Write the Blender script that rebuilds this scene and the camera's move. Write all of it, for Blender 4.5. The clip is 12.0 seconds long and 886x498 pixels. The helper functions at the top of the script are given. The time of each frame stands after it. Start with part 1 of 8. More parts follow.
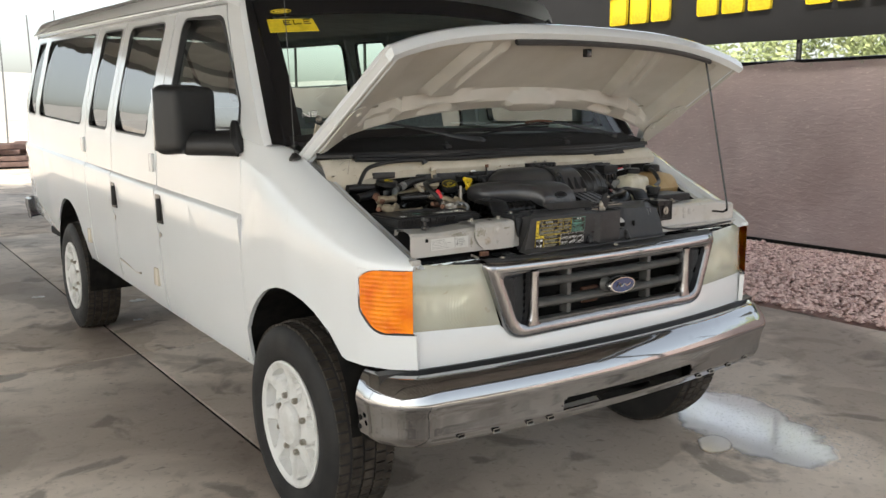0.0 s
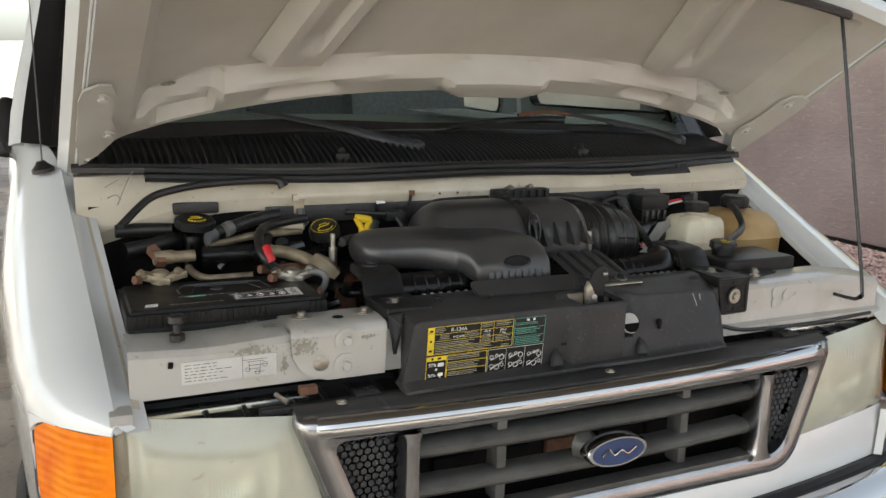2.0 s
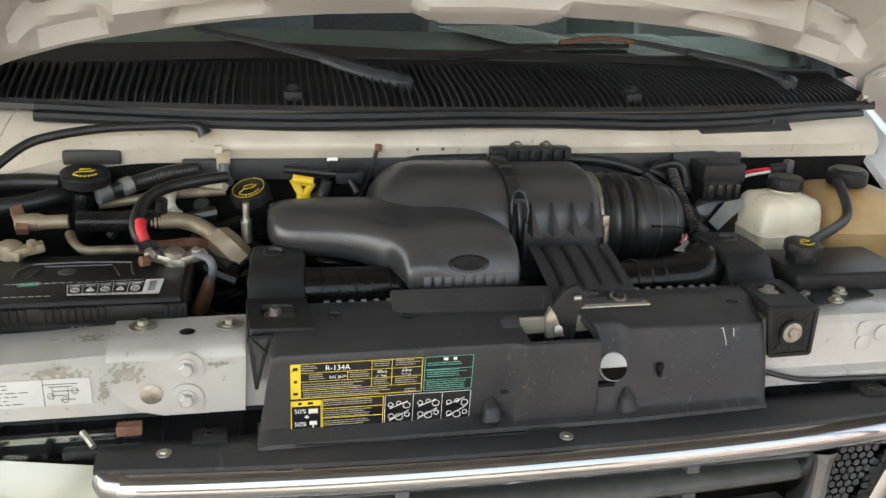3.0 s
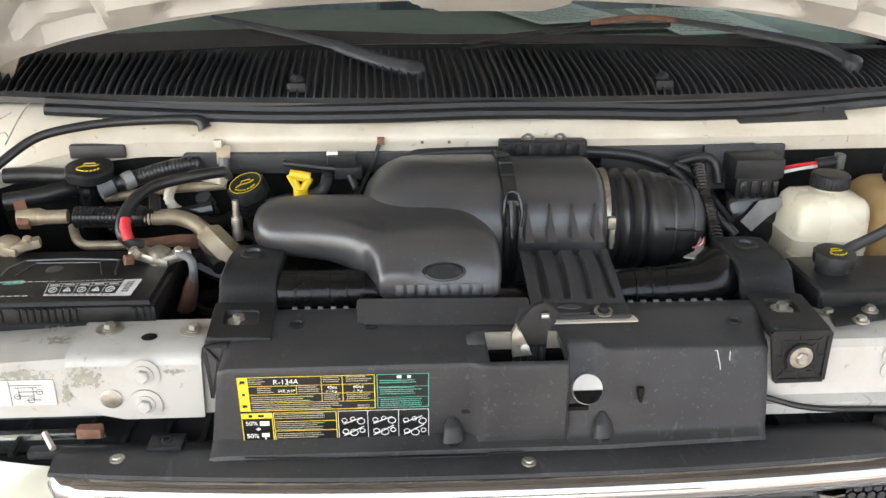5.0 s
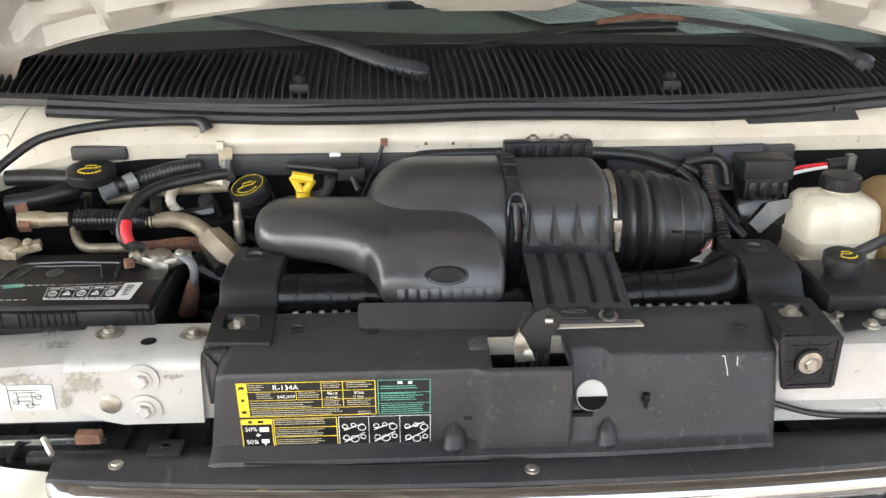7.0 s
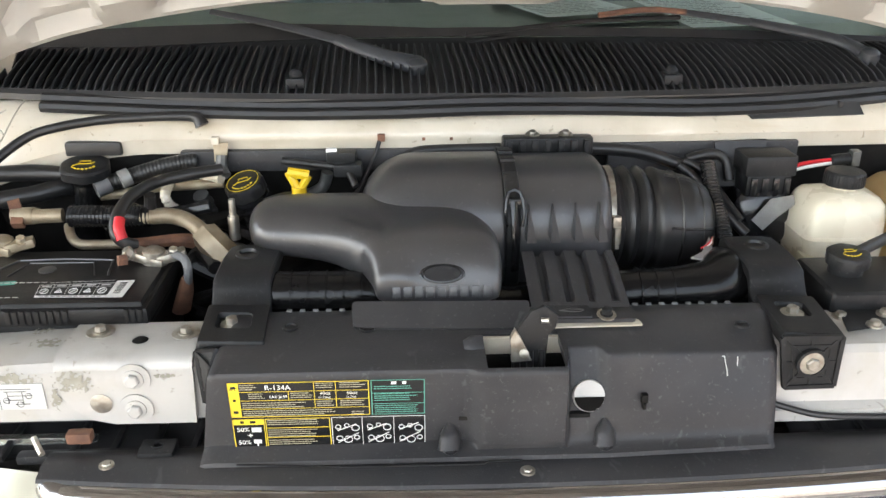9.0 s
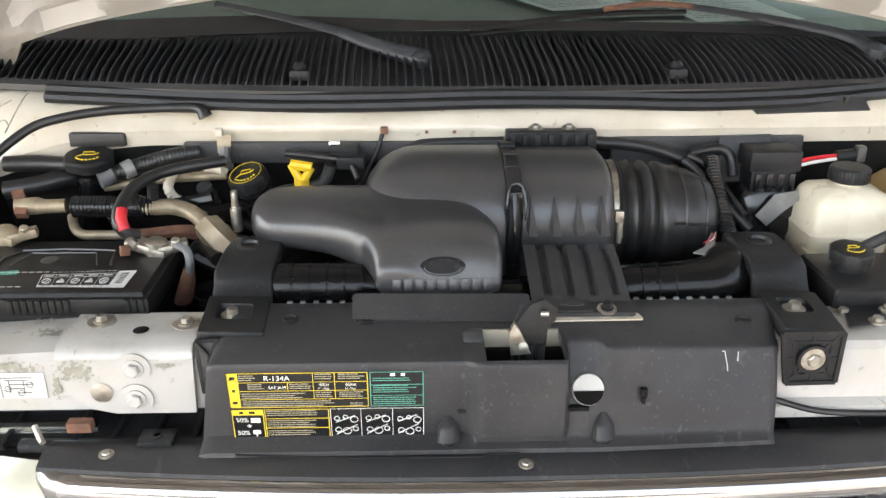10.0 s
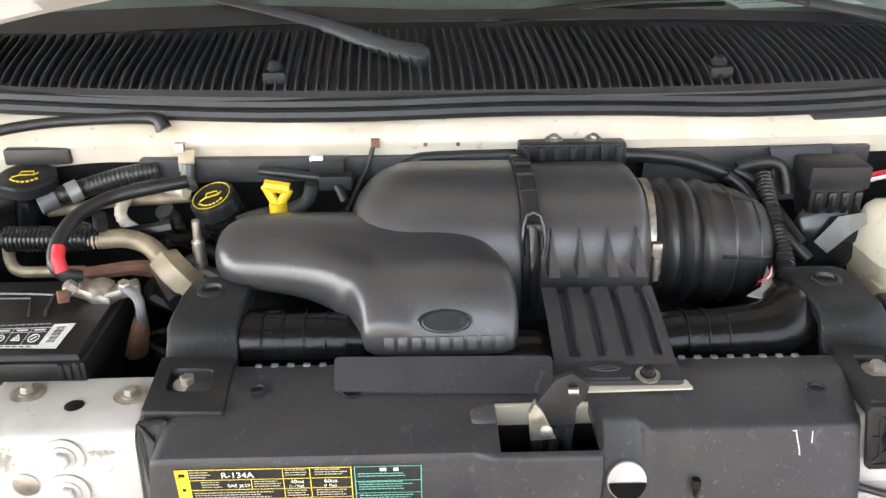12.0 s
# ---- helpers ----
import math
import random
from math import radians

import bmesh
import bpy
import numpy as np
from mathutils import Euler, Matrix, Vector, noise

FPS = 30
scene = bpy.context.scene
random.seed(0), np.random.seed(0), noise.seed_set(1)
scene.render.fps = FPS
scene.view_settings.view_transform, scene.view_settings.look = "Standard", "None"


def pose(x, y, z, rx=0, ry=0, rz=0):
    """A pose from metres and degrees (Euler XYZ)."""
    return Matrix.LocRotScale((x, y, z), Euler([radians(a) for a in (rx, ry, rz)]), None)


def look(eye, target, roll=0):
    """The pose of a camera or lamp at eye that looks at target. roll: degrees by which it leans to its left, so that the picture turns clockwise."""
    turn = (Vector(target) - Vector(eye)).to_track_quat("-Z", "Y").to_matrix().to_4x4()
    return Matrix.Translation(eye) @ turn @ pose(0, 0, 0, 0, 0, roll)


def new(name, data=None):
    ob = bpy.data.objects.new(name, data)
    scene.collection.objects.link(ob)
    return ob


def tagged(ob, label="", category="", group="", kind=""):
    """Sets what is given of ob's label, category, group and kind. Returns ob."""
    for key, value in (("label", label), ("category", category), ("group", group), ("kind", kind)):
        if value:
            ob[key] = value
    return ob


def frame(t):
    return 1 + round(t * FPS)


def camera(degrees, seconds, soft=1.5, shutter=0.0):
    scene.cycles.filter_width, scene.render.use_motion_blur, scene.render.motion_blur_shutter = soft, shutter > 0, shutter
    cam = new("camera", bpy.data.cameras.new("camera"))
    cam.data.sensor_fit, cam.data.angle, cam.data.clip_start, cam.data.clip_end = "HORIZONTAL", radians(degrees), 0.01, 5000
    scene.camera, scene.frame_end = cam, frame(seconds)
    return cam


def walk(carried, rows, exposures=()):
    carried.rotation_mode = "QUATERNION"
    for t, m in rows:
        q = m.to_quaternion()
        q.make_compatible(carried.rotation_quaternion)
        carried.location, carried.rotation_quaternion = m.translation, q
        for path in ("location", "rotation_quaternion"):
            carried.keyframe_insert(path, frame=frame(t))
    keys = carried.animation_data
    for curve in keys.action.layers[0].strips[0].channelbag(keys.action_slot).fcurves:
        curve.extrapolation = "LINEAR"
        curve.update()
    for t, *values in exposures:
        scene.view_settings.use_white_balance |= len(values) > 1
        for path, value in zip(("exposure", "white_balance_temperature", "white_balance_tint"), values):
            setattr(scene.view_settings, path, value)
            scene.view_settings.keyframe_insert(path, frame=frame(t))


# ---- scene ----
cam = camera(55.3, 12.0)
PATH = [
    (0, (-2.24, -2.08, 1.51), (-1.102, -0.469, 1.184), -0.3),
    (0.5, (-1.943, -1.873, 1.519), (-0.828, -0.247, 1.183), 0.3),
    (1, (-1.611, -1.601, 1.536), (-0.511, 0.026, 1.159), -0.9),
    (1.5, (-1.229, -1.409, 1.544), (-0.292, 0.319, 1.176), 0.5),
    (2, (-0.894, -1.185, 1.549), (-0.071, 0.593, 1.145), 1.4),
    (2.5, (-0.601, -0.987, 1.573), (0.022, 0.848, 1.077), 0.9),
    (3, (-0.367, -0.877, 1.611), (0.041, 0.966, 0.948), 2.4),
    (4.8, (-0.16, -0.818, 1.655), (-0.046, 1.028, 0.894), 0.6),
    (5, (-0.152, -0.828, 1.658), (-0.041, 1.018, 0.897), 0.3),
    (5.5, (-0.148, -0.835, 1.658), (-0.044, 1.014, 0.902), -0.0),
    (6, (-0.147, -0.83, 1.66), (-0.05, 1.017, 0.898), 0.0),
    (6.5, (-0.142, -0.819, 1.659), (-0.05, 1.027, 0.896), -0.0),
    (7, (-0.141, -0.812, 1.658), (-0.054, 1.034, 0.894), -0.0),
    (9, (-0.127, -0.795, 1.657), (-0.054, 1.046, 0.878), -0.1),
    (9.5, (-0.125, -0.79, 1.655), (-0.061, 1.049, 0.872), 0.0),
    (10, (-0.117, -0.796, 1.653), (-0.064, 1.041, 0.865), 0.1),
    (10.5, (-0.107, -0.798, 1.648), (-0.068, 1.036, 0.851), 0.3),
    (11, (-0.105, -0.749, 1.646), (-0.082, 1.082, 0.842), 0.1),
    (11.5, (-0.108, -0.654, 1.649), (-0.074, 1.171, 0.83), -0.1),
    (12, (-0.109, -0.574, 1.647), (-0.065, 1.238, 0.803), -0.4),
]
walk(cam, [(t, look(eye, target, roll)) for t, eye, target, roll in PATH],
     exposures=[(0.0, 1.64, 6700, 6), (1.0, 1.64, 6700, 6), (2.0, 1.80, 6650, 5), (3.0, 2.42, 6500, 5), (5.0, 3.0, 6400, 6), (10.5, 3.12, 6400, 7), (12.0, 3.45, 6400, 8)])

# ---- light and exposure ----
world = bpy.data.worlds.new("world")
scene.world = world
world.use_nodes = True
wn = world.node_tree.nodes
sky = wn.new("ShaderNodeTexSky")
sky.sky_type = 'NISHITA'
sky.sun_disc = False
sky.sun_elevation = radians(48)
sky.sun_rotation = radians(250)
sky.dust_density = 3.0
pale = wn.new("ShaderNodeHueSaturation")
pale.inputs["Saturation"].default_value = 0.42
world.node_tree.links.new(sky.outputs[0], pale.inputs["Color"])
world.node_tree.links.new(pale.outputs[0], wn["Background"].inputs[0])
wn["Background"].inputs[1].default_value = 0.12
sun = new("sun", bpy.data.lights.new("sun", 'SUN'))
sun.data.energy = 2.0
sun.data.angle = radians(12)
sun.data.color = (1.0, 0.95, 0.87)
SUN_AZ, SUN_EL = radians(250), radians(48)
sun.matrix_world = look((0, 0, 10), (-math.sin(SUN_AZ) * math.cos(SUN_EL), -math.cos(SUN_AZ) * math.cos(SUN_EL), 10 - math.sin(SUN_EL)))


# ---- materials ----
def material(name, color, rough=0.5, metal=0.0, color2=None, scale=8.0, detail=6.0, bump=0.0, bump_scale=60.0, rough_var=0.1,
             coat=0.0, low=0.35, high=0.65, transmission=0.0, per_object=0.0, spec=0.5):
    """A surface with two scales of colour variation, uneven gloss and fine relief."""
    m = bpy.data.materials.new(name)
    m.use_nodes = True
    nt = m.node_tree
    b = nt.nodes["Principled BSDF"]
    tc = nt.nodes.new("ShaderNodeTexCoord")
    n1 = nt.nodes.new("ShaderNodeTexNoise")
    n1.inputs["Scale"].default_value, n1.inputs["Detail"].default_value = scale, detail
    nt.links.new(tc.outputs["Object"], n1.inputs["Vector"])
    ramp = nt.nodes.new("ShaderNodeValToRGB")
    ramp.color_ramp.elements[0].position, ramp.color_ramp.elements[1].position = low, high
    c2 = color2 or tuple(c * 0.8 for c in color)
    ramp.color_ramp.elements[0].color, ramp.color_ramp.elements[1].color = (*c2, 1), (*color, 1)
    nt.links.new(n1.outputs["Fac"], ramp.inputs["Fac"])
    out = ramp.outputs["Color"]
    if per_object:
        info = nt.nodes.new("ShaderNodeObjectInfo")
        hsv = nt.nodes.new("ShaderNodeHueSaturation")
        mr = nt.nodes.new("ShaderNodeMapRange")
        mr.inputs["To Min"].default_value, mr.inputs["To Max"].default_value = 1 - per_object, 1 + per_object
        nt.links.new(info.outputs["Random"], mr.inputs["Value"])
        nt.links.new(mr.outputs["Result"], hsv.inputs["Value"])
        nt.links.new(out, hsv.inputs["Color"])
        out = hsv.outputs["Color"]
    nt.links.new(out, b.inputs["Base Color"])
    b.inputs["Metallic"].default_value = metal
    b.inputs["Specular IOR Level"].default_value = spec
    if coat:
        b.inputs["Coat Weight"].default_value, b.inputs["Coat Roughness"].default_value = coat, 0.06
    if transmission:
        b.inputs["Transmission Weight"].default_value = transmission
    n2 = nt.nodes.new("ShaderNodeTexNoise")
    n2.inputs["Scale"].default_value, n2.inputs["Detail"].default_value = bump_scale, 5.0
    nt.links.new(tc.outputs["Object"], n2.inputs["Vector"])
    rr = nt.nodes.new("ShaderNodeMapRange")
    rr.inputs["To Min"].default_value, rr.inputs["To Max"].default_value = max(0.02, rough - rough_var), min(1, rough + rough_var)
    nt.links.new(n1.outputs["Fac"], rr.inputs["Value"])
    nt.links.new(rr.outputs["Result"], b.inputs["Roughness"])
    if bump:
        bm_ = nt.nodes.new("ShaderNodeBump")
        bm_.inputs["Strength"].default_value, bm_.inputs["Distance"].default_value = bump, 0.004
        nt.links.new(n2.outputs["Fac"], bm_.inputs["Height"])
        nt.links.new(bm_.outputs["Normal"], b.inputs["Normal"])
    return m


def glass_material(name, tint, gloss_rough=0.02, ior=1.6):
    """A thin tinted pane: see-through, with a mirror that grows at grazing angles."""
    m = bpy.data.materials.new(name)
    m.use_nodes = True
    nt = m.node_tree
    nt.nodes.remove(nt.nodes["Principled BSDF"])
    mix, tr, gl, fr = (nt.nodes.new("ShaderNode" + k) for k in ("MixShader", "BsdfTransparent", "BsdfGlossy", "Fresnel"))
    tr.inputs["Color"].default_value = (*tint, 1)
    gl.inputs["Roughness"].default_value = gloss_rough
    fr.inputs["IOR"].default_value = ior
    nt.links.new(fr.outputs[0], mix.inputs[0])
    nt.links.new(tr.outputs[0], mix.inputs[1])
    nt.links.new(gl.outputs[0], mix.inputs[2])
    nt.links.new(mix.outputs[0], nt.nodes["Material Output"].inputs[0])
    return m


def blotch(m, layers):
    """Lays blotches with their own shapes over a material: (scale xyz, low, high, colour, amount)."""
    nt = m.node_tree
    p = nt.nodes["Principled BSDF"]
    old = p.inputs["Base Color"].links[0].from_socket
    tc = nt.nodes.new("ShaderNodeTexCoord")
    for sc, lo, hi, col, amount in layers:
        mp = nt.nodes.new("ShaderNodeMapping")
        mp.inputs["Scale"].default_value = sc
        nt.links.new(tc.outputs["Object"], mp.inputs["Vector"])
        n = nt.nodes.new("ShaderNodeTexNoise")
        n.inputs["Scale"].default_value, n.inputs["Detail"].default_value, n.inputs["Distortion"].default_value = 1.0, 7.0, 0.6
        nt.links.new(mp.outputs["Vector"], n.inputs["Vector"])
        r = nt.nodes.new("ShaderNodeMapRange")
        r.inputs["From Min"].default_value, r.inputs["From Max"].default_value, r.inputs["To Max"].default_value = lo, hi, amount
        nt.links.new(n.outputs["Fac"], r.inputs["Value"])
        mx = nt.nodes.new("ShaderNodeMix")
        mx.data_type = 'RGBA'
        nt.links.new(r.outputs["Result"], mx.inputs["Factor"])
        nt.links.new(old, mx.inputs[6])
        mx.inputs[7].default_value = (*col, 1)
        old = mx.outputs[2]
    nt.links.new(old, p.inputs["Base Color"])


WHITE = material("white_paint", (0.705, 0.733, 0.745), 0.12, color2=(0.688, 0.71, 0.717), scale=1.5, coat=0.9, rough_var=0.04)
CREAM = material("bay_paint", (0.60, 0.55, 0.455), 0.22, color2=(0.48, 0.43, 0.335), scale=9, bump=0.1, bump_scale=120, low=0.3, high=0.6, coat=0.5)
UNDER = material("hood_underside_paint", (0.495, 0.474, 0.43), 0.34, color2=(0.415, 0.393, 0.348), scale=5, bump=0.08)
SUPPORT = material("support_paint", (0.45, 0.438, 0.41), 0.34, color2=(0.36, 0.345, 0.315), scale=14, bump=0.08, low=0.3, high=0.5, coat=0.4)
PRIMER = material("bare_primer", (0.19, 0.18, 0.14), 0.6, color2=(0.33, 0.31, 0.26), scale=110, low=0.45, high=0.6)
BLACK = material("black_plastic", (0.0175, 0.018, 0.0192), 0.36, color2=(0.0125, 0.0128, 0.0136), scale=20, bump=0.12, bump_scale=500, spec=0.22)
COVER = material("cover_plastic", (0.042, 0.042, 0.0445), 0.36, color2=(0.032, 0.032, 0.034), scale=9, bump=0.1, bump_scale=400, spec=0.22)
DUCT = material("duct_plastic", (0.040, 0.040, 0.043), 0.33, color2=(0.031, 0.031, 0.0335), scale=12, bump=0.07, bump_scale=420, spec=0.75)
BATTERY = material("battery_plastic", (0.009, 0.009, 0.0095), 0.42, color2=(0.014, 0.0135, 0.013), scale=25, bump=0.08, bump_scale=300, spec=0.22)
GLOSSB = material("gloss_black", (0.013, 0.013, 0.014), 0.17, scale=15)
RUBBER = material("rubber", (0.011, 0.011, 0.0115), 0.38, color2=(0.018, 0.0175, 0.0175), scale=25, bump=0.1, bump_scale=200)
TYRE = material("tyre_rubber", (0.012, 0.0122, 0.0128), 0.62, color2=(0.020, 0.0192, 0.0185), scale=9, bump=0.2, bump_scale=180, spec=0.3)
TREADM = material("dusty_tread", (0.030, 0.026, 0.022), 0.8, color2=(0.062, 0.052, 0.042), scale=18, bump=0.5, bump_scale=160, spec=0.2)
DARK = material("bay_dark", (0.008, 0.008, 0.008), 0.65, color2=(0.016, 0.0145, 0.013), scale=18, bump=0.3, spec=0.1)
CHROME = material("chrome", (0.455, 0.46, 0.468), 0.055, 1.0, color2=(0.39, 0.395, 0.40), scale=5, rough_var=0.03, low=0.3, high=0.45)
DULLCHROME = material("grey_chrome", (0.40, 0.40, 0.405), 0.22, 1.0, color2=(0.30, 0.30, 0.31), scale=8)
GREY = material("grille_grey", (0.095, 0.095, 0.090), 0.36, color2=(0.062, 0.062, 0.058), scale=20, bump=0.1)
STEEL = material("zinc_steel", (0.48, 0.46, 0.41), 0.42, 0.9, color2=(0.32, 0.29, 0.24), scale=90)
ALU = material("aluminium_tube", (0.38, 0.32, 0.225), 0.45, 0.4, color2=(0.25, 0.20, 0.135), scale=40, bump=0.1)
RUST = material("rusty_steel", (0.20, 0.095, 0.055), 0.8, color2=(0.12, 0.06, 0.04), scale=60, bump=0.3, bump_scale=150)
AMBER = material("amber_lens", (0.96, 0.29, 0.0), 0.16, color2=(0.72, 0.13, 0.0), scale=11, spec=0.35)
LENS = material("hazy_lens", (0.86, 0.87, 0.72), 0.16, color2=(0.76, 0.76, 0.60), scale=7, coat=0.8, transmission=0.5)
REFLECTOR = material("lamp_reflector", (0.72, 0.73, 0.70), 0.16, 0.9, color2=(0.60, 0.60, 0.55), scale=12)


def add_flutes(m, way='X', pitch=60.0, deep=0.22, lo=0.5, hi=0.62):
    """Fine flutes in a moulded lens, stronger in places."""
    nt = m.node_tree
    tc = nt.nodes.new("ShaderNodeTexCoord")
    wv = nt.nodes.new("ShaderNodeTexWave")
    wv.bands_direction = way
    wv.inputs["Scale"].default_value, wv.inputs["Distortion"].default_value = pitch, 0.1
    bp = nt.nodes.new("ShaderNodeBump")
    bp.inputs["Strength"].default_value, bp.inputs["Distance"].default_value = deep, 0.003
    nt.links.new(tc.outputs["Object"], wv.inputs["Vector"])
    nz = nt.nodes.new("ShaderNodeTexNoise")
    nz.inputs["Scale"].default_value, nz.inputs["Detail"].default_value = 9.0, 1.0
    ramp = nt.nodes.new("ShaderNodeMapRange")
    ramp.inputs["From Min"].default_value, ramp.inputs["From Max"].default_value = lo, hi
    both = nt.nodes.new("ShaderNodeMath")
    both.operation = 'MULTIPLY'
    nt.links.new(tc.outputs["Object"], nz.inputs["Vector"])
    nt.links.new(nz.outputs["Fac"], ramp.inputs["Value"])
    nt.links.new(wv.outputs["Fac"], both.inputs[0])
    nt.links.new(ramp.outputs["Result"], both.inputs[1])
    nt.links.new(both.outputs[0], bp.inputs["Height"])
    nt.links.new(bp.outputs["Normal"], nt.nodes["Principled BSDF"].inputs["Normal"])


add_flutes(LENS)
add_flutes(AMBER, 'Z', 22.0, 0.25, 0.3, 0.6)
RESERVOIR = material("reservoir_plastic", (0.76, 0.71, 0.57), 0.28, color2=(0.66, 0.60, 0.46), scale=14, low=0.2, high=0.8, bump=0.04, bump_scale=60)
DEGAS = material("aged_bottle", (0.55, 0.40, 0.20), 0.45, color2=(0.42, 0.26, 0.10), scale=14, transmission=0.2)
YELLOW = material("yellow_plastic", (0.85, 0.58, 0.02), 0.4, scale=20)
YELLOWPRINT = material("yellow_print", (0.80, 0.60, 0.03), 0.5, scale=40)
YELLOWTEXT = material("yellow_text", (0.40, 0.37, 0.27), 0.5, scale=40)
GREENPRINT = material("green_print", (0.12, 0.38, 0.30), 0.5, scale=40)
WHITEPRINT = material("white_print", (0.78, 0.78, 0.76), 0.5, scale=40)
REDTAPE = material("red_tape", (0.60, 0.02, 0.03), 0.5, scale=30)
LABELPAPER = material("label_paper", (0.60, 0.60, 0.57), 0.6, color2=(0.52, 0.52, 0.49), scale=30)
PAPER = material("paper", (0.92, 0.93, 0.92), 0.7, color2=(0.86, 0.87, 0.86), scale=4)
BLUE = material("emblem_blue", (0.02, 0.045, 0.14), 0.2, scale=30, coat=0.8)
HUBCAP = material("hubcap_paint", (0.62, 0.62, 0.60), 0.33, color2=(0.42, 0.41, 0.38), scale=12, low=0.25, high=0.5)
SEAT = material("seat_cloth", (0.20, 0.20, 0.205), 0.85, color2=(0.15, 0.15, 0.155), scale=60, bump=0.3, bump_scale=300)
TRIM = material("interior_trim", (0.72, 0.72, 0.69), 0.7, scale=10)
DASH = material("dash_vinyl", (0.36, 0.38, 0.35), 0.5, color2=(0.29, 0.31, 0.28), scale=20, bump=0.2)
MIRRORB = material("mirror_plastic", (0.013, 0.013, 0.0135), 0.5, color2=(0.010, 0.010, 0.0105), scale=20, bump=0.1, bump_scale=600)
blotch(LENS, [((9, 9, 14), 0.55, 0.66, (0.82, 0.82, 0.70), 0.7), ((16, 16, 30), 0.66, 0.74, (0.42, 0.36, 0.22), 0.6)])
COWL = material("cowl_plastic", (0.024, 0.024, 0.025), 0.34, color2=(0.015, 0.015, 0.0155), scale=6, spec=0.5)
CONDUIT = material("grey_conduit", (0.16, 0.165, 0.17), 0.45, color2=(0.11, 0.11, 0.115), scale=40)
DUCTGLOSS = material("hose_plastic", (0.007, 0.007, 0.0073), 0.20, color2=(0.005, 0.005, 0.0052), scale=30, bump=0.08, bump_scale=160, spec=0.25)
WIPER = material("wiper_paint", (0.040, 0.043, 0.048), 0.42, color2=(0.030, 0.032, 0.035), scale=30, bump=0.06, bump_scale=300)
SILVERTAPE = material("silver_tape", (0.34, 0.34, 0.33), 0.45, 0.5, scale=60, bump=0.3)
WINDSHIELD = glass_material("windshield_glass", (0.92, 1.0, 0.955), 0.02, 1.33)
SIDEGLASS = glass_material("side_glass", (0.46, 0.53, 0.48), 0.02, 5.6)
CLEARGLASS = glass_material("clear_side_glass", (0.78, 0.86, 0.80), 0.02, 1.7)
blotch(WHITE, [((1.2, 0.5, 2.5), 0.55, 0.75, (0.69, 0.675, 0.62), 0.3), ((9, 9, 9), 0.68, 0.74, (0.60, 0.55, 0.46), 0.25)])
blotch(COVER, [((210, 210, 210), 0.62, 0.70, (0.13, 0.128, 0.125), 0.30), ((7, 9, 9), 0.40, 0.85, (0.080, 0.076, 0.073), 0.5), ((60, 25, 60), 0.64, 0.72, (0.11, 0.11, 0.11), 0.35)])
blotch(DUCT, [((210, 210, 210), 0.62, 0.70, (0.14, 0.138, 0.135), 0.25), ((45, 18, 45), 0.62, 0.74, (0.026, 0.026, 0.028), 0.4), ((6, 8, 8), 0.40, 0.90, (0.085, 0.080, 0.077), 0.45)])
blotch(BLACK, [((210, 210, 210), 0.62, 0.70, (0.10, 0.098, 0.095), 0.30), ((14, 14, 14), 0.42, 0.88, (0.050, 0.049, 0.047), 0.45)])
blotch(CREAM, [((5, 30, 12), 0.56, 0.68, (0.50, 0.42, 0.29), 0.5), ((70, 70, 70), 0.66, 0.72, (0.22, 0.17, 0.11), 0.5)])
blotch(UNDER, [((3, 9, 6), 0.55, 0.72, (0.50, 0.46, 0.38), 0.5)])
blotch(SUPPORT, [((12, 12, 12), 0.56, 0.66, (0.40, 0.37, 0.31), 0.45), ((55, 55, 55), 0.66, 0.70, (0.20, 0.17, 0.13), 0.5)])


def ragged(m, axes, grain, spread=0.9, soft=0.08, core=0.75):
    """Breaks a flat patch up towards its edge, so that it ends in specks and not in a line."""
    nt = m.node_tree
    out, p = nt.nodes["Material Output"], nt.nodes["Principled BSDF"]
    tc, sep, n = (nt.nodes.new("ShaderNode" + k) for k in ("TexCoord", "SeparateXYZ", "TexNoise"))
    nt.links.new(tc.outputs["Generated"], sep.inputs[0])
    n.inputs["Scale"].default_value, n.inputs["Detail"].default_value = grain, 6.0
    nt.links.new(tc.outputs["Object"], n.inputs["Vector"])

    def op(kind, a, b=None):
        q = nt.nodes.new("ShaderNodeMath")
        q.operation = kind
        for i, v in enumerate((a, b)):
            if v is None:
                continue
            if isinstance(v, (int, float)):
                q.inputs[i].default_value = v
            else:
                nt.links.new(v, q.inputs[i])
        return q.outputs[0]
    r2 = [op('POWER', op('MULTIPLY', op('SUBTRACT', sep.outputs[a], 0.5), 2.0), 2.0) for a in axes]
    edge = op('SUBTRACT', core, op('ADD', r2[0], r2[1]))
    val = op('ADD', edge, op('MULTIPLY', op('SUBTRACT', n.outputs["Fac"], 0.5), spread * 4))
    fac = nt.nodes.new("ShaderNodeMapRange")
    fac.inputs["From Min"].default_value, fac.inputs["From Max"].default_value = 0.0, soft
    nt.links.new(val, fac.inputs["Value"])
    mix, tr = nt.nodes.new("ShaderNodeMixShader"), nt.nodes.new("ShaderNodeBsdfTransparent")
    nt.links.new(fac.outputs["Result"], mix.inputs[0])
    nt.links.new(tr.outputs[0], mix.inputs[1])
    nt.links.new(p.outputs[0], mix.inputs[2])
    nt.links.new(mix.outputs[0], out.inputs[0])
    return m


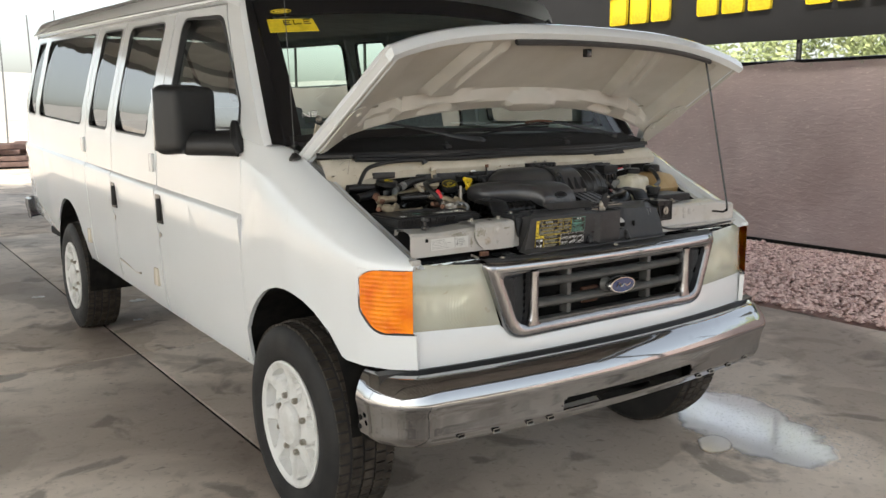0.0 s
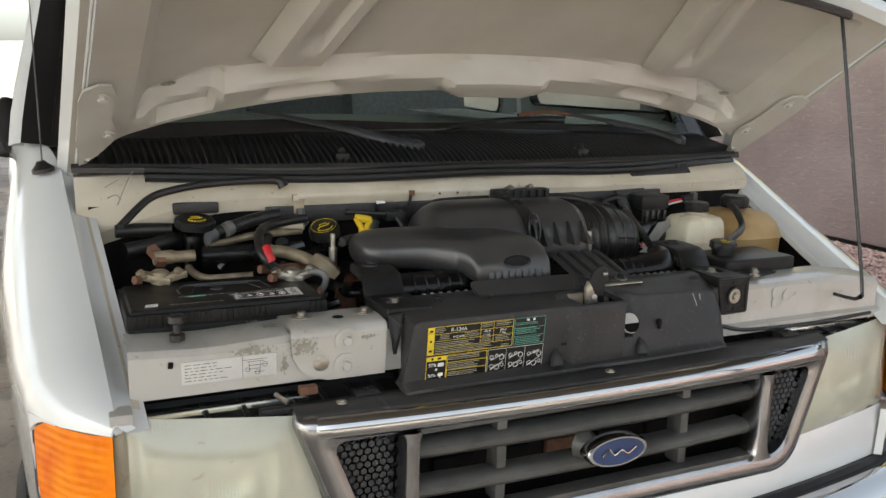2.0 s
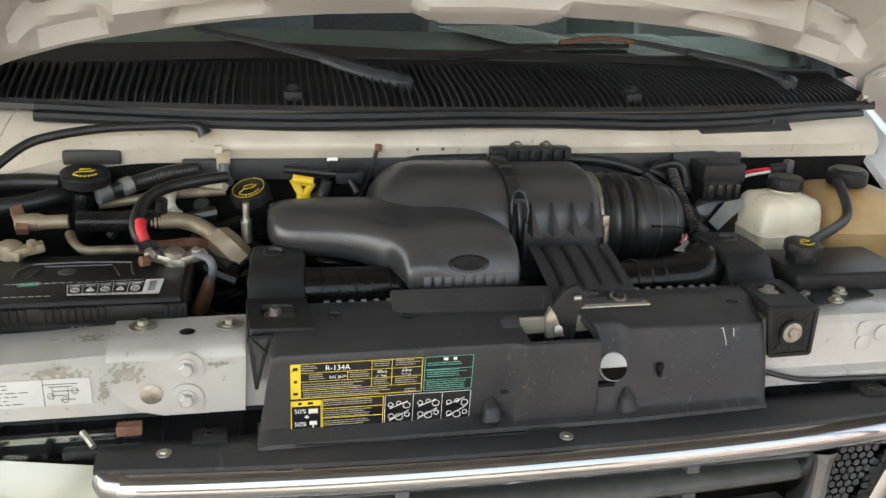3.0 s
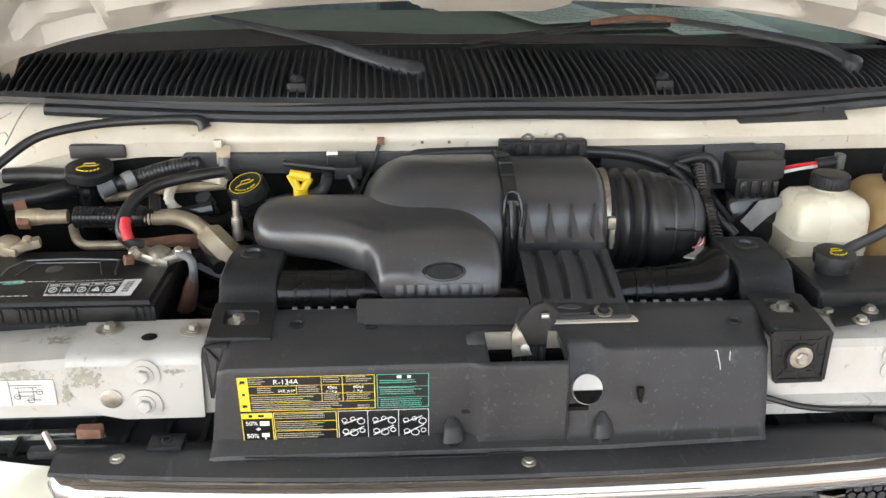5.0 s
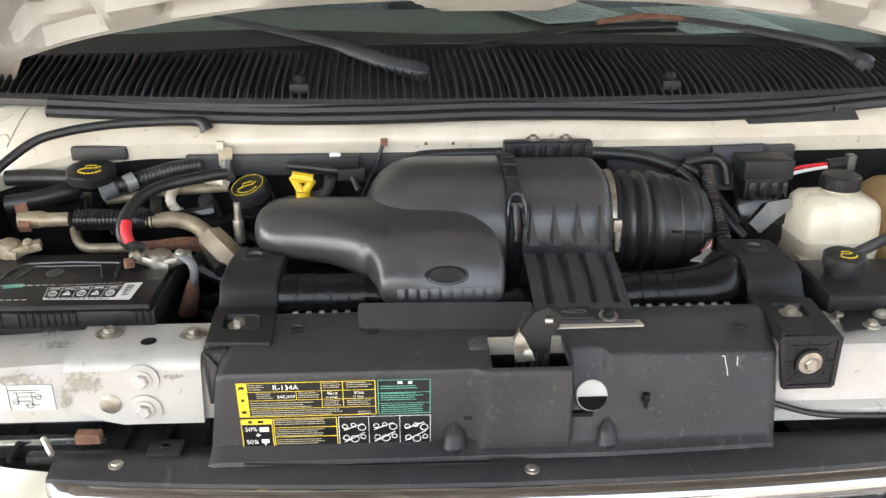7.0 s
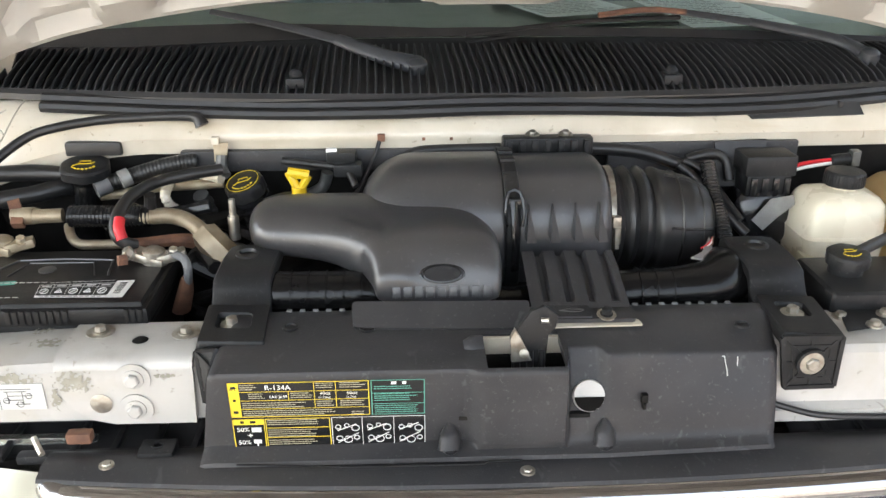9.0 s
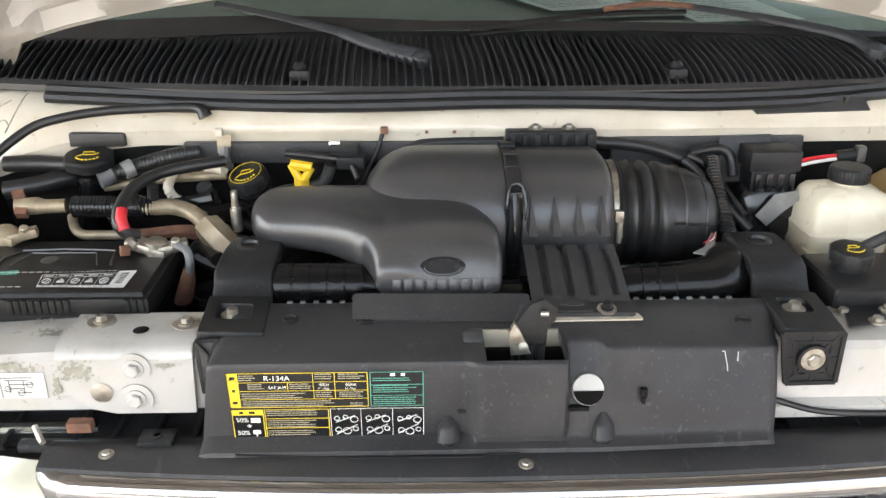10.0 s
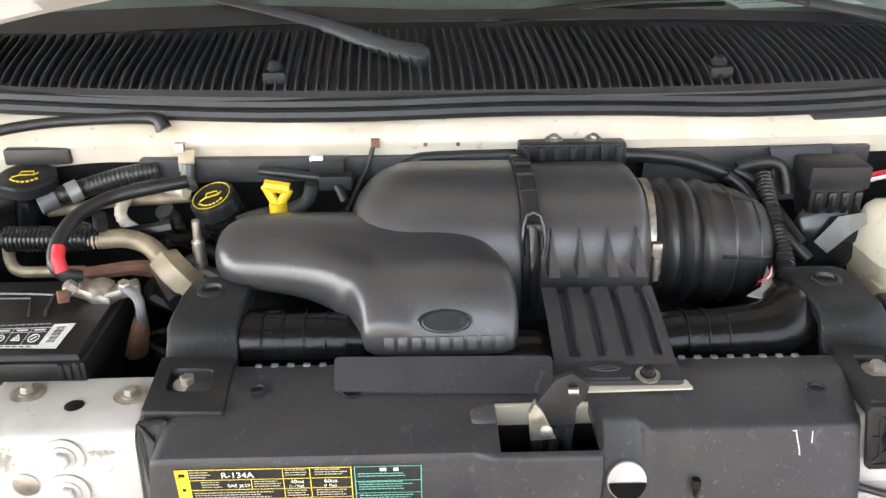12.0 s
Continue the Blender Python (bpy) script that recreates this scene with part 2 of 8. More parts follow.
CHIP_FRONT = ragged(material("chipped_primer_front", (0.25, 0.24, 0.19), 0.6, color2=(0.32, 0.305, 0.25), scale=60), (0, 2), 160.0, 1.3, 0.12, 0.45)
CHIP_TOP = ragged(material("chipped_primer_top", (0.25, 0.24, 0.19), 0.6, color2=(0.32, 0.305, 0.25), scale=60), (0, 1), 160.0, 1.3, 0.12, 0.45)


# ---- mesh helpers ----
def part(name, bm, mat, parent=None, label="", smooth=True, angle=35):
    """Links a bmesh as one mesh object under a thing or a part."""
    bmesh.ops.remove_doubles(bm, verts=bm.verts, dist=0.00005)
    bmesh.ops.recalc_face_normals(bm, faces=bm.faces)
    if smooth:
        for f in bm.faces:
            f.smooth = True
        lim = radians(angle)
        for e in bm.edges:
            if len(e.link_faces) == 2 and e.calc_face_angle(0) > lim:
                e.smooth = False
    me = bpy.data.meshes.new(name)
    bm.to_mesh(me)
    bm.free()
    me.materials.append(mat)
    ob = new(name, me)
    if parent is not None:
        ob.parent = parent
    if label:
        tagged(ob, label)
    return ob


def bm_new():
    return bmesh.new()


def box(bm, x0, x1, y0, y1, z0, z1, bevel=0.0, m=None, seg=2):
    """A box, bevelled, optionally turned by m about the origin of its own centre."""
    r = bmesh.ops.create_cube(bm, size=1)
    vs = r["verts"]
    c = Vector(((x0 + x1) / 2, (y0 + y1) / 2, (z0 + z1) / 2))
    for v in vs:
        v.co = Vector((v.co.x * (x1 - x0), v.co.y * (y1 - y0), v.co.z * (z1 - z0)))
    if bevel:
        es = list({e for v in vs for e in v.link_edges})
        g = bmesh.ops.bevel(bm, geom=es, offset=bevel, segments=seg, profile=0.6, affect='EDGES')
        vs = list({v for f in g["faces"] for v in f.verts} | {v for v in vs if v.is_valid})
        seen, todo = set(vs), list(vs)
        while todo:
            v = todo.pop()
            for e in v.link_edges:
                o = e.other_vert(v)
                if o not in seen:
                    seen.add(o)
                    todo.append(o)
        vs = list(seen)
    for v in vs:
        v.co = ((m @ v.co) if m is not None else v.co) + c
    return vs


def rot(rx=0, ry=0, rz=0):
    return Euler([radians(a) for a in (rx, ry, rz)]).to_matrix()


def grid(bm, rows, close_u=False, close_v=False):
    """Faces over a grid of points, rows of equal length."""
    vs = [[bm.verts.new(p) for p in r] for r in rows]
    nr, nc = len(vs), len(vs[0])
    for i in range(nr - (0 if close_v else 1)):
        for j in range(nc - (0 if close_u else 1)):
            q = [vs[i][j], vs[i][(j + 1) % nc], vs[(i + 1) % nr][(j + 1) % nc], vs[(i + 1) % nr][j]]
            try:
                bm.faces.new(q)
            except ValueError:
                pass
    return vs


def cap(bm, ring):
    try:
        bm.faces.new(ring)
    except ValueError:
        pass


def smooth_path(pts, n=6):
    """Catmull-Rom points through pts."""
    pts = [Vector(p) for p in pts]
    if len(pts) < 3:
        return pts
    out = []
    for i in range(len(pts) - 1):
        p0, p1, p2 = pts[max(i - 1, 0)], pts[i], pts[i + 1]
        p3 = pts[min(i + 2, len(pts) - 1)]
        for k in range(n):
            t = k / n
            out.append(0.5 * ((2 * p1) + (p2 - p0) * t + (2 * p0 - 5 * p1 + 4 * p2 - p3) * t * t + (3 * p1 - p0 - 3 * p2 + p3) * t ** 3))
    out.append(pts[-1])
    return out


def tube(bm, pts, r, seg=12, n=6, ribs=None, flat=1.0, caps=True):
    """A swept tube through pts; r: a radius or one for each point; ribs: (pitch, depth) of a corrugation."""
    path = smooth_path(pts, n)
    rs = r if isinstance(r, (list, tuple)) else [r] * len(pts)
    if ribs:
        total = sum((path[i + 1] - path[i]).length for i in range(len(path) - 1))
        steps = max(8, int(total / ribs[0] * 4))
        dense, acc, cum = [], 0.0, [0.0]
        for i in range(len(path) - 1):
            cum.append(cum[-1] + (path[i + 1] - path[i]).length)
        for k in range(steps + 1):
            s = total * k / steps
            i = max(0, min(len(path) - 2, next((j for j in range(len(cum) - 1) if cum[j + 1] >= s), len(path) - 2)))
            t = (s - cum[i]) / max(1e-9, cum[i + 1] - cum[i])
            dense.append(path[i].lerp(path[i + 1], t))
        path = dense
    t0 = (path[1] - path[0]).normalized()
    nrm = t0.orthogonal().normalized()
    rows = []
    for i, p in enumerate(path):
        t = (path[min(i + 1, len(path) - 1)] - path[max(i - 1, 0)]).normalized()
        nrm = (nrm - t * nrm.dot(t)).normalized()
        b = t.cross(nrm)
        f = i / (len(path) - 1) * (len(rs) - 1)
        k = min(int(f), len(rs) - 2) if len(rs) > 1 else 0
        rad = rs[k] + (rs[min(k + 1, len(rs) - 1)] - rs[k]) * (f - k)
        if ribs and i % 4 in (2, 3):
            rad -= ribs[1]
        rows.append([p + nrm * (rad * math.cos(a)) + b * (rad * flat * math.sin(a)) for a in (2 * math.pi * j / seg for j in range(seg))])
    vs = grid(bm, rows, close_u=True)
    if caps:
        cap(bm, vs[0])
        cap(bm, vs[-1])
    return vs


def lathe(bm, profile, centre, axis, seg=24, start=None):
    """Turns (radius, height) pairs round an axis through centre."""
    axis = Vector(axis).normalized()
    u = axis.orthogonal().normalized() if start is None else Vector(start)
    w = axis.cross(u)
    c = Vector(centre)
    rows = [[c + axis * h + (u * math.cos(a) + w * math.sin(a)) * r for a in (2 * math.pi * j / seg for j in range(seg))] for r, h in profile]
    vs = grid(bm, rows, close_u=True)
    cap(bm, vs[0])
    cap(bm, vs[-1])
    return vs


def hexbolt(bm, centre, axis, r=0.008, h=0.007, washer=0.014):
    lathe(bm, [(0.0001, 0), (washer, 0), (washer, 0.0025), (r * 1.15, 0.003)], centre, axis, 16)
    lathe(bm, [(0.0001, 0.002), (r, 0.002), (r, h), (r * 0.8, h + 0.0015), (0.0001, h + 0.0015)], centre, axis, 6)


def slab(bm, outline, depth, bevel=0.0):
    """A plate from a closed outline of points, thickened by the vector depth."""
    d = Vector(depth)
    a = [bm.verts.new(p) for p in outline]
    b = [bm.verts.new(Vector(p) + d) for p in outline]
    n = len(a)
    fs = [bm.faces.new(a), bm.faces.new(b[::-1])]
    for i in range(n):
        fs.append(bm.faces.new([a[i], b[i], b[(i + 1) % n], a[(i + 1) % n]]))
    if bevel:
        es = list({e for f in fs[:1] for e in f.edges})
        bmesh.ops.bevel(bm, geom=es, offset=bevel, segments=2, profile=0.6, affect='EDGES')


def rounded(pts, r, n=4):
    """A closed 2D outline with its corners rounded."""
    out, m = [], len(pts)
    for i in range(m):
        p0, p, p1 = Vector(pts[i - 1]), Vector(pts[i]), Vector(pts[(i + 1) % m])
        ri = r[i] if isinstance(r, (list, tuple)) else r
        a, b = (p0 - p), (p1 - p)
        k = min(ri, a.length * 0.45, b.length * 0.45)
        s, e = p + a.normalized() * k, p + b.normalized() * k
        for j in range(n + 1):
            t = j / n
            out.append((s * (1 - t) ** 2 + p * 2 * t * (1 - t) + e * t * t))
    return [tuple(v) for v in out]


def lerp_table(x, xs, ys):
    return float(np.interp(x, xs, ys))


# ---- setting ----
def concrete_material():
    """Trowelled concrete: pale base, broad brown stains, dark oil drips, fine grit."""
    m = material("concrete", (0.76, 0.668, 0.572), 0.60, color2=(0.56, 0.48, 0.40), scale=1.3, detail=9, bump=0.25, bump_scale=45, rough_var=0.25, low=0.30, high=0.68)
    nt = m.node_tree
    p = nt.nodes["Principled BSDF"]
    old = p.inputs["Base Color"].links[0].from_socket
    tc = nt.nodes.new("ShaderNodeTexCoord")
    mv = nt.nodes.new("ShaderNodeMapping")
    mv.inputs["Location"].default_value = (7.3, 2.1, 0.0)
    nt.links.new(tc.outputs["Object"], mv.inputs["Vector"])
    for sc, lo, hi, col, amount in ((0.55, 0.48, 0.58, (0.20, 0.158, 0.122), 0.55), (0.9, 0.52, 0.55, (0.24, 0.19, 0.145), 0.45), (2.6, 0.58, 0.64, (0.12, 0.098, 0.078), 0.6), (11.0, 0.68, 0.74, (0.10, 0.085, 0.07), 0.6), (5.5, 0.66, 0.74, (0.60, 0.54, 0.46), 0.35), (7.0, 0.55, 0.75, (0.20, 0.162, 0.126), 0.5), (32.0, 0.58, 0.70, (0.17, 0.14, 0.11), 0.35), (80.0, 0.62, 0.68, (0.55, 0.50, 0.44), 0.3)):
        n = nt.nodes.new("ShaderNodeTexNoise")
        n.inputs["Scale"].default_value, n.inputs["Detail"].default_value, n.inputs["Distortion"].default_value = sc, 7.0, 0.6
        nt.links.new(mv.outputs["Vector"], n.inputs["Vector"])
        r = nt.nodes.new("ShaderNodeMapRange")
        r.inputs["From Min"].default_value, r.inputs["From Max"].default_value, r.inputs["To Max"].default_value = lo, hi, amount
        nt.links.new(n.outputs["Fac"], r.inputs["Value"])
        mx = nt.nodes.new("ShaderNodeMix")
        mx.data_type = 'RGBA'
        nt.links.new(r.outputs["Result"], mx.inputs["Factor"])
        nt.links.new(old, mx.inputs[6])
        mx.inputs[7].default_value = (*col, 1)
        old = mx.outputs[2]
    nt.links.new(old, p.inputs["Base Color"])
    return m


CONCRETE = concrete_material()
SCREEN = material("screen_mesh", (0.47, 0.38, 0.37), 0.42, color2=(0.40, 0.32, 0.31), scale=2, bump=0.6, bump_scale=26)


def crinkle(m, scale, deep):
    """Short creases lying along the cloth."""
    nt = m.node_tree
    tc, mp, n, bp = (nt.nodes.new("ShaderNode" + k) for k in ("TexCoord", "Mapping", "TexNoise", "Bump"))
    mp.inputs["Scale"].default_value = scale
    n.inputs["Scale"].default_value, n.inputs["Detail"].default_value, n.inputs["Distortion"].default_value = 1.0, 3.0, 0.8
    bp.inputs["Strength"].default_value, bp.inputs["Distance"].default_value = 1.0, deep
    nt.links.new(tc.outputs["Object"], mp.inputs["Vector"])
    nt.links.new(mp.outputs["Vector"], n.inputs["Vector"])
    nt.links.new(n.outputs["Fac"], bp.inputs["Height"])
    nt.links.new(bp.outputs["Normal"], nt.nodes["Principled BSDF"].inputs["Normal"])


crinkle(SCREEN, (1, 7, 22), 0.007)
# pale dashes carry the cloth's glints in its colour; broad patches are darker tone
blotch(SCREEN, [((1, 15, 42), 0.60, 0.68, (0.74, 0.64, 0.60), 0.35), ((1, 1.1, 0.6), 0.5, 0.7, (0.34, 0.265, 0.26), 0.6)])
BANNERB = material("banner_vinyl", (0.018, 0.018, 0.02), 0.45, scale=3, bump=0.05)
ROOFTIN = material("roof_sheet", (0.16, 0.155, 0.15), 0.6, color2=(0.12, 0.117, 0.112), scale=2)
POSTM = material("post_paint", (0.13, 0.13, 0.135), 0.6, scale=10)
STONE = material("gravel_stone", (0.88, 0.68, 0.62), 0.8, color2=(0.55, 0.36, 0.32), scale=25, bump=0.3, per_object=0.0)
SOIL = material("gravel_bed", (0.34, 0.22, 0.19), 0.9, scale=30, bump=0.6, bump_scale=90)
LEAF = material("foliage", (0.40, 0.44, 0.20), 0.6, color2=(0.22, 0.27, 0.11), scale=2)
FAR = material("far_hills", (0.42, 0.40, 0.38), 0.9, scale=0.05)
LUMBER = material("old_timber", (0.20, 0.13, 0.11), 0.8, color2=(0.12, 0.08, 0.07), scale=6, per_object=0.3)
WALLM = material("block_wall", (0.42, 0.39, 0.35), 0.85, color2=(0.34, 0.31, 0.28), scale=2, bump=0.3)
# white base colour carries the sky's reflection in the wet concrete
SHEEN_FOAM = ragged(material("wet_suds", (0.88, 0.88, 0.90), 0.08, color2=(0.80, 0.80, 0.81), scale=7, coat=1.0, bump=0.03, bump_scale=130, spec=1.0), (0, 1), 5.0, 0.32, 0.28, 0.74)
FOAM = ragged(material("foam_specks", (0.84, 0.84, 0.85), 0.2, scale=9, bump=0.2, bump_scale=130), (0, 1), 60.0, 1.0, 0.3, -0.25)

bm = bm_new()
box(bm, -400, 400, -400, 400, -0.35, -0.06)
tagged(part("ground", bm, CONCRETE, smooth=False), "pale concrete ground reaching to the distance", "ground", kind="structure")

# slabs with sawn joints: along x = -0.83, across at y = 3.245
floor = tagged(new("floor"), "stained grey concrete slab floor with open joints", "floor", kind="structure")
XS, YS = [-9.1, -4.95, -0.83, 3.45], [-9.0, -2.9, 3.245, 9.4, 15.5, 21.6]
for i in range(3):
    for j in range(5):
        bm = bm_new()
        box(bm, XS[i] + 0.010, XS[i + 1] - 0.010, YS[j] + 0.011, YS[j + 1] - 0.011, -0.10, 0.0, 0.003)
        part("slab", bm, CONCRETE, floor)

for x in XS[1:3]:
    bm = bm_new()
    box(bm, x - 0.0095, x + 0.0095, -9, 21.6, -0.05, -0.010)
    part("joint_filler", bm, DARK, floor)
for y in YS[1:5]:
    for i in range(3):
        bm = bm_new()
        box(bm, XS[i] + 0.0115, XS[i + 1] - 0.0115, y - 0.0105, y + 0.0105, -0.05, -0.010)
        part("joint_filler", bm, DARK, floor)

# gravel strip and its stones
bm = bm_new()
rng = random.Random(3)
rows = [[(3.46 + 2.9 * i / 20, -9 + 24 * j / 120, -0.015 + 0.05 * noise.noise((i * 0.4, j * 0.3, 0))) for i in range(21)] for j in range(121)]
grid(bm, rows)
tagged(part("gravel_bed", bm, SOIL), "reddish brown gravel bed beside the slab", "gravel", kind="structure")
verts, faces = [], []
for k in range(15000):
    x, y = 3.5 + rng.random() * 2.55, -1.5 + rng.random() * 7.5
    s = 0.013 + 0.024 * rng.random() ** 1.7
    z = 0.005 + 0.03 * rng.random()
    b0 = len(verts)
    for dx, dy, dz in ((1, 0, 0), (0, 1, 0), (-1, 0, 0), (0, -1, 0), (0, 0, 1), (0, 0, -1)):
        j = 0.6 + 0.8 * rng.random()
        a = rng.random() * 1.0
        verts.append((x + s * j * (dx * math.cos(a) - dy * math.sin(a)), y + s * j * (dx * math.sin(a) + dy * math.cos(a)), z + s * 0.6 * dz * j))
    for f in ((0, 1, 4), (1, 2, 4), (2, 3, 4), (3, 0, 4), (1, 0, 5), (2, 1, 5), (3, 2, 5), (0, 3, 5)):
        faces.append(tuple(b0 + i for i in f))
me = bpy.data.meshes.new("gravel")
me.from_pydata(verts, [], faces)
me.materials.append(STONE)
tagged(new("gravel", me), "loose crushed stones in dusty red and grey", "gravel", kind="stuff")

# screened fence
FX = 6.1
fence = tagged(new("fence"), "chain-link fence covered with brown privacy screen", "fence")
bm = bm_new()
rows = []
for j in range(0, 161):
    y = -14 + 36 * j / 160
    rows.append([(FX + 0.018 * math.sin(y * 2.1 + k * 0.7) + 0.02 * noise.noise((y * 1.5, k * 0.5, 3)), y,
                  0.05 + 1.93 * k / 12 + (0.02 * math.sin(y * 2.6) if k == 12 else 0)) for k in range(13)])
grid(bm, rows)
part("screen", bm, SCREEN, fence, "brown woven privacy screen")
bm = bm_new()
tube(bm, [(FX + 0.03, -14, 2.0), (FX + 0.03, 4, 1.99), (FX + 0.03, 22, 2.0)], 0.022, 8)
part("top_rail", bm, GLOSSB, fence)
bm = bm_new()
tube(bm, [(FX - 0.01, -14, 0.06), (FX - 0.02, 4, 0.05), (FX - 0.01, 22, 0.06)], 0.02, 8)
part("bottom_hem", bm, DARK, fence)
bm = bm_new()
lathe(bm, [(0.03, 0), (0.03, 3.12), (0.0001, 3.14)], (0, 0, 0), (0, 0, 1), 10)
post = part("post", bm, GLOSSB, fence)
post.location = (FX + 0.07, -12.0, 0)
for k in range(1, 12):
    c = post.copy()
    scene.collection.objects.link(c)
    c.location = (FX + 0.07, -12.0 + 3.05 * k, 0)
bm = bm_new()
lathe(bm, [(0.008, 0), (0.018, 0), (0.018, 0.004), (0.008, 0.004)], (0, 0, 0), (-1, 0, 0), 12)
grom = part("grommet", bm, STEEL, fence, "bright metal grommet")
for k in range(16):
    c = grom if k == 0 else grom.copy()
    if k:
        scene.collection.objects.link(c)
    c.location = (FX - 0.04, 0.55 + 0.62 * k + (0.08 if k % 2 else 0), 1.95)

# black banner over the fence
banner = tagged(new("banner"), "black vinyl banner with large yellow figures", "banner")
BX = 5.9
bm = bm_new()
rows = [[(BX + 0.02 * math.sin(y * 1.3) + 0.012 * noise.noise((y, k, 1)), y, 2.2 + 0.9 * k / 6 + 0.012 * math.sin(y * 1.9)) for k in range(7)] for y in [i * 0.15 - 1 for i in range(76)]]
grid(bm, rows)
bmesh.ops.solidify(bm, geom=bm.faces[:], thickness=0.004)
part("sheet", bm, BANNERB, banner)
for k in range(4, 8):
    bm = bm_new()
    for z in (2.24, 3.06):
        tube(bm, [(BX - 0.01, -12.0 + 3.05 * k, z), (FX + 0.07, -12.0 + 3.05 * k, z)], 0.012, 6)
    part("tie", bm, RUBBER, banner)
for k in range(11):
    bm = bm_new()
    y = 5.55 - 0.335 * k
    box(bm, BX - 0.045, BX - 0.03, y - 0.135, y + 0.135, 2.53, 2.86, 0.03)
    if k not in (3, 7):
        part("figure_bar", bm, YELLOWPRINT, banner, "yellow bar in place of a figure")
    else:
        bm.free()
bm = bm_new()
box(bm, BX - 0.045, BX - 0.03, 6.62, 6.98, 2.59, 2.64, 0.004)
part("stripe", bm, GREENPRINT, banner, "green printed stripe")
for k in range(3):
    bm = bm_new()
    box(bm, BX - 0.045, BX - 0.03, 7.02 + 0.2 * k, 7.17 + 0.2 * k, 2.56, 2.76, 0.004)
    part("letter_bar", bm, GREENPRINT, banner)

# shade roof on posts
shade = tagged(new("shade_roof"), "steel shade roof with purlins over the yard", "shade roof", kind="structure")
bm = bm_new()
rows = [[(x, y, 4.3 + 0.03 * (i % 2)) for i, x in enumerate([-7.25 + 0.25 * q for q in range(47)])] for y in (-4.0, 16)]
grid(bm, rows)
bmesh.ops.solidify(bm, geom=bm.faces[:], thickness=0.01)
part("roof_sheet", bm, ROOFTIN, shade, smooth=False)
for k in range(8):
    bm = bm_new()
    y = -3.9 + 2.8 * k
    box(bm, -7.25, 4.25, y - 0.04, y + 0.04, 4.08, 4.27, 0.005)
    part("purlin", bm, POSTM, shade)
for x in (-7.1, 4.1):
    bm = bm_new()
    box(bm, x - 0.06, x + 0.06, -4.0, 16, 3.85, 4.07, 0.005)
    part("beam", bm, POSTM, shade)
    for y in ((-3.4, 3.0, 9.5, 15.8) if x < 0 else (-3.4, 14.5)):
        bm = bm_new()
        box(bm, x - 0.05, x + 0.05, y - 0.05, y + 0.05, 0.0, 3.85, 0.005)
        part("post", bm, POSTM, shade)

# plain block wall, unseen, added behind the camera to cut low front light
bm = bm_new()
box(bm, -9.0, 6.1, -14.2, -14.0, -0.06, 2.4, 0.01)
tagged(part("wall_south", bm, WALLM, smooth=False), "unseen plain tan block wall added to cut low light", "wall", kind="structure")

# far things: hills, poles, timber piles, trees behind the fence
bm = bm_new()
rows = []
for j in range(2):
    rows.append([(-160 + 5 * i, 150 + 10 * j, (0 if j == 0 else 7 + 5 * noise.noise((i * 0.15, 0, 0)))) for i in range(90)])
grid(bm, rows)
tagged(part("backdrop", bm, FAR), "hazy low hills in the distance", "hills", kind="structure")
for k in range(7):
    x, y = 0.4 + 0.5 * (k % 3), 24.2 + 1.2 * (k // 3)
    ob = tagged(new("timber_pile"), "stack of weathered brown timber on the ground", "timber", group="timber piles")
    for q in range(7):
        bm = bm_new()
        box(bm, -1.6 + 0.1 * q, 3.4 - 0.12 * q, 0.28 * (q % 3), 0.24 + 0.28 * (q % 3), 0.16 * (q // 2), 0.13 + 0.16 * (q // 2), 0.01)
        part("timber", bm, LUMBER, ob)
    ob.location = (x - 1.5 + 0.7 * k, y, 0.0)
    ob.rotation_euler = (0, 0, 0.15 * (k % 3) - 0.1)
for k in range(6):
    bm = bm_new()
    tube(bm, [(0, 0, 0), (0.03, 0, 2.5), (0.0, 0.02, 4.6 + 0.3 * (k % 3))], [0.03, 0.028, 0.025], 8)
    ob = tagged(part("pole", bm, CONDUIT), "thin grey pole in the distance", "pole", group="far poles")
    ob.location = (-0.6 + 1.05 * k, 29 + 0.7 * k, 0)


def tree(x, y, h, seed):
    t = tagged(new("tree"), "sunlit green tree behind the fence", "tree", group="trees behind the fence")
    t.location = (x, y, 0)
    r = random.Random(seed)
    b = bm_new()
    tube(b, [(0, 0, 0), (0.05, 0.03, h * 0.3), (0.0, 0.1, h * 0.6)], [0.14, 0.1, 0.05], 8)
    for q in range(5):
        a = q * 1.3
        tube(b, [(0.02, 0.05, h * 0.3), (0.6 * math.cos(a), 0.6 * math.sin(a), h * 0.5), (1.1 * math.cos(a), 1.1 * math.sin(a), h * 0.65)], [0.06, 0.04, 0.02], 6)
    part("trunk", b, POSTM, t)
    vs, fs = [], []
    for q in range(9000):
        a, e = r.random() * 6.283, math.acos(2 * r.random() - 1)
        rad = (0.55 + 0.5 * r.random()) * (1 + 0.3 * math.sin(3 * a + seed))
        c = Vector((1.5 * rad * math.sin(e) * math.cos(a), 1.6 * rad * math.sin(e) * math.sin(a), h * 0.62 + h * 0.38 * rad * math.cos(e)))
        d1 = Vector((r.uniform(-1, 1), r.uniform(-1, 1), r.uniform(-1, 1))).normalized() * 0.055
        d2 = d1.orthogonal().normalized() * 0.024
        b0 = len(vs)
        vs += [c - d1, c + d2, c + d1, c - d2]
        fs.append((b0, b0 + 1, b0 + 2, b0 + 3))
    me = bpy.data.meshes.new("crown")
    me.from_pydata(vs, [], fs)
    me.materials.append(LEAF)
    new("crown", me).parent = t


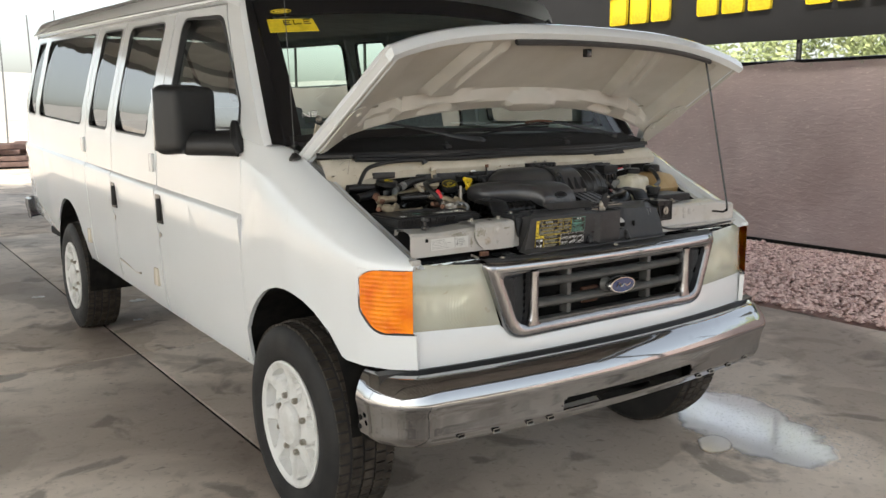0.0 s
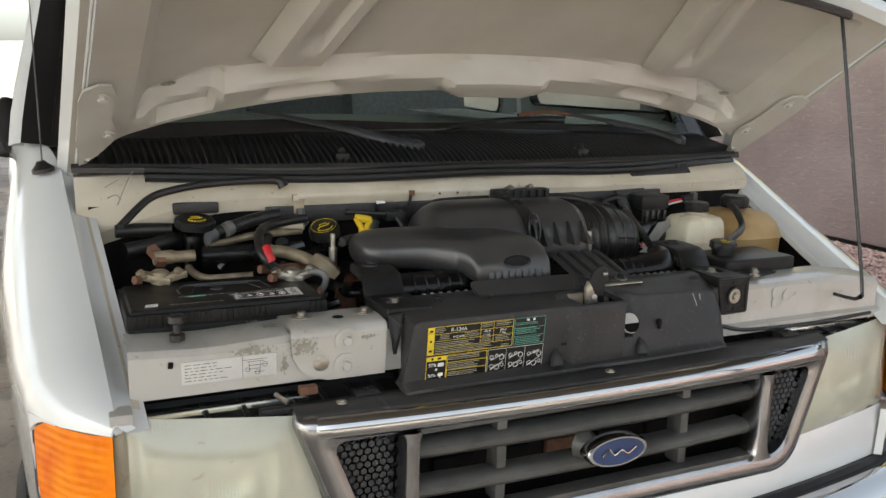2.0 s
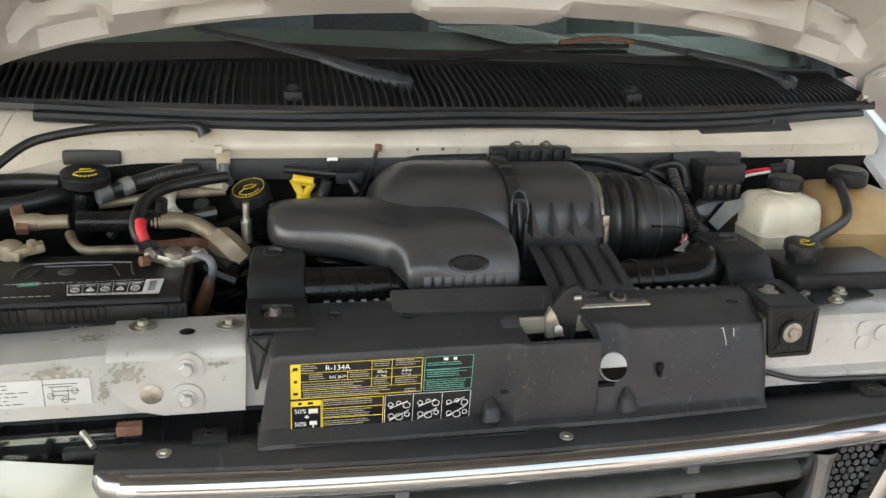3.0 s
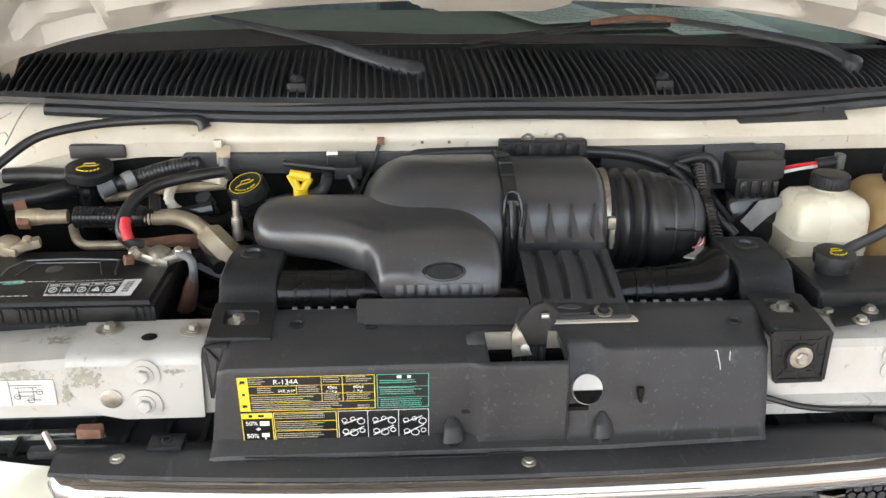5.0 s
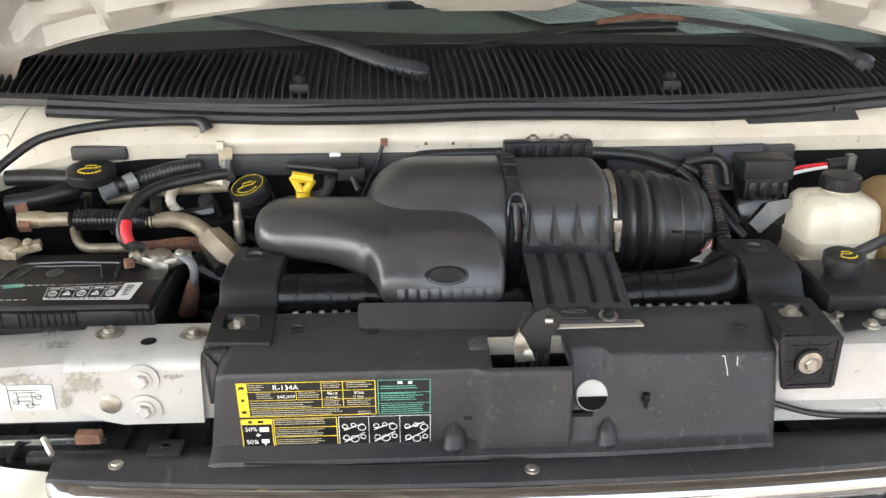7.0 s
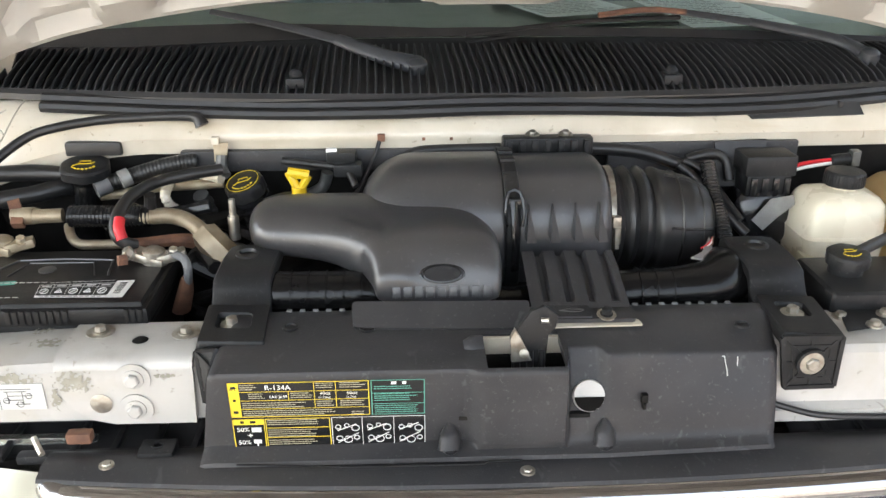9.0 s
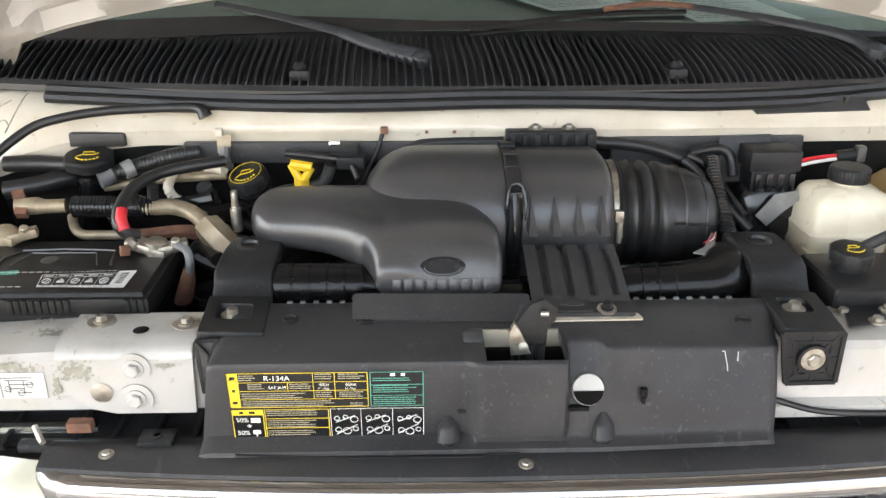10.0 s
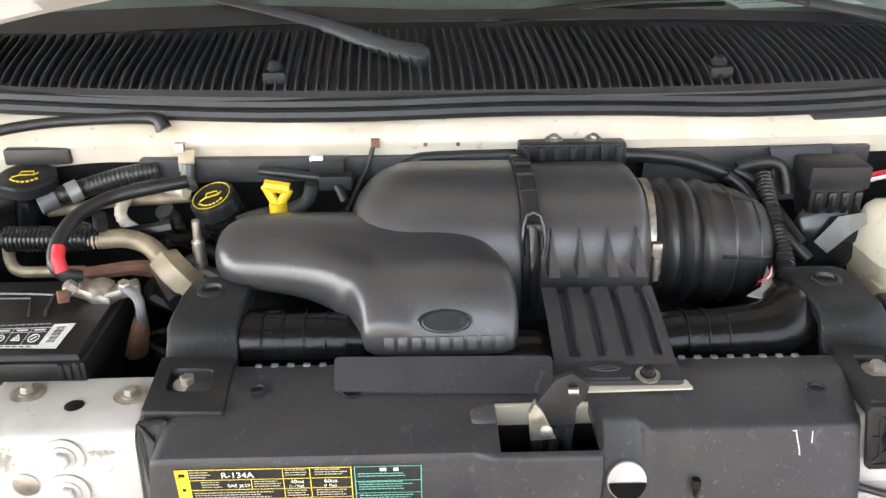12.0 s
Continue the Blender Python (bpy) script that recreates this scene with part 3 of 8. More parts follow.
for k in range(7):
    tree(8.8 + 0.8 * (k % 2), -2 + 2.4 * k, 3.3 + 0.3 * (k % 3), k)

# wet puddle on the slab, reflected sky painted white, fading out in foam specks
for (x, y, w, d, turn, m_, z) in ((1.20, 0.28, 0.66, 0.36, 70, SHEEN_FOAM, 0.0030), (1.34, 0.20, 1.00, 0.62, 72, FOAM, 0.0055), (0.86, 0.19, 0.14, 0.09, 40, SHEEN_FOAM, 0.0080)):
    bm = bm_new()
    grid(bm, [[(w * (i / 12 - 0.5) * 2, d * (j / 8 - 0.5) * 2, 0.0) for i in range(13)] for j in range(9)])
    pud = tagged(part("puddle", bm, m_), "water puddle painted white for reflected sky and foam", "puddle", group="soapy puddles")
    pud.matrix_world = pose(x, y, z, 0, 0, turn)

# paper scraps lying on the slab
for (x, y), r0, sd in (((-1.03, 5.38), 0.045, 1.3), ((-0.41, 4.77), 0.060, 4.1), ((-0.59, 4.12), 0.030, 7.7)):
    bm = bm_new()
    slab(bm, [(r0 * (0.7 + 0.5 * noise.noise((math.cos(a) * 2, math.sin(a) * 2, sd))) * math.cos(a) * 1.6, r0 * (0.7 + 0.5 * noise.noise((math.sin(a) * 3, math.cos(a) * 2, sd))) * math.sin(a), 0.004 + 0.006 * math.sin(3 * a + sd) ** 2) for a in (2 * math.pi * k / 14 for k in range(14))], (0, 0, -0.003))
    tagged(part("paper_scrap", bm, WHITEPRINT), "small torn white paper scrap on the concrete", "litter", group="paper scraps").location = (x, y, 0.0)

# ---- van body ----
RAKE = 0.033
van = tagged(new("van"), "white passenger van with its hood propped open", "van")


def plan_x(y):
    """Half width of the body along its length."""
    return lerp_table(y, [0.055, 0.08, 0.12, 0.2, 0.33, 0.6, 1.0, 4.8, 5.6, 5.75], [0.83, 0.86, 0.90, 0.945, 0.968, 0.995, 1.0, 1.0, 0.985, 0.96])


ZP = [0.44, 0.52, 0.62, 0.95, 1.085, 1.098, 1.112, 1.3, 1.45, 1.65, 1.85, 1.93, 1.955]
XP = [0.955, 0.975, 0.99, 1.008, 1.016, 1.011, 0.999, 0.993, 0.975, 0.93, 0.882, 0.858, 0.845]


def side(y, zv, sign=-1, inset=0.0):
    """A place on the body side from its length and its unraked height."""
    x = lerp_table(zv, ZP, XP) * plan_x(y)
    return (sign * (x - inset), y, zv + RAKE * (y - 1.0))


def skin(outer, holes, sign, thick=0.014, inset=0.0, step=0.07):
    """A body side panel with openings, its edges turned in."""
    b = bm_new()
    edges = []
    for loop in [outer] + holes:
        vs = [b.verts.new((p[0], p[1], 0)) for p in loop]
        for i in range(len(vs)):
            edges.append(b.edges.new((vs[i], vs[(i + 1) % len(vs)])))
    bmesh.ops.triangle_fill(b, edges=edges, use_beauty=True)
    ys, zs = [p[0] for p in outer], [p[1] for p in outer]
    cuts = [((0, z, 0), (0, 1, 0)) for z in ZP if min(zs) < z < max(zs)] + [((0, z + 0.06, 0), (0, 1, 0)) for z in (0.62, 0.75, 1.15, 1.3, 1.45, 1.55, 1.65, 1.75)]
    k = min(ys) + step
    while k < max(ys):
        cuts.append(((k, 0, 0), (1, 0, 0)))
        k += step if max(ys) < 1.2 else 0.25
    for co, no in cuts:
        bmesh.ops.bisect_plane(b, geom=b.verts[:] + b.edges[:] + b.faces[:], dist=1e-5, plane_co=co, plane_no=no)
    rim = [e for e in b.edges if len(e.link_faces) == 1]
    r = bmesh.ops.extrude_edge_only(b, edges=rim)
    inner = {v for v in r["geom"] if isinstance(v, bmesh.types.BMVert)}
    for v in b.verts:
        v.co = Vector(side(v.co.x, v.co.y, sign, inset + (thick if v in inner else 0)))
    return b


def pane(outline, sign, inset):
    """A window pane that follows the body side, slightly wavy as rolled glass is."""
    b = bm_new()
    vs = [b.verts.new((p[0], p[1], 0)) for p in outline]
    bmesh.ops.triangle_fill(b, edges=[b.edges.new((vs[i], vs[(i + 1) % len(vs)])) for i in range(len(vs))], use_beauty=True)
    ys, zs = [p[0] for p in outline], [p[1] for p in outline]
    for co, no in [((min(ys) + 0.06 * k, 0, 0), (1, 0, 0)) for k in range(1, 24)] + [((0, min(zs) + 0.04 * k, 0), (0, 1, 0)) for k in range(1, 16)]:
        bmesh.ops.bisect_plane(b, geom=b.verts[:] + b.edges[:] + b.faces[:], dist=1e-5, plane_co=co, plane_no=no)
    for v in b.verts:
        y, z = v.co.x, v.co.y
        bow = 0.030 * (1 - ((z - 1.62) / 0.30) ** 2) - 0.030
        v.co = Vector(side(y, z, sign, inset - bow * 0.6 + 0.0012 * noise.noise((y * 4, z * 5, 2))))
    return b


def ring(outline, grow, sign, inset, depth):
    """A rubber frame round a window opening."""
    b = bm_new()
    c = Vector((sum(p[0] for p in outline) / len(outline), sum(p[1] for p in outline) / len(outline)))
    rows = []
    for k, (g, d) in enumerate(((0.0, depth), (0.0, 0.0), (grow, 0.0), (grow, depth))):
        row = []
        for p in outline:
            v = Vector(p) - c
            q = c + v * (1 + g / max(v.length, 0.05))
            row.append(side(q.x, q.y, sign, inset + d))
        rows.append(row)
    grid(b, rows, close_u=True)
    return b


def lamp_low(a):
    """Lower edge of the turn lamp, from its inner end to its outer end."""
    return 0.818 + 0.080 * (max(0.0, a - 0.58) / 0.42) ** 2.4


def lamp_high(a):
    """Upper edge of the turn lamp."""
    return 1.018 - 0.030 * (max(0.0, a - 0.68) / 0.32) ** 2.2


DOORWIN = rounded([(1.065, 1.435), (1.97, 1.40), (1.955, 1.905), (1.45, 1.895), (1.08, 1.525)], [0.03, 0.05, 0.06, 0.07, 0.05])
WIN1 = rounded([(2.26, 1.335), (2.86, 1.335), (2.82, 1.905), (2.21, 1.905)], 0.06)
WIN2 = rounded([(3.03, 1.335), (3.46, 1.335), (3.40, 1.905), (2.98, 1.905)], 0.05)
WIN3 = rounded([(3.66, 1.335), (5.03, 1.345), (4.98, 1.90), (3.58, 1.905)], 0.06)
WIN4 = rounded([(5.20, 1.345), (5.50, 1.35), (5.42, 1.895), (5.15, 1.90)], 0.04)

for sign in (-1, 1):
    front_door = part("front_door", skin([(1.035, 0.495), (2.095, 0.475), (2.095, 1.30), (2.07, 1.94), (1.45, 1.935), (1.10, 1.515), (1.035, 1.40)], [DOORWIN], sign), WHITE, van)
    part("window_seal", ring(DOORWIN, -0.018, sign, -0.003, 0.03), RUBBER, front_door)
    part("window_glass", pane(DOORWIN, sign, 0.018), SIDEGLASS if sign < 0 else CLEARGLASS, front_door).visible_shadow = False
    d2 = part("side_door", skin([(2.105, 0.475), (2.925, 0.47), (2.925, 1.94), (2.08, 1.94), (2.105, 1.30)], [WIN1], sign), WHITE, van)
    part("window_seal", ring(WIN1, -0.012, sign, -0.002, 0.02), RUBBER, d2)
    part("window_glass", pane(WIN1, sign, 0.004), SIDEGLASS if sign < 0 else CLEARGLASS, d2).visible_shadow = False
    d3 = part("side_door", skin([(2.933, 0.47), (3.53, 0.47), (3.53, 1.94), (2.933, 1.94)], [WIN2], sign), WHITE, van)
    part("window_seal", ring(WIN2, -0.012, sign, -0.002, 0.02), RUBBER, d3)
    part("window_glass", pane(WIN2, sign, 0.004), SIDEGLASS if sign < 0 else CLEARGLASS, d3).visible_shadow = False
    arch = [(4.17 + 0.44 * math.cos(a), 0.37 + 0.44 * math.sin(a)) for a in (math.pi * k / 16 for k in range(1, 16))]
    q = part("rear_quarter", skin([(3.538, 0.47)] + [(3.70, 0.47)] + arch[::-1] + [(4.64, 0.50), (5.74, 0.55), (5.70, 1.35), (5.60, 1.94), (3.538, 1.94)], [WIN3, WIN4], sign), WHITE, van)
    for w in (WIN3, WIN4):
        part("window_seal", ring(w, -0.012, sign, -0.002, 0.02), RUBBER, q)
        part("window_glass", pane(w, sign, 0.004), SIDEGLASS if sign < 0 else CLEARGLASS, q).visible_shadow = False
    part("pillar", skin([(0.83, 1.385), (1.028, 1.405), (1.092, 1.52), (1.444, 1.943), (5.60, 1.948), (5.60, 1.962), (1.36, 1.962), (1.30, 1.93)], [], sign, 0.03), WHITE, van, "white windshield pillar and roof rail")
    # fender
    b = bm_new()
    rows = []
    ys = [0.058, 0.07, 0.09, 0.12, 0.16, 0.2, 0.236] + [0.66 - 0.42 * math.cos(math.pi * k / 20) for k in range(1, 20)] + [1.0835]
    ys = sorted(v for v in ys if v < 1.0315) + [1.0315]
    ys = sorted(set(0.205 if v == 0.2 else v for v in ys))
    for y in ys:
        u = (y - 0.66) / 0.425
        low = 0.455 + 0.425 * math.sqrt(max(0, 1 - u * u)) if abs(u) < 1 else 0.455
        low = max(low, 0.70 if y < 0.3 else 0.5)
        ztop = lerp_table(y, [0.06, 0.09, 0.2, 0.4, 0.6, 0.735, 0.82, 1.03], [1.035, 1.055, 1.105, 1.195, 1.29, 1.352, 1.383, 1.42])
        xin = lerp_table(y, [0.06, 0.09, 0.2, 0.735, 0.82, 1.03], [0.835, 0.838, 0.845, 0.885, 0.905, 0.965])
        zs0 = lerp_table(y, [0.06, 0.205, 0.5, 1.0], [1.020, 1.022, 1.06, 1.12])
        row = []
        zz = [low, 0.5 * (low + 0.812), 0.812, 0.86, 0.92, 0.97, zs0] if low < 0.79 else [low + (zs0 - low) * k / 6 for k in range(7)]
        for z in zz:
            zl = z if z > 1.0 else z
            row.append((sign * min(lerp_table(zl, ZP, XP), 1.014) * plan_x(y), y, z))
        xs0 = abs(row[-1][0])
        for k in range(1, 9):
            a = math.pi / 2 * k / 8
            row.append((sign * (xin + (xs0 - xin) * math.cos(a)), y, zs0 + (ztop - zs0) * math.sin(a)))
        row.append((sign * (xin - 0.012), y + 0.002, ztop - 0.012))
        row.append((sign * (xin - 0.03), y + 0.004, ztop - 0.016))
        rows.append(row)
    vs = grid(b, rows)
    # lamp opening: leave out the faces the turn lamp fills
    kill = [f for f in b.faces if f.calc_center_median().y < 0.203 and 0.8125 < f.calc_center_median().z < 1.0205]
    bmesh.ops.delete(b, geom=kill, context='FACES')
    cor = []
    for q in range(13):
        a = 0.42 + 0.58 * q / 12
        y = lerp_table(a, [0, 0.25, 0.5, 0.75, 1], [0.062, 0.083, 0.115, 0.158, 0.205])
        zt = lamp_low(a)
        cor.append([(sign * plan_x(y) * min(lerp_table(z, ZP, XP), 1.014), y, z) for z in (0.812, 0.5 * (0.812 + zt), zt)])
    grid(b, cor)
    cor = []
    for q in range(13):
        a = 0.62 + 0.38 * q / 12
        y = lerp_table(a, [0, 0.25, 0.5, 0.75, 1], [0.062, 0.083, 0.115, 0.158, 0.205])
        zt = lamp_high(a)
        cor.append([(sign * plan_x(y) * min(lerp_table(z, ZP, XP), 1.014), y, z) for z in (zt, 0.5 * (1.0215 + zt), 1.0215)])
    grid(b, cor)
    rim = [e for e in b.edges if len(e.link_faces) == 1]
    r = bmesh.ops.extrude_edge_only(b, edges=rim)
    for v in r["geom"]:
        if isinstance(v, bmesh.types.BMVert):
            v.co.x -= sign * 0.016
            v.co.y += 0.01 if v.co.y < 0.15 else 0
    part("fender", b, WHITE, van)
    # wheel housing
    b = bm_new()
    rows = [[(sign * x, 0.66 + 0.43 * math.cos(a), 0.455 + 0.43 * math.sin(a)) for a in (0.13 + (math.pi - 0.13) * k / 14 for k in range(15))] for x in (0.975, 0.80, 0.62)]
    rows.append([(sign * 0.60, 0.66 + 0.05 * math.cos(a), 0.455 + 0.05 * math.sin(a)) for a in (math.pi * (k / 14 * 1.2 - 0.1) for k in range(15))])
    grid(b, rows)
    part("wheel_housing", b, DARK, van)
    b = bm_new()
    rows = [[(sign * x, 4.17 + 0.445 * math.cos(a), 0.47 + 0.445 * math.sin(a)) for a in (math.pi * (k / 14 * 1.2 - 0.1) for k in range(15))] for x in (0.985, 0.70, 0.62)]
    grid(b, rows)
    part("wheel_housing", b, DARK, van)

# panes face outward on the near side, inward on the far side
for ob in van.children_recursive:
    if ob.name.startswith("window_glass"):
        lean = sum(p.normal.x * p.area for p in ob.data.polygons)
        if lean > 0:
            ob.data.flip_normals()

# roof skin and rear
b = bm_new()
rows = []
for y in [1.30, 1.36, 1.5, 1.8, 2.4, 3.5, 4.6, 5.4, 5.6]:
    row = []
    for u in [sg * q for sg, qs in ((-1, (1.0, 0.997, 0.990, 0.98, 0.965, 0.94, 0.90, 0.82, 0.7, 0.5, 0.25, 0.0)), (1, (0.25, 0.5, 0.7, 0.82, 0.90, 0.94, 0.965, 0.98, 0.990, 0.997, 1.0))) for q in qs]:
        z = 1.962 + 0.135 * (1 - abs(u) ** 16) + 0.02 * (1 - u * u)
        if y < 1.5:
            z -= (1.5 - y) * 0.33 * (1 - 0.3 * u * u)
        row.append((0.862 * u, y - (0.09 * (1 - u * u) if y < 1.4 else 0), z + RAKE * (y - 1)))
    rows.append(row)
grid(b, rows)
part("roof", b, WHITE, van)
b = bm_new()
for sign in (-1, 1):
    tube(b, [(sign * 0.866, 1.35, 1.972), (sign * 0.868, 3.0, 1.965 + RAKE * 2), (sign * 0.862, 5.6, 1.965 + RAKE * 4.6)], 0.012, 6, flat=0.7)
part("drip_rail", b, WHITE, van)
b = bm_new()
slab(b, [(-0.94, 5.72, 0.7), (0.94, 5.72, 0.7), (0.94, 5.72, 1.5), (0.84, 5.60, 2.12), (-0.84, 5.60, 2.12), (-0.94, 5.72, 1.5)], (0, 0.02, 0))
part("rear_panel", b, WHITE, van)
b = bm_new()
box(b, -0.86, 0.86, 1.05, 5.6, 0.50, 0.56, 0.01)
part("cabin_floor", b, DARK, van)
b = bm_new()
rows = []
for x, y in ((-1.02, 5.60), (-1.02, 5.74), (-0.99, 5.86), (-0.90, 5.93), (0, 5.97), (0.90, 5.93), (0.99, 5.86), (1.02, 5.74), (1.02, 5.60)):
    rows.append([(x * (1 - e), y - e, z) for e, z in ((0.03, 0.80), (0.0, 0.79), (0.0, 0.74), (0.01, 0.68), (0.012, 0.63), (0.03, 0.62))])
grid(b, rows)
bmesh.ops.solidify(b, geom=b.faces[:], thickness=0.005)
part("rear_bumper", b, DULLCHROME, van)


# ---- front end ----
def front_y(x):
    return 0.02 + 0.085 * (abs(x) / 0.9) ** 2.2


# turn lamps and headlamps
for sign in (-1, 1):
    b = bm_new()
    rows = []
    for k in range(9):
        t = k / 8
        z0, z1 = 0.818, 1.018
        row = []
        for q in range(21):
            a = q / 20
            y = lerp_table(a, [0, 0.25, 0.5, 0.75, 1], [0.062, 0.083, 0.115, 0.158, 0.205])
            x = plan_x(y) + 0.004
            if a < 0.05:
                x = 0.842
            zz0 = lamp_low(a)
            row.append((sign * x, y, zz0 + (lamp_high(a) - zz0) * t))
        rows.append(row)
    grid(b, rows)
    bmesh.ops.solidify(b, geom=b.faces[:], thickness=0.012)
    turn = part("turn_lamp", b, AMBER, van, "amber ribbed plastic turn lamp")
    b = bm_new()
    edge = [(sign * 0.838, 0.062, 1.021)]
    for a in (0.3, 0.6, 0.75, 0.85, 0.93, 1.0):
        y = lerp_table(a, [0, 0.25, 0.5, 0.75, 1], [0.062, 0.083, 0.115, 0.158, 0.207])
        edge.append((sign * (plan_x(y) + 0.003), y, lamp_high(a) + 0.002))
    for a in (1.0, 0.93, 0.85, 0.75, 0.6, 0.4, 0.2):
        y = lerp_table(a, [0, 0.25, 0.5, 0.75, 1], [0.062, 0.083, 0.115, 0.158, 0.207])
        edge.append((sign * (plan_x(y) + 0.003), y, lamp_low(a) - 0.002))
    edge.append((sign * 0.838, 0.062, 0.815))
    tube(b, edge, 0.0042, 6, n=3)
    part("lamp_gasket", b, WIPER, turn)

    b = bm_new()
    rows = []
    for k in range(7):
        t = k / 6
        row = []
        for q in range(11):
            a = q / 10
            xi = 0.512 + (0.574 - 0.512) * t
            x = 0.84 + (xi - 0.84) * a
            z = (0.818 - 0.014 * a) + t * (1.03 - 0.018 * a - (0.818 - 0.014 * a))
            bulge = 0.022 * (1 - (2 * a - 1) ** 4) * (1 - (2 * t - 1) ** 4)
            row.append((sign * x, front_y(x) - 0.006 - bulge + 0.012 * t, z))
        rows.append(row)
    grid(b, rows)
    bmesh.ops.solidify(b, geom=b.faces[:], thickness=0.006)
    head = part("headlamp", b, LENS, van, "hazed yellowed headlamp lens")
    b = bm_new()
    lathe(b, [(0.012, 0.050), (0.035, 0.046), (0.060, 0.036), (0.080, 0.016), (0.088, 0.0), (0.094, 0.0), (0.094, 0.055)], (sign * 0.685, 0.070, 0.912), (0, 1, 0), 32)
    box(b, *sorted((sign * 0.53, sign * 0.835)), 0.118, 0.128, 0.81, 1.02, 0.01)
    for q in range(5):
        xq = sign * (0.585 + 0.022 * q) if q < 2 else sign * (0.775 + 0.018 * (q - 2))
        tube(b, [(xq, 0.108, 0.83), (xq, 0.098, 0.915), (xq, 0.108, 1.0)], 0.011, 8)
    part("reflector", b, REFLECTOR, head)

# valance below the lamps and the grille
b = bm_new()
rows = []
for k in range(37):
    x = -0.842 + 1.684 * k / 36
    ax = abs(x)
    top = lerp_table(ax, [0, 0.44, 0.49, 0.512, 0.84], [0.752, 0.752, 0.775, 0.804, 0.817])
    row = []
    for t in (1, 0.75, 0.5, 0.25, 0):
        z = 0.69 + (top - 0.69) * t
        row.append((x, front_y(x) - lerp_table(t, [0, 0.25, 0.5, 0.75, 1], [0.012, 0.015, 0.015, 0.013, 0.004]), z))
    row.append((x, front_y(x) + 0.03, 0.688))
    rows.append(row)
grid(b, rows)
part("valance", b, WHITE, van, "white painted panel under the grille")
b = bm_new()
rows = []
for k in range(25):
    x = -0.95 + 1.9 * k / 24
    rows.append([(x, front_y(x) - 0.01 + d, z) for d, z in ((0.02, 0.70), (-0.01, 0.695), (-0.012, 0.66), (0.06, 0.65))])
grid(b, rows)
part("bumper_filler", b, RUBBER, van, "black rubber strip above the bumper")

# bumper
def bumper_point(s, off, z):
    """s runs from -1 to 1 round the bumper; off is the way forward of its base line."""
    a = abs(s)
    if a < 0.78:
        x = a / 0.78 * 0.79
        nx, ny = 0.12 * x, 1.0
        y = 0.065 * (x / 0.79) ** 2
    else:
        t = (a - 0.78) / 0.22
        ang = min(1, t * 1.7) * radians(72)
        x = 0.79 + 0.108 * math.sin(ang) + max(0, t - 0.6) * 0.03
        y = 0.065 + 0.14 * (1 - math.cos(ang)) + max(0, t - 0.55) * 0.10
        nx, ny = math.sin(ang) * 0.9 + 0.1, max(0.15, math.cos(ang))
    return (math.copysign(x + nx * off, s), y - ny * off, z)


PROFILE = [(-0.05, 0.665), (0.0, 0.676), (0.022, 0.686), (0.046, 0.692), (0.066, 0.686), (0.086, 0.664), (0.101, 0.642), (0.112, 0.62), (0.113, 0.602), (0.106, 0.585), (0.10, 0.565), (0.097, 0.548), (0.0955, 0.541), (0.094, 0.533), (0.093, 0.525), (0.092, 0.517), (0.091, 0.509), (0.0905, 0.502), (0.088, 0.494), (0.080, 0.474), (0.06, 0.462), (0.03, 0.46)]
b = bm_new()
rows = []
S = [-1 + 2 * k / 192 for k in range(193)]
for s in S:
    rows.append([bumper_point(s, o * (1 - 0.25 * max(0, abs(s) - 0.8) / 0.2), z + 0.0 * s) for o, z in PROFILE])
vs = grid(b, rows)
kill = [f for f in b.faces if f.calc_center_median().y < 0.02 and max(0.0, abs(f.calc_center_median().x) - 0.315) ** 2 / 0.022 ** 2 + ((f.calc_center_median().z - 0.5225) / 0.022) ** 2 < 1]
bmesh.ops.delete(b, geom=kill, context='FACES')
bmesh.ops.solidify(b, geom=b.faces[:], thickness=0.006)
bumper = part("front_bumper", b, CHROME, van, "dented chrome bumper with a lower slot", angle=50)
for s in (-1, 1):
    for x, z in ((0.47, 0.487), (0.60, 0.485), (0.73, 0.49), (0.385, 0.487)):
        y = 0.065 * (x / 0.79) ** 2 - 0.092
        b = bm_new()
        box(b, s * x - 0.013, s * x + 0.013, y - 0.002, y + 0.01, z - 0.005, z + 0.005, 0.003)
        part("clip_hole", b, DARK, bumper, "small rusty slot")
        b = bm_new()
        tube(b, [(s * x + 0.014 * p_, y - 0.0025, z + 0.0065 * q_) for p_, q_ in ((-1, -1), (1, -1), (1, 1), (-1, 1), (-1, -1))], 0.0016, 5, n=1)
        part("slot_rim", b, STEEL, bumper)
    for q, z in ((0.955, 0.55), (0.962, 0.52)):
        p = bumper_point(s * q, 0.085, z)
        b = bm_new()
        lathe(b, [(0.0001, 0), (0.009, 0), (0.009, 0.003), (0.0001, 0.003)], p, (s, -0.1, 0), 10)
        part("end_hole", b, DARK, bumper)
b = bm_new()
box(b, -0.60, 0.60, 0.015, 0.16, 0.47, 0.65, 0.02)
for s in (-1, 1):
    box(b, s * 0.42 - 0.04, s * 0.42 + 0.04, 0.0, 1.6, 0.46, 0.60, 0.01)
part("frame_rail", b, DARK, van)

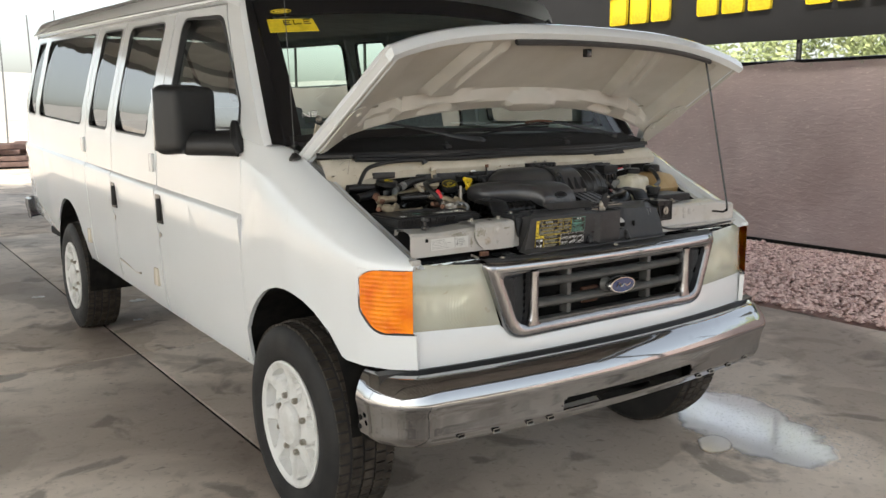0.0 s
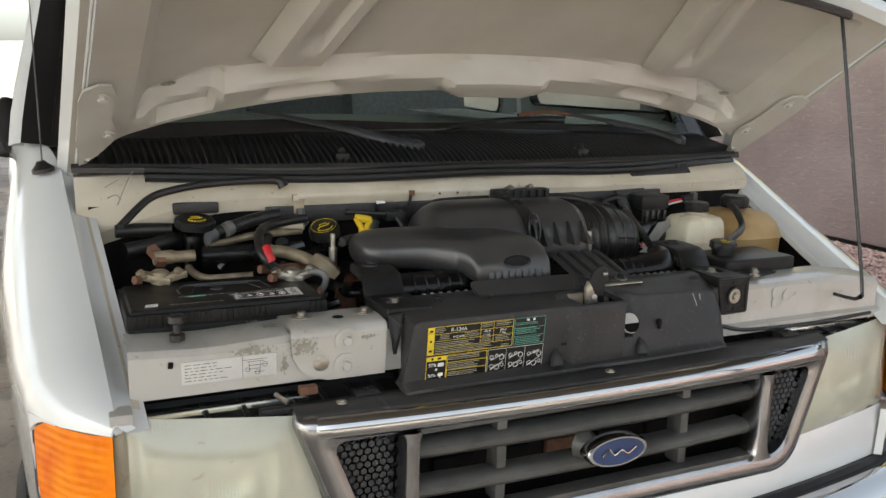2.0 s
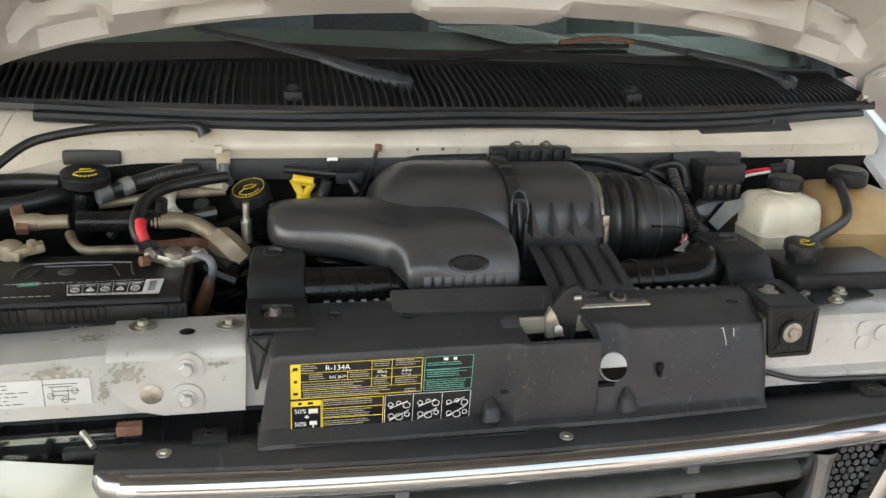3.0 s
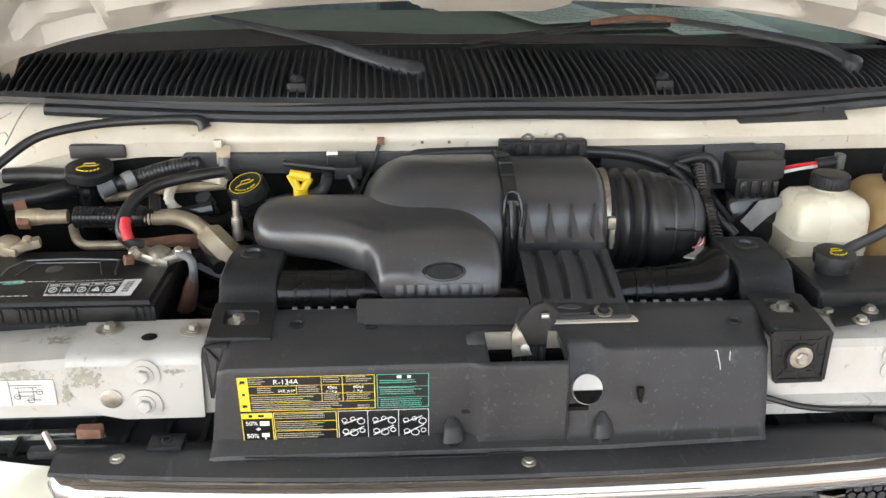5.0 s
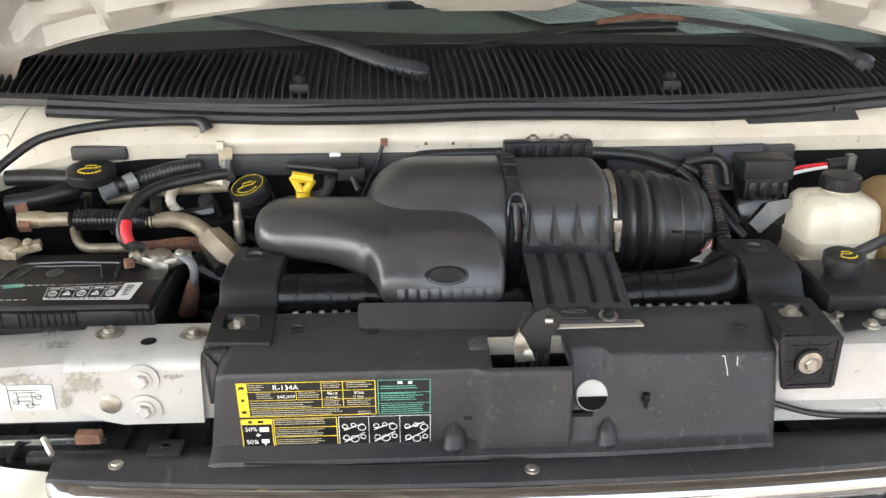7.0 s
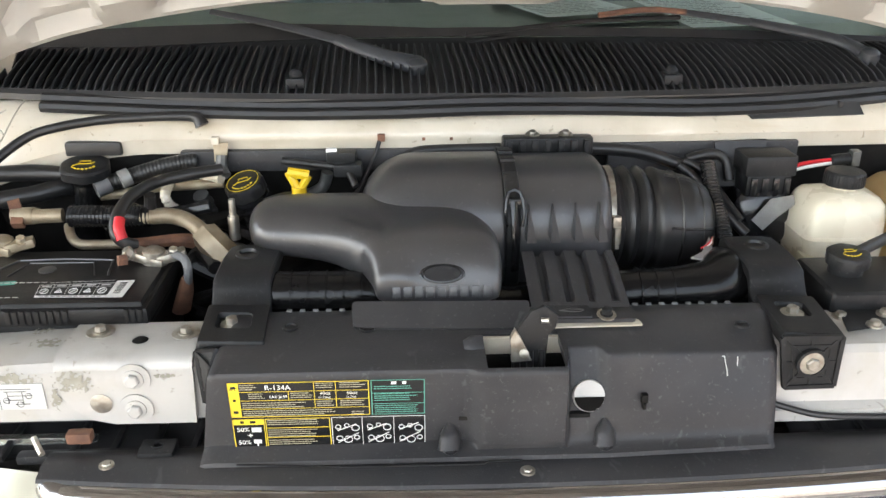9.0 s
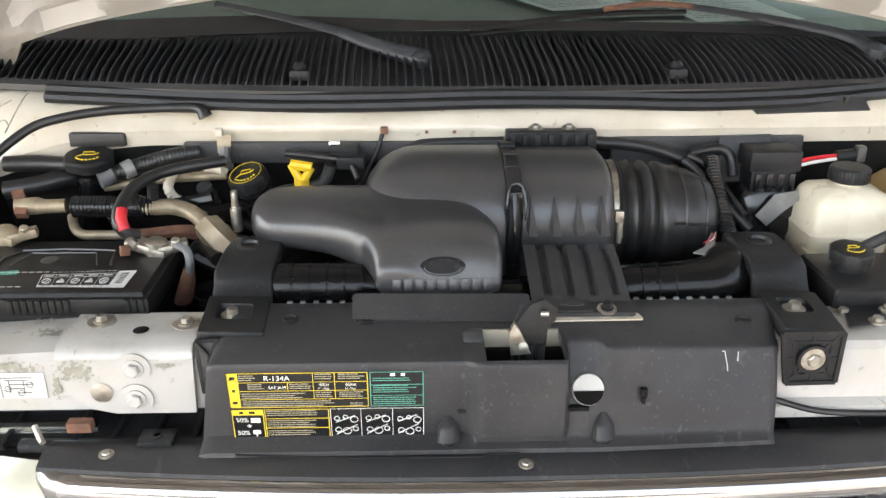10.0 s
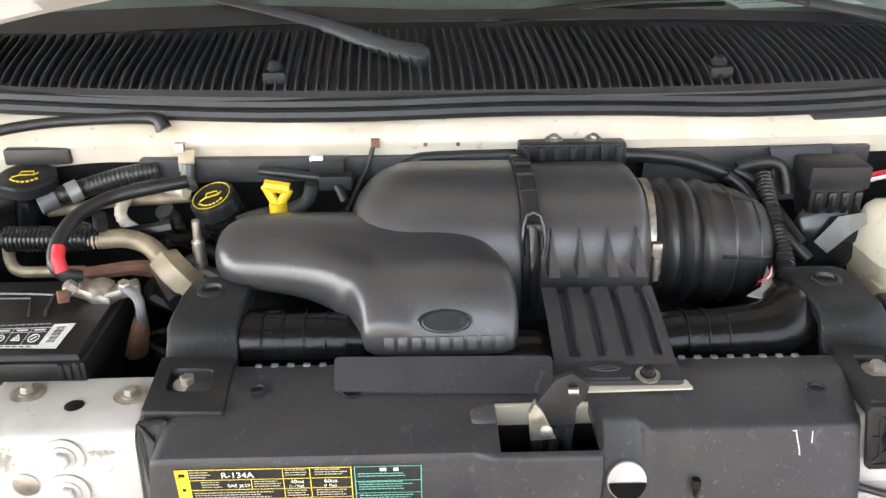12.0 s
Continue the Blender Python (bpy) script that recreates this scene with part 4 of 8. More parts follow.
# grille
b = bm_new()
OUT = rounded([(-0.585, 1.018), (0.585, 1.018), (0.485, 0.748), (-0.485, 0.748)], [0.03, 0.03, 0.06, 0.06], 6)
INN = rounded([(-0.522, 0.972), (0.522, 0.972), (0.452, 0.792), (-0.452, 0.792)], [0.03, 0.03, 0.04, 0.04], 6)
rows = []
for pts, d, mix in ((OUT, 0.04, 0), (OUT, -0.006, 0), (OUT, -0.018, 0.2), (INN, -0.022, 0.35), (INN, -0.012, 0), (INN, 0.03, 0)):
    row = []
    for o, i, p in zip(OUT, INN, pts):
        qx = p[0] + ((i[0] if pts is OUT else o[0]) - p[0]) * mix
        qz = p[1] + ((i[1] if pts is OUT else o[1]) - p[1]) * mix
        row.append((qx, front_y(qx) - 0.012 + d, qz))
    rows.append(row)
grid(b, rows, close_u=True)
grille = part("grille", b, DULLCHROME, van, "chrome grille surround with grey bars", angle=50)
b = bm_new()
rows = []
for k in range(41):
    x = -0.572 + 1.144 * k / 40
    y = front_y(x) - 0.012
    e_ = 1 - 0.75 * max(0.0, (abs(x) - 0.548) / 0.024) ** 2
    rows.append([(x, y + 0.008 + (d - 0.008) * e_, 1.002 + (z - 1.002) * e_) for d, z in ((0.012, 1.0155), (-0.006, 1.016), (-0.015, 1.0125), (-0.021, 1.005), (-0.024, 0.995), (-0.022, 0.985), (-0.016, 0.979))])
grid(b, rows)
part("top_bar", b, CHROME, grille, "bright chrome top bar")
for s in (-1, 1):
    b = bm_new()
    rows = []
    for z, wl, wr in ((0.974, 0.024, 0.024), (0.965, 0.018, 0.018), (0.95, 0.016, 0.016), (0.90, 0.016, 0.016), (0.84, 0.017, 0.017), (0.815, 0.019, 0.020), (0.80, 0.024, 0.026), (0.79, 0.036, 0.038)):
        c_ = 0.388
        rows.append([(s * (c_ - wl), 0.05, z), (s * (c_ - wl), 0.014, z), (s * (c_ - wl * 0.7), 0.004, z), (s * c_, 0.0, z), (s * (c_ + wr * 0.7), 0.004, z), (s * (c_ + wr), 0.014, z), (s * (c_ + wr), 0.05, z)])
    grid(b, rows)
    part("upright", b, DULLCHROME, grille)
    b = bm_new()
    for i in range(9):
        for j in range(14):
            x, z = 0.413 + 0.0135 * i + (0.00675 if j % 2 else 0), 0.797 + 0.0117 * j
            if x < 0.449 + 0.07 * (z - 0.79) / 0.18 and z < 0.962:
                lathe(b, [(0.0080, 0.0), (0.0080, 0.008), (0.0060, 0.008), (0.0060, 0.0), (0.0080, 0.0)], (s * x, 0.043, z), (0, 1, 0), 6, (0, 0, 1))
    slab(b, [(s * 0.40, 0.056, 0.972), (s * 0.522, 0.056, 0.972), (s * 0.452, 0.056, 0.79), (s * 0.40, 0.056, 0.79)], (0, 0.004, 0))
    part("honeycomb", b, WIPER, grille, "grey honeycomb vent")
for z in (0.925, 0.852):
    b = bm_new()
    rows = []
    for k in range(17):
        x = -0.372 + 0.744 * k / 16
        y = front_y(x) - 0.004
        rows.append([(x, y + d, z + h) for d, h in ((0.045, 0.013), (0.016, 0.015), (0.005, 0.011), (0.0, 0.004), (0.001, -0.006), (0.008, -0.014), (0.02, -0.017), (0.045, -0.015))])
    v = grid(b, rows)
    part("grille_bar", b, GREY, grille)
b = bm_new()
box(b, -0.372, 0.372, 0.012, 0.05, 0.79, 0.803, 0.003)
box(b, -0.372, 0.372, 0.012, 0.05, 0.965, 0.976, 0.003)
part("grille_bar", b, GREY, grille)
for x in (-0.205, 0.205):
    b = bm_new()
    box(b, x - 0.010, x + 0.010, 0.034, 0.075, 0.80, 0.968, 0.004)
    part("grille_post", b, GREY, grille)
b = bm_new()
box(b, -0.5, 0.5, 0.13, 0.15, 0.72, 1.0)
part("radiator", b, DARK, van)
for k in range(5):
    b = bm_new()
    box(b, -0.3 + 0.12 * k, -0.22 + 0.12 * k, 0.115, 0.13, 0.80 + 0.02 * (k % 2), 0.86, 0.004)
    part("condenser_pipe", b, RUST if k == 2 else DARK, van)
# emblem: a plain blue oval
b = bm_new()
lathe(b, [(0.0001, 0.0), (1.0, 0.0), (1.0, 0.5), (0.93, 0.75), (0.85, 0.75)], (0, 0, 0), (0, 0, 1), 40)
for v in b.verts:
    v.co = Vector((0.008 + v.co.x * 0.068, 0.004 - v.co.z * 0.032, 0.884 + v.co.y * 0.030))
emblem = part("emblem", b, CHROME, van, "oval emblem with a chrome rim")
b = bm_new()
lathe(b, [(0.0001, 0.76), (0.86, 0.74)], (0, 0, 0), (0, 0, 1), 40)
for v in b.verts:
    v.co = Vector((0.008 + v.co.x * 0.066, 0.0035 - v.co.z * 0.032, 0.884 + v.co.y * 0.029))
part("emblem_field", b, BLUE, emblem, "plain dark blue oval field")
b = bm_new()
tube(b, [(-0.028, -0.0225, 0.880), (-0.016, -0.023, 0.893), (-0.004, -0.023, 0.880), (0.012, -0.023, 0.888), (0.026, -0.023, 0.880), (0.044, -0.0225, 0.890)], 0.0022, 5, n=4)
part("emblem_stroke", b, CHROME, emblem)
b = bm_new()
lathe(b, [(0.03, 0), (0.02, 0.03), (0.012, 0.05)], (-0.035, 0.035, 0.884), (0.3, -1, 0), 16)
part("emblem_mount", b, GREY, grille)


# ---- wheels ----
def wheel(sign, y, tread=True):
    w = new("wheel")
    w.parent = van
    w.location = (sign * 0.885, y, 0.375)
    ax = (sign, 0, 0)
    b = bm_new()
    lathe(b, [(0.215, -0.10), (0.25, -0.115), (0.32, -0.122), (0.355, -0.108), (0.368, -0.09), (0.37, 0.0), (0.368, 0.09), (0.355, 0.106), (0.345, 0.113), (0.32, 0.122), (0.29, 0.124), (0.255, 0.118), (0.235, 0.112), (0.228, 0.105), (0.215, 0.10)], (0, 0, 0), ax, 64)
    bmesh.ops.delete(b, geom=[f for f in b.faces if len(f.verts) > 4], context='FACES_ONLY')
    part("tyre", b, TYRE, w, "worn black tyre", angle=60)
    b = bm_new()
    n = 62
    for k in range(n):
        a = 2 * math.pi * k / n
        for q, (c, wd) in enumerate(((-0.083, 0.036), (-0.038, 0.036), (0.008, 0.036), (0.053, 0.036), (0.094, 0.030))):
            aa = a + (math.pi / n if q % 2 else 0)
            m = Matrix.Rotation(aa, 3, 'X')
            for v in box(b, c - wd / 2, c + wd / 2, -0.0145, 0.0145, 0.360, 0.3765 - (0.008 if q in (0, 4) else 0), 0.0, None):
                v.co = m @ v.co
    part("tread", b, TREADM, w)
    b = bm_new()
    rows = []
    for r, h in ((0.228, 0.100), (0.233, 0.106), (0.234, 0.118), (0.226, 0.121), (0.214, 0.117), (0.206, 0.113), (0.199, 0.110), (0.18, 0.105), (0.16, 0.101), (0.14, 0.099), (0.125, 0.099), (0.115, 0.100), (0.095, 0.104), (0.083, 0.106), (0.080, 0.116), (0.074, 0.124), (0.058, 0.130), (0.03, 0.133), (0.0005, 0.134)):
        row = []
        for k in range(192):
            a = 2 * math.pi * k / 192
            sink = 0.0
            if 0.117 < r < 0.204:
                ph = (a * 8 / (2 * math.pi) + (r - 0.16) * 3.2) % 1
                half = 0.10 + 0.26 * (r - 0.117) / 0.087
                k_ = min(1, max(0, (half - abs(ph - 0.5)) / 0.05))
                sink = 0.034 * k_ * (0.35 + 0.65 * min(1, (r - 0.117) / 0.05))
            row.append((sign * (h - sink), r * math.cos(a), r * math.sin(a)))
        rows.append(row)
    grid(b, rows, close_u=True)
    cover = part("wheel_cover", b, HUBCAP, w, "white wheel cover with triangular vents", angle=18)
    for k in range(8):
        a = 2 * math.pi * (k + 0.5) / 8
        b = bm_new()
        lathe(b, [(0.013, 0.085), (0.013, 0.112), (0.009, 0.118), (0.0001, 0.119)], (0, 0.105 * math.cos(a), 0.105 * math.sin(a)), ax, 6)
        part("lug_nut", b, STEEL, w, "bright lug nut")
    return w


for sign in (-1, 1):
    wheel(sign, 0.66)
    wheel(sign, 4.165)
b = bm_new()
tube(b, [(-0.7, 4.165, 0.375), (0.7, 4.165, 0.375)], 0.06, 10)
tube(b, [(-0.75, 0.66, 0.375), (0.75, 0.66, 0.36)], 0.045, 10)
part("axle", b, DARK, van)
b = bm_new()
box(b, -0.7, 0.7, 1.0, 5.6, 0.42, 0.50)
part("underbody", b, DARK, van)

# ---- door fittings, mirrors ----
for sign in (-1, 1):
    for y, zc in ((2.04, 1.01), (2.875, 0.985)):
        b = bm_new()
        p = side(y, zc, sign)
        vs = box(b, -0.004, 0.012, -0.045, 0.045, -0.075, 0.075, 0.004)
        for v in vs:
            v.co += Vector((p[0], p[1], p[2]))
        h = part("door_handle", b, GLOSSB, van, "black recessed door handle")
        b = bm_new()
        box(b, p[0] - 0.02, p[0] + 0.02, p[1] - 0.025, p[1] - 0.005, p[2] - 0.06, p[2] + 0.05, 0.006)
        part("paddle", b, RUBBER, h)
        b = bm_new()
        lathe(b, [(0.013, 0), (0.013, 0.004), (0.0001, 0.005)], (p[0], p[1] - 0.0, p[2] - 0.13), (sign, 0, 0), 12)
        part("lock", b, STEEL, h)
    for y, zc in ((2.2, 0.64), (3.6, 0.64), (2.16, 1.22), (3.58, 1.22)):
        b = bm_new()
        p = side(y, zc, sign)
        box(b, p[0] - 0.012, p[0] + 0.012, p[1] - 0.03, p[1] + 0.03, p[2] - 0.045, p[2] + 0.045, 0.006)
        part("hinge", b, WHITE if zc > 1 else CREAM, van)
    m = new("side_mirror")
    m.parent = van
    tagged(m, "black textured towing mirror")
    b = bm_new()
    mm = rot(0, 0, -22 * sign)
    box(b, -0.115, 0.115, -0.07, 0.07, -0.135, 0.135, 0.045, seg=4)
    for v in b.verts:
        if v.co.y < -0.02:
            v.co.x *= 0.93
            v.co.z *= 0.95
        v.co = mm @ v.co + Vector((sign * 1.125, 1.245, 1.475))
    part("mirror_shell", b, MIRRORB, m)
    b = bm_new()
    tube(b, [(sign * 0.985, 1.06, 1.385), (sign * 1.06, 1.12, 1.385), (sign * 1.13, 1.20, 1.385)], [0.06, 0.055, 0.055], 14, flat=0.8)
    tube(b, [(sign * 0.975, 1.05, 1.35), (sign * 0.985, 1.06, 1.39), (sign * 0.975, 1.10, 1.46)], [0.05, 0.055, 0.03], 10, flat=0.5)
    part("mirror_arm", b, MIRRORB, m)
    b = bm_new()
    box(b, -0.10, 0.10, 0.066, 0.074, -0.12, 0.12, 0.003)
    for v in b.verts:
        v.co = mm @ v.co + Vector((sign * 1.125, 1.245, 1.475))
    part("mirror_glass", b, CHROME, m)
b = bm_new()
tube(b, [side(2.50, 0.60, -1, -0.004), side(2.62, 0.585, -1, 0.004), side(2.75, 0.60, -1, 0.0), side(2.9, 0.61, -1, -0.003)], 0.005, 6)
part("dent_crease", b, PRIMER, van, "scraped dent in the sill")


# ---- windshield ----
def glass_point(u, v, off=0.0):
    """u across, v from the base to the roof, off outward."""
    w = 0.90 + (0.805 - 0.90) * v
    bow = (1 - u * u)
    y = (0.82 - 0.065 * bow) + v * ((1.30 - 0.10 * bow) - (0.82 - 0.065 * bow))
    z = (1.375 + 0.04 * bow) + v * ((1.955 + 0.05 * bow) - (1.375 + 0.04 * bow))
    y += 0.02 * math.sin(math.pi * v) * -1
    return (u * w, y - off * 0.8, z + off * 0.6)


b = bm_new()
grid(b, [[glass_point(-1 + k / 15, v / 8) for k in range(31)] for v in range(9)])
windshield = part("windshield", b, WINDSHIELD, van, "greenish laminated windshield")
windshield.visible_shadow = False
b = bm_new()
grid(b, [[glass_point(u, lerp_table(u, [-1, -0.45, -0.1, 1], [0.060, 0.050, 0.024, 0.024]) * f, 0.004) for u in (-0.98 + 1.96 * k / 40 for k in range(41))] for f in (0.0, 0.5, 1.0)])
part("glass_border", b, RUBBER, windshield, "black printed border along the glass")
b = bm_new()
rowsL = [[glass_point(s * (1.0 - d), v / 8, 0.003) for d in (0.0, 0.03, 0.055, 0.075)] for s in (-1,) for v in range(9)]
grid(b, rowsL)
grid(b, [[glass_point(1.0 - d, v / 8, 0.003) for d in (0.0, 0.03, 0.055, 0.075)] for v in range(9)])
grid(b, [[glass_point(-1 + k / 15, v, 0.003) for k in range(31)] for v in (0.86, 0.93, 1.0)])
grid(b, [[glass_point(-1 + k / 15, v, 0.003) for k in range(31)] for v in (0.0, 0.006, 0.012)])
part("windshield_band", b, GLOSSB, windshield, "black painted edge band")
for sg in (-1, 1):
    b = bm_new()
    rows = []
    for k in range(13):
        v = k / 12
        yy = 0.83 + (1.33 - 0.83) * v
        zz = 1.385 + (1.962 - 1.385) * v ** 0.98
        pz = side(yy, min(zz, 1.955), sg)
        g = Vector(glass_point(sg * 1.0, v, 0.004))
        p0 = Vector(pz)
        e_ = p0.lerp(g, 0.30) + Vector((0, -0.012, 0.008))
        rows.append([p0, p0.lerp(g, 0.16) + Vector((0, -0.009, 0.006)), e_, p0.lerp(g, 0.8) + Vector((0, -0.010, 0.006)), g])
    grid(b, [r_[:3] for r_ in rows])
    part("pillar_face", b, WHITE, van)
    b = bm_new()
    grid(b, [r_[2:] for r_ in rows])
    part("edge_band", b, GLOSSB, windshield, "black painted edge band")
# yellow tag, painted letters and the inspection sticker
def on_glass(pts, mat, name, parent, label="", off=0.005):
    bb = bm_new()
    vs_ = [bb.verts.new(glass_point(u, v, off)) for u, v in pts]
    bb.faces.new(vs_)
    bmesh.ops.solidify(bb, geom=bb.faces[:], thickness=0.0008)
    return part(name, bb, mat, parent, label, smooth=False)


tag = on_glass([(-0.96, 0.845), (-0.96, 0.745), (-0.72, 0.735), (-0.735, 0.83)], YELLOWPRINT, "paper_tag", windshield, "yellow paper tag with handwriting", 0.006)


def strokes(pts_list, width, mat, parent, name, off):
    bb = bm_new()
    for pts in pts_list:
        tube(bb, [glass_point(u, v, off) for u, v in pts], width, 5, n=1)
    return part(name, bb, mat, parent)


def letter(ch, u, v, du, dv):
    L = {"E": [[(1, 1), (0, 1), (0, 0), (1, 0)], [(0, 0.5), (0.8, 0.5)]], "L": [[(0, 1), (0, 0), (1, 0)]], "N": [[(0, 0), (0, 1), (1, 0), (1, 1)]]}[ch]
    return [[(u + a * du, v + b_ * dv) for a, b_ in s] for s in L]


strokes(sum((letter(c, -0.885 + 0.05 * k, 0.793, 0.035, 0.03) for k, c in enumerate("ELE")), []), 0.0022, GLOSSB, windshield, "tag_writing", 0.008)
strokes(sum((letter(c, -0.905 + 0.04 * k, 0.165, 0.03, 0.03) for k, c in enumerate("NE")), []), 0.0028, WHITEPRINT, windshield, "painted_letters", 0.006)
bm_o = bm_new()
tube(bm_o, [glass_point(-0.88 + 0.05 * math.cos(a), 0.895 + 0.014 * math.sin(a), 0.007) for a in (2 * math.pi * k / 16 for k in range(17))], 0.002, 4, n=1)
tube(bm_o, [glass_point(-0.91, 0.895, 0.007), glass_point(-0.85, 0.895, 0.007)], 0.004, 4, n=1)
part("oval_sticker", bm_o, YELLOWPRINT, windshield, "round sticker outlined in yellow green")
# aerial
b = bm_new()
lathe(b, [(0.022, 0), (0.022, 0.008), (0.012, 0.018), (0.008, 0.024)], (-0.915, 0.71, 1.335), (-0.2, 0, 1), 16)
part("aerial_base", b, RUBBER, van)
b = bm_new()
tube(b, [(-0.917, 0.71, 1.35), (-0.92, 0.735, 1.75), (-0.925, 0.76, 2.15)], [0.0016, 0.0013, 0.0011], 6)
part("aerial", b, GREY, van, "thin steel whip aerial")

# ---- cabin ----
b = bm_new()
rows = [[(0.84 * u, 0.86 - 0.05 * (1 - u * u) + d, z) for u in (k / 10 - 1 for k in range(21))] for d, z in ((0.012, 1.395), (0.03, 1.418), (0.07, 1.424), (0.30, 1.434), (0.42, 1.40), (0.44, 1.2), (0.42, 0.9))]
grid(b, rows)
part("dashboard", b, DASH, van)
def seat(x, y, w, h=0.62, heads=True):
    s = new("seat")
    s.parent = van
    bb = bm_new()
    box(bb, x - w / 2, x + w / 2, y - 0.25, y + 0.25, 0.82, 0.98, 0.05)
    part("cushion", bb, SEAT, s)
    bb = bm_new()
    box(bb, x - w / 2, x + w / 2, -0.07, 0.07, 0, h, 0.05)
    for v in bb.verts:
        v.co = rot(-14, 0, 0) @ (v.co - Vector((x, 0, 0))) + Vector((x, y + 0.26, 0.92))
    part("backrest", bb, SEAT, s)
    for k in range(max(1, int(w / 0.5)) if heads else 0):
        xx = x - w / 2 + w * (k + 0.5) / max(1, int(w / 0.5))
        bb = bm_new()
        box(bb, xx - 0.13, xx + 0.13, y + 0.36, y + 0.46, 0.93 + h, 1.10 + h, 0.04)
        part("headrest", bb, SEAT, s)


seat(-0.45, 1.75, 0.52)
seat(0.45, 1.75, 0.52)
for k in range(4):
    seat(-0.1 if k < 3 else 0, 2.65 + 0.78 * k, 1.3, 0.52, False)
b = bm_new()
lathe(b, [(0.17, -0.012), (0.182, -0.012), (0.182, 0.012), (0.17, 0.012), (0.17, -0.012)], (0.45, 1.30, 1.28), (0, -0.55, 0.85), 32)
part("steering_wheel", b, RUBBER, van)
b = bm_new()
rows = [[(0.80 * u, y, 1.955 + 0.03 * (1 - u * u) + RAKE * (y - 1)) for u in (k / 8 - 1 for k in range(17))] for y in (1.35, 2.5, 4, 5.55)]
grid(b, rows)
part("headliner", b, TRIM, van)
for sign in (-1, 1):
    b = bm_new()
    grid(b, [[(sign * x, y, z + RAKE * (y - 1)) for y in (1.45, 2.5, 3.5, 4.5, 5.55)] for x, z in ((0.775, 1.966), (0.81, 1.956), (0.842, 1.932))])
    part("roof_trim", b, TRIM, van, "pale trim above the windows")
# seat belt on the door pillar
b = bm_new()
tube(b, [(-0.84, 2.05, 1.80), (-0.80, 1.98, 1.62), (-0.74, 1.88, 1.42), (-0.68, 1.80, 1.2)], 0.022, 6, flat=0.12)
part("seat_belt", b, RUBBER, van)
for x, y, z, tilt, r in ((0.183, 0.998, 1.444, 0.5, 22), (0.481, 0.933, 1.434, 2, 9)):
    b = bm_new()
    grid(b, [[(u, v, 0.004 * math.sin(v * 9)) for u in (-0.108, -0.04, 0.04, 0.108)] for v in (-0.14, -0.05, 0.05, 0.14)])
    bmesh.ops.solidify(b, geom=b.faces[:], thickness=0.0008)
    p_ = tagged(part("paper_sheet", b, PAPER), "printed white paper sheet lying on the dashboard", "paper", group="papers on the dashboard")
    p_.matrix_world = pose(x, y, z, tilt, 0, r)
    b = bm_new()
    rr = random.Random(int(x * 1000))
    for k in range(15):
        u = -0.095
        while u < 0.09 - 0.06 * rr.random():
            w_ = 0.006 + 0.02 * rr.random()
            v = 0.125 - 0.0165 * k
            vs = [b.verts.new((q, v + e, 0.004 * math.sin(v * 9) + 0.0008)) for q, e in ((u, 0), (u + w_, 0), (u + w_, 0.005), (u, 0.005))]
            b.faces.new(vs)
            u += w_ + 0.004
    part("print_bars", b, CONDUIT, p_, "rows of small grey print", smooth=False)


# ---- hood ----
HF, HN, H0 = Vector((0, -0.848, 0.529)), Vector((0, 0.529, 0.848)), Vector((0, 0.74, 1.35))


def hood_point(u, s, h=0.0):
    w = 0.888 + (0.855 - 0.888) * s / 0.7
    crown = 0.075 * (1 - abs(u) ** 4)
    return H0 + Vector((u * w, 0, 0)) + HF * s + HN * (crown + h)


def s_rear(u):
    return lerp_table(abs(u), [0.0, 0.15, 0.3, 0.42, 0.535, 0.65, 0.76, 0.865, 0.91, 0.95, 0.98, 1.0], [0.27, 0.267, 0.257, 0.242, 0.221, 0.199, 0.177, 0.150, 0.128, 0.090, 0.045, 0.0])


def s_front(u):
    return 0.69 + 0.06 * (1 - u * u)


b = bm_new()
rows = []
NU = 33
US = [-1 + 2 * k / (NU - 1) for k in range(NU)]
def lip(u, t, h):
    return hood_point(u, s_rear(u) + (s_front(u) - s_rear(u)) * t, h)


outer = [[lip(u, t, 0) for u in US] for t in (0, 0.05, 0.2, 0.4, 0.6, 0.8, 0.93)]
outer.append([hood_point(u, s_front(u) - 0.012, -0.006) for u in US])
outer.append([hood_point(u, s_front(u), -0.022) for u in US])
outer.append([hood_point(u, s_front(u) - 0.002, -0.052) for u in US])
outer.append([hood_point(u, s_front(u) - 0.03, -0.056) for u in US])
grid(b, outer)
for s in (0, -1):
    u = US[s]
    sg = 1 if u > 0 else -1
    grid(b, [[lip(u, t, 0 if t < 0.95 else -0.012) for t in (0, 0.05, 0.2, 0.4, 0.6, 0.8, 0.93, 0.99)], [lip(u, t, -0.019) + Vector((sg * 0.003, 0, 0)) for t in (0, 0.05, 0.2, 0.4, 0.6, 0.8, 0.93, 0.99)], [lip(u, t, -0.034) - Vector((sg * 0.018, 0, 0)) for t in (0, 0.05, 0.2, 0.4, 0.6, 0.8, 0.93, 0.99)], [lip(u, t, -0.044) - Vector((sg * 0.03, 0, 0)) for t in (0, 0.05, 0.2, 0.4, 0.6, 0.8, 0.93, 0.99)]])
for k_ in (0, -1):
    cap(b, [b.verts.new(outer[i][k_]) for i in (6, 7, 8, 9, 10)])
hood = part("hood", b, WHITE, van, "white hood standing open on its rod", angle=50)
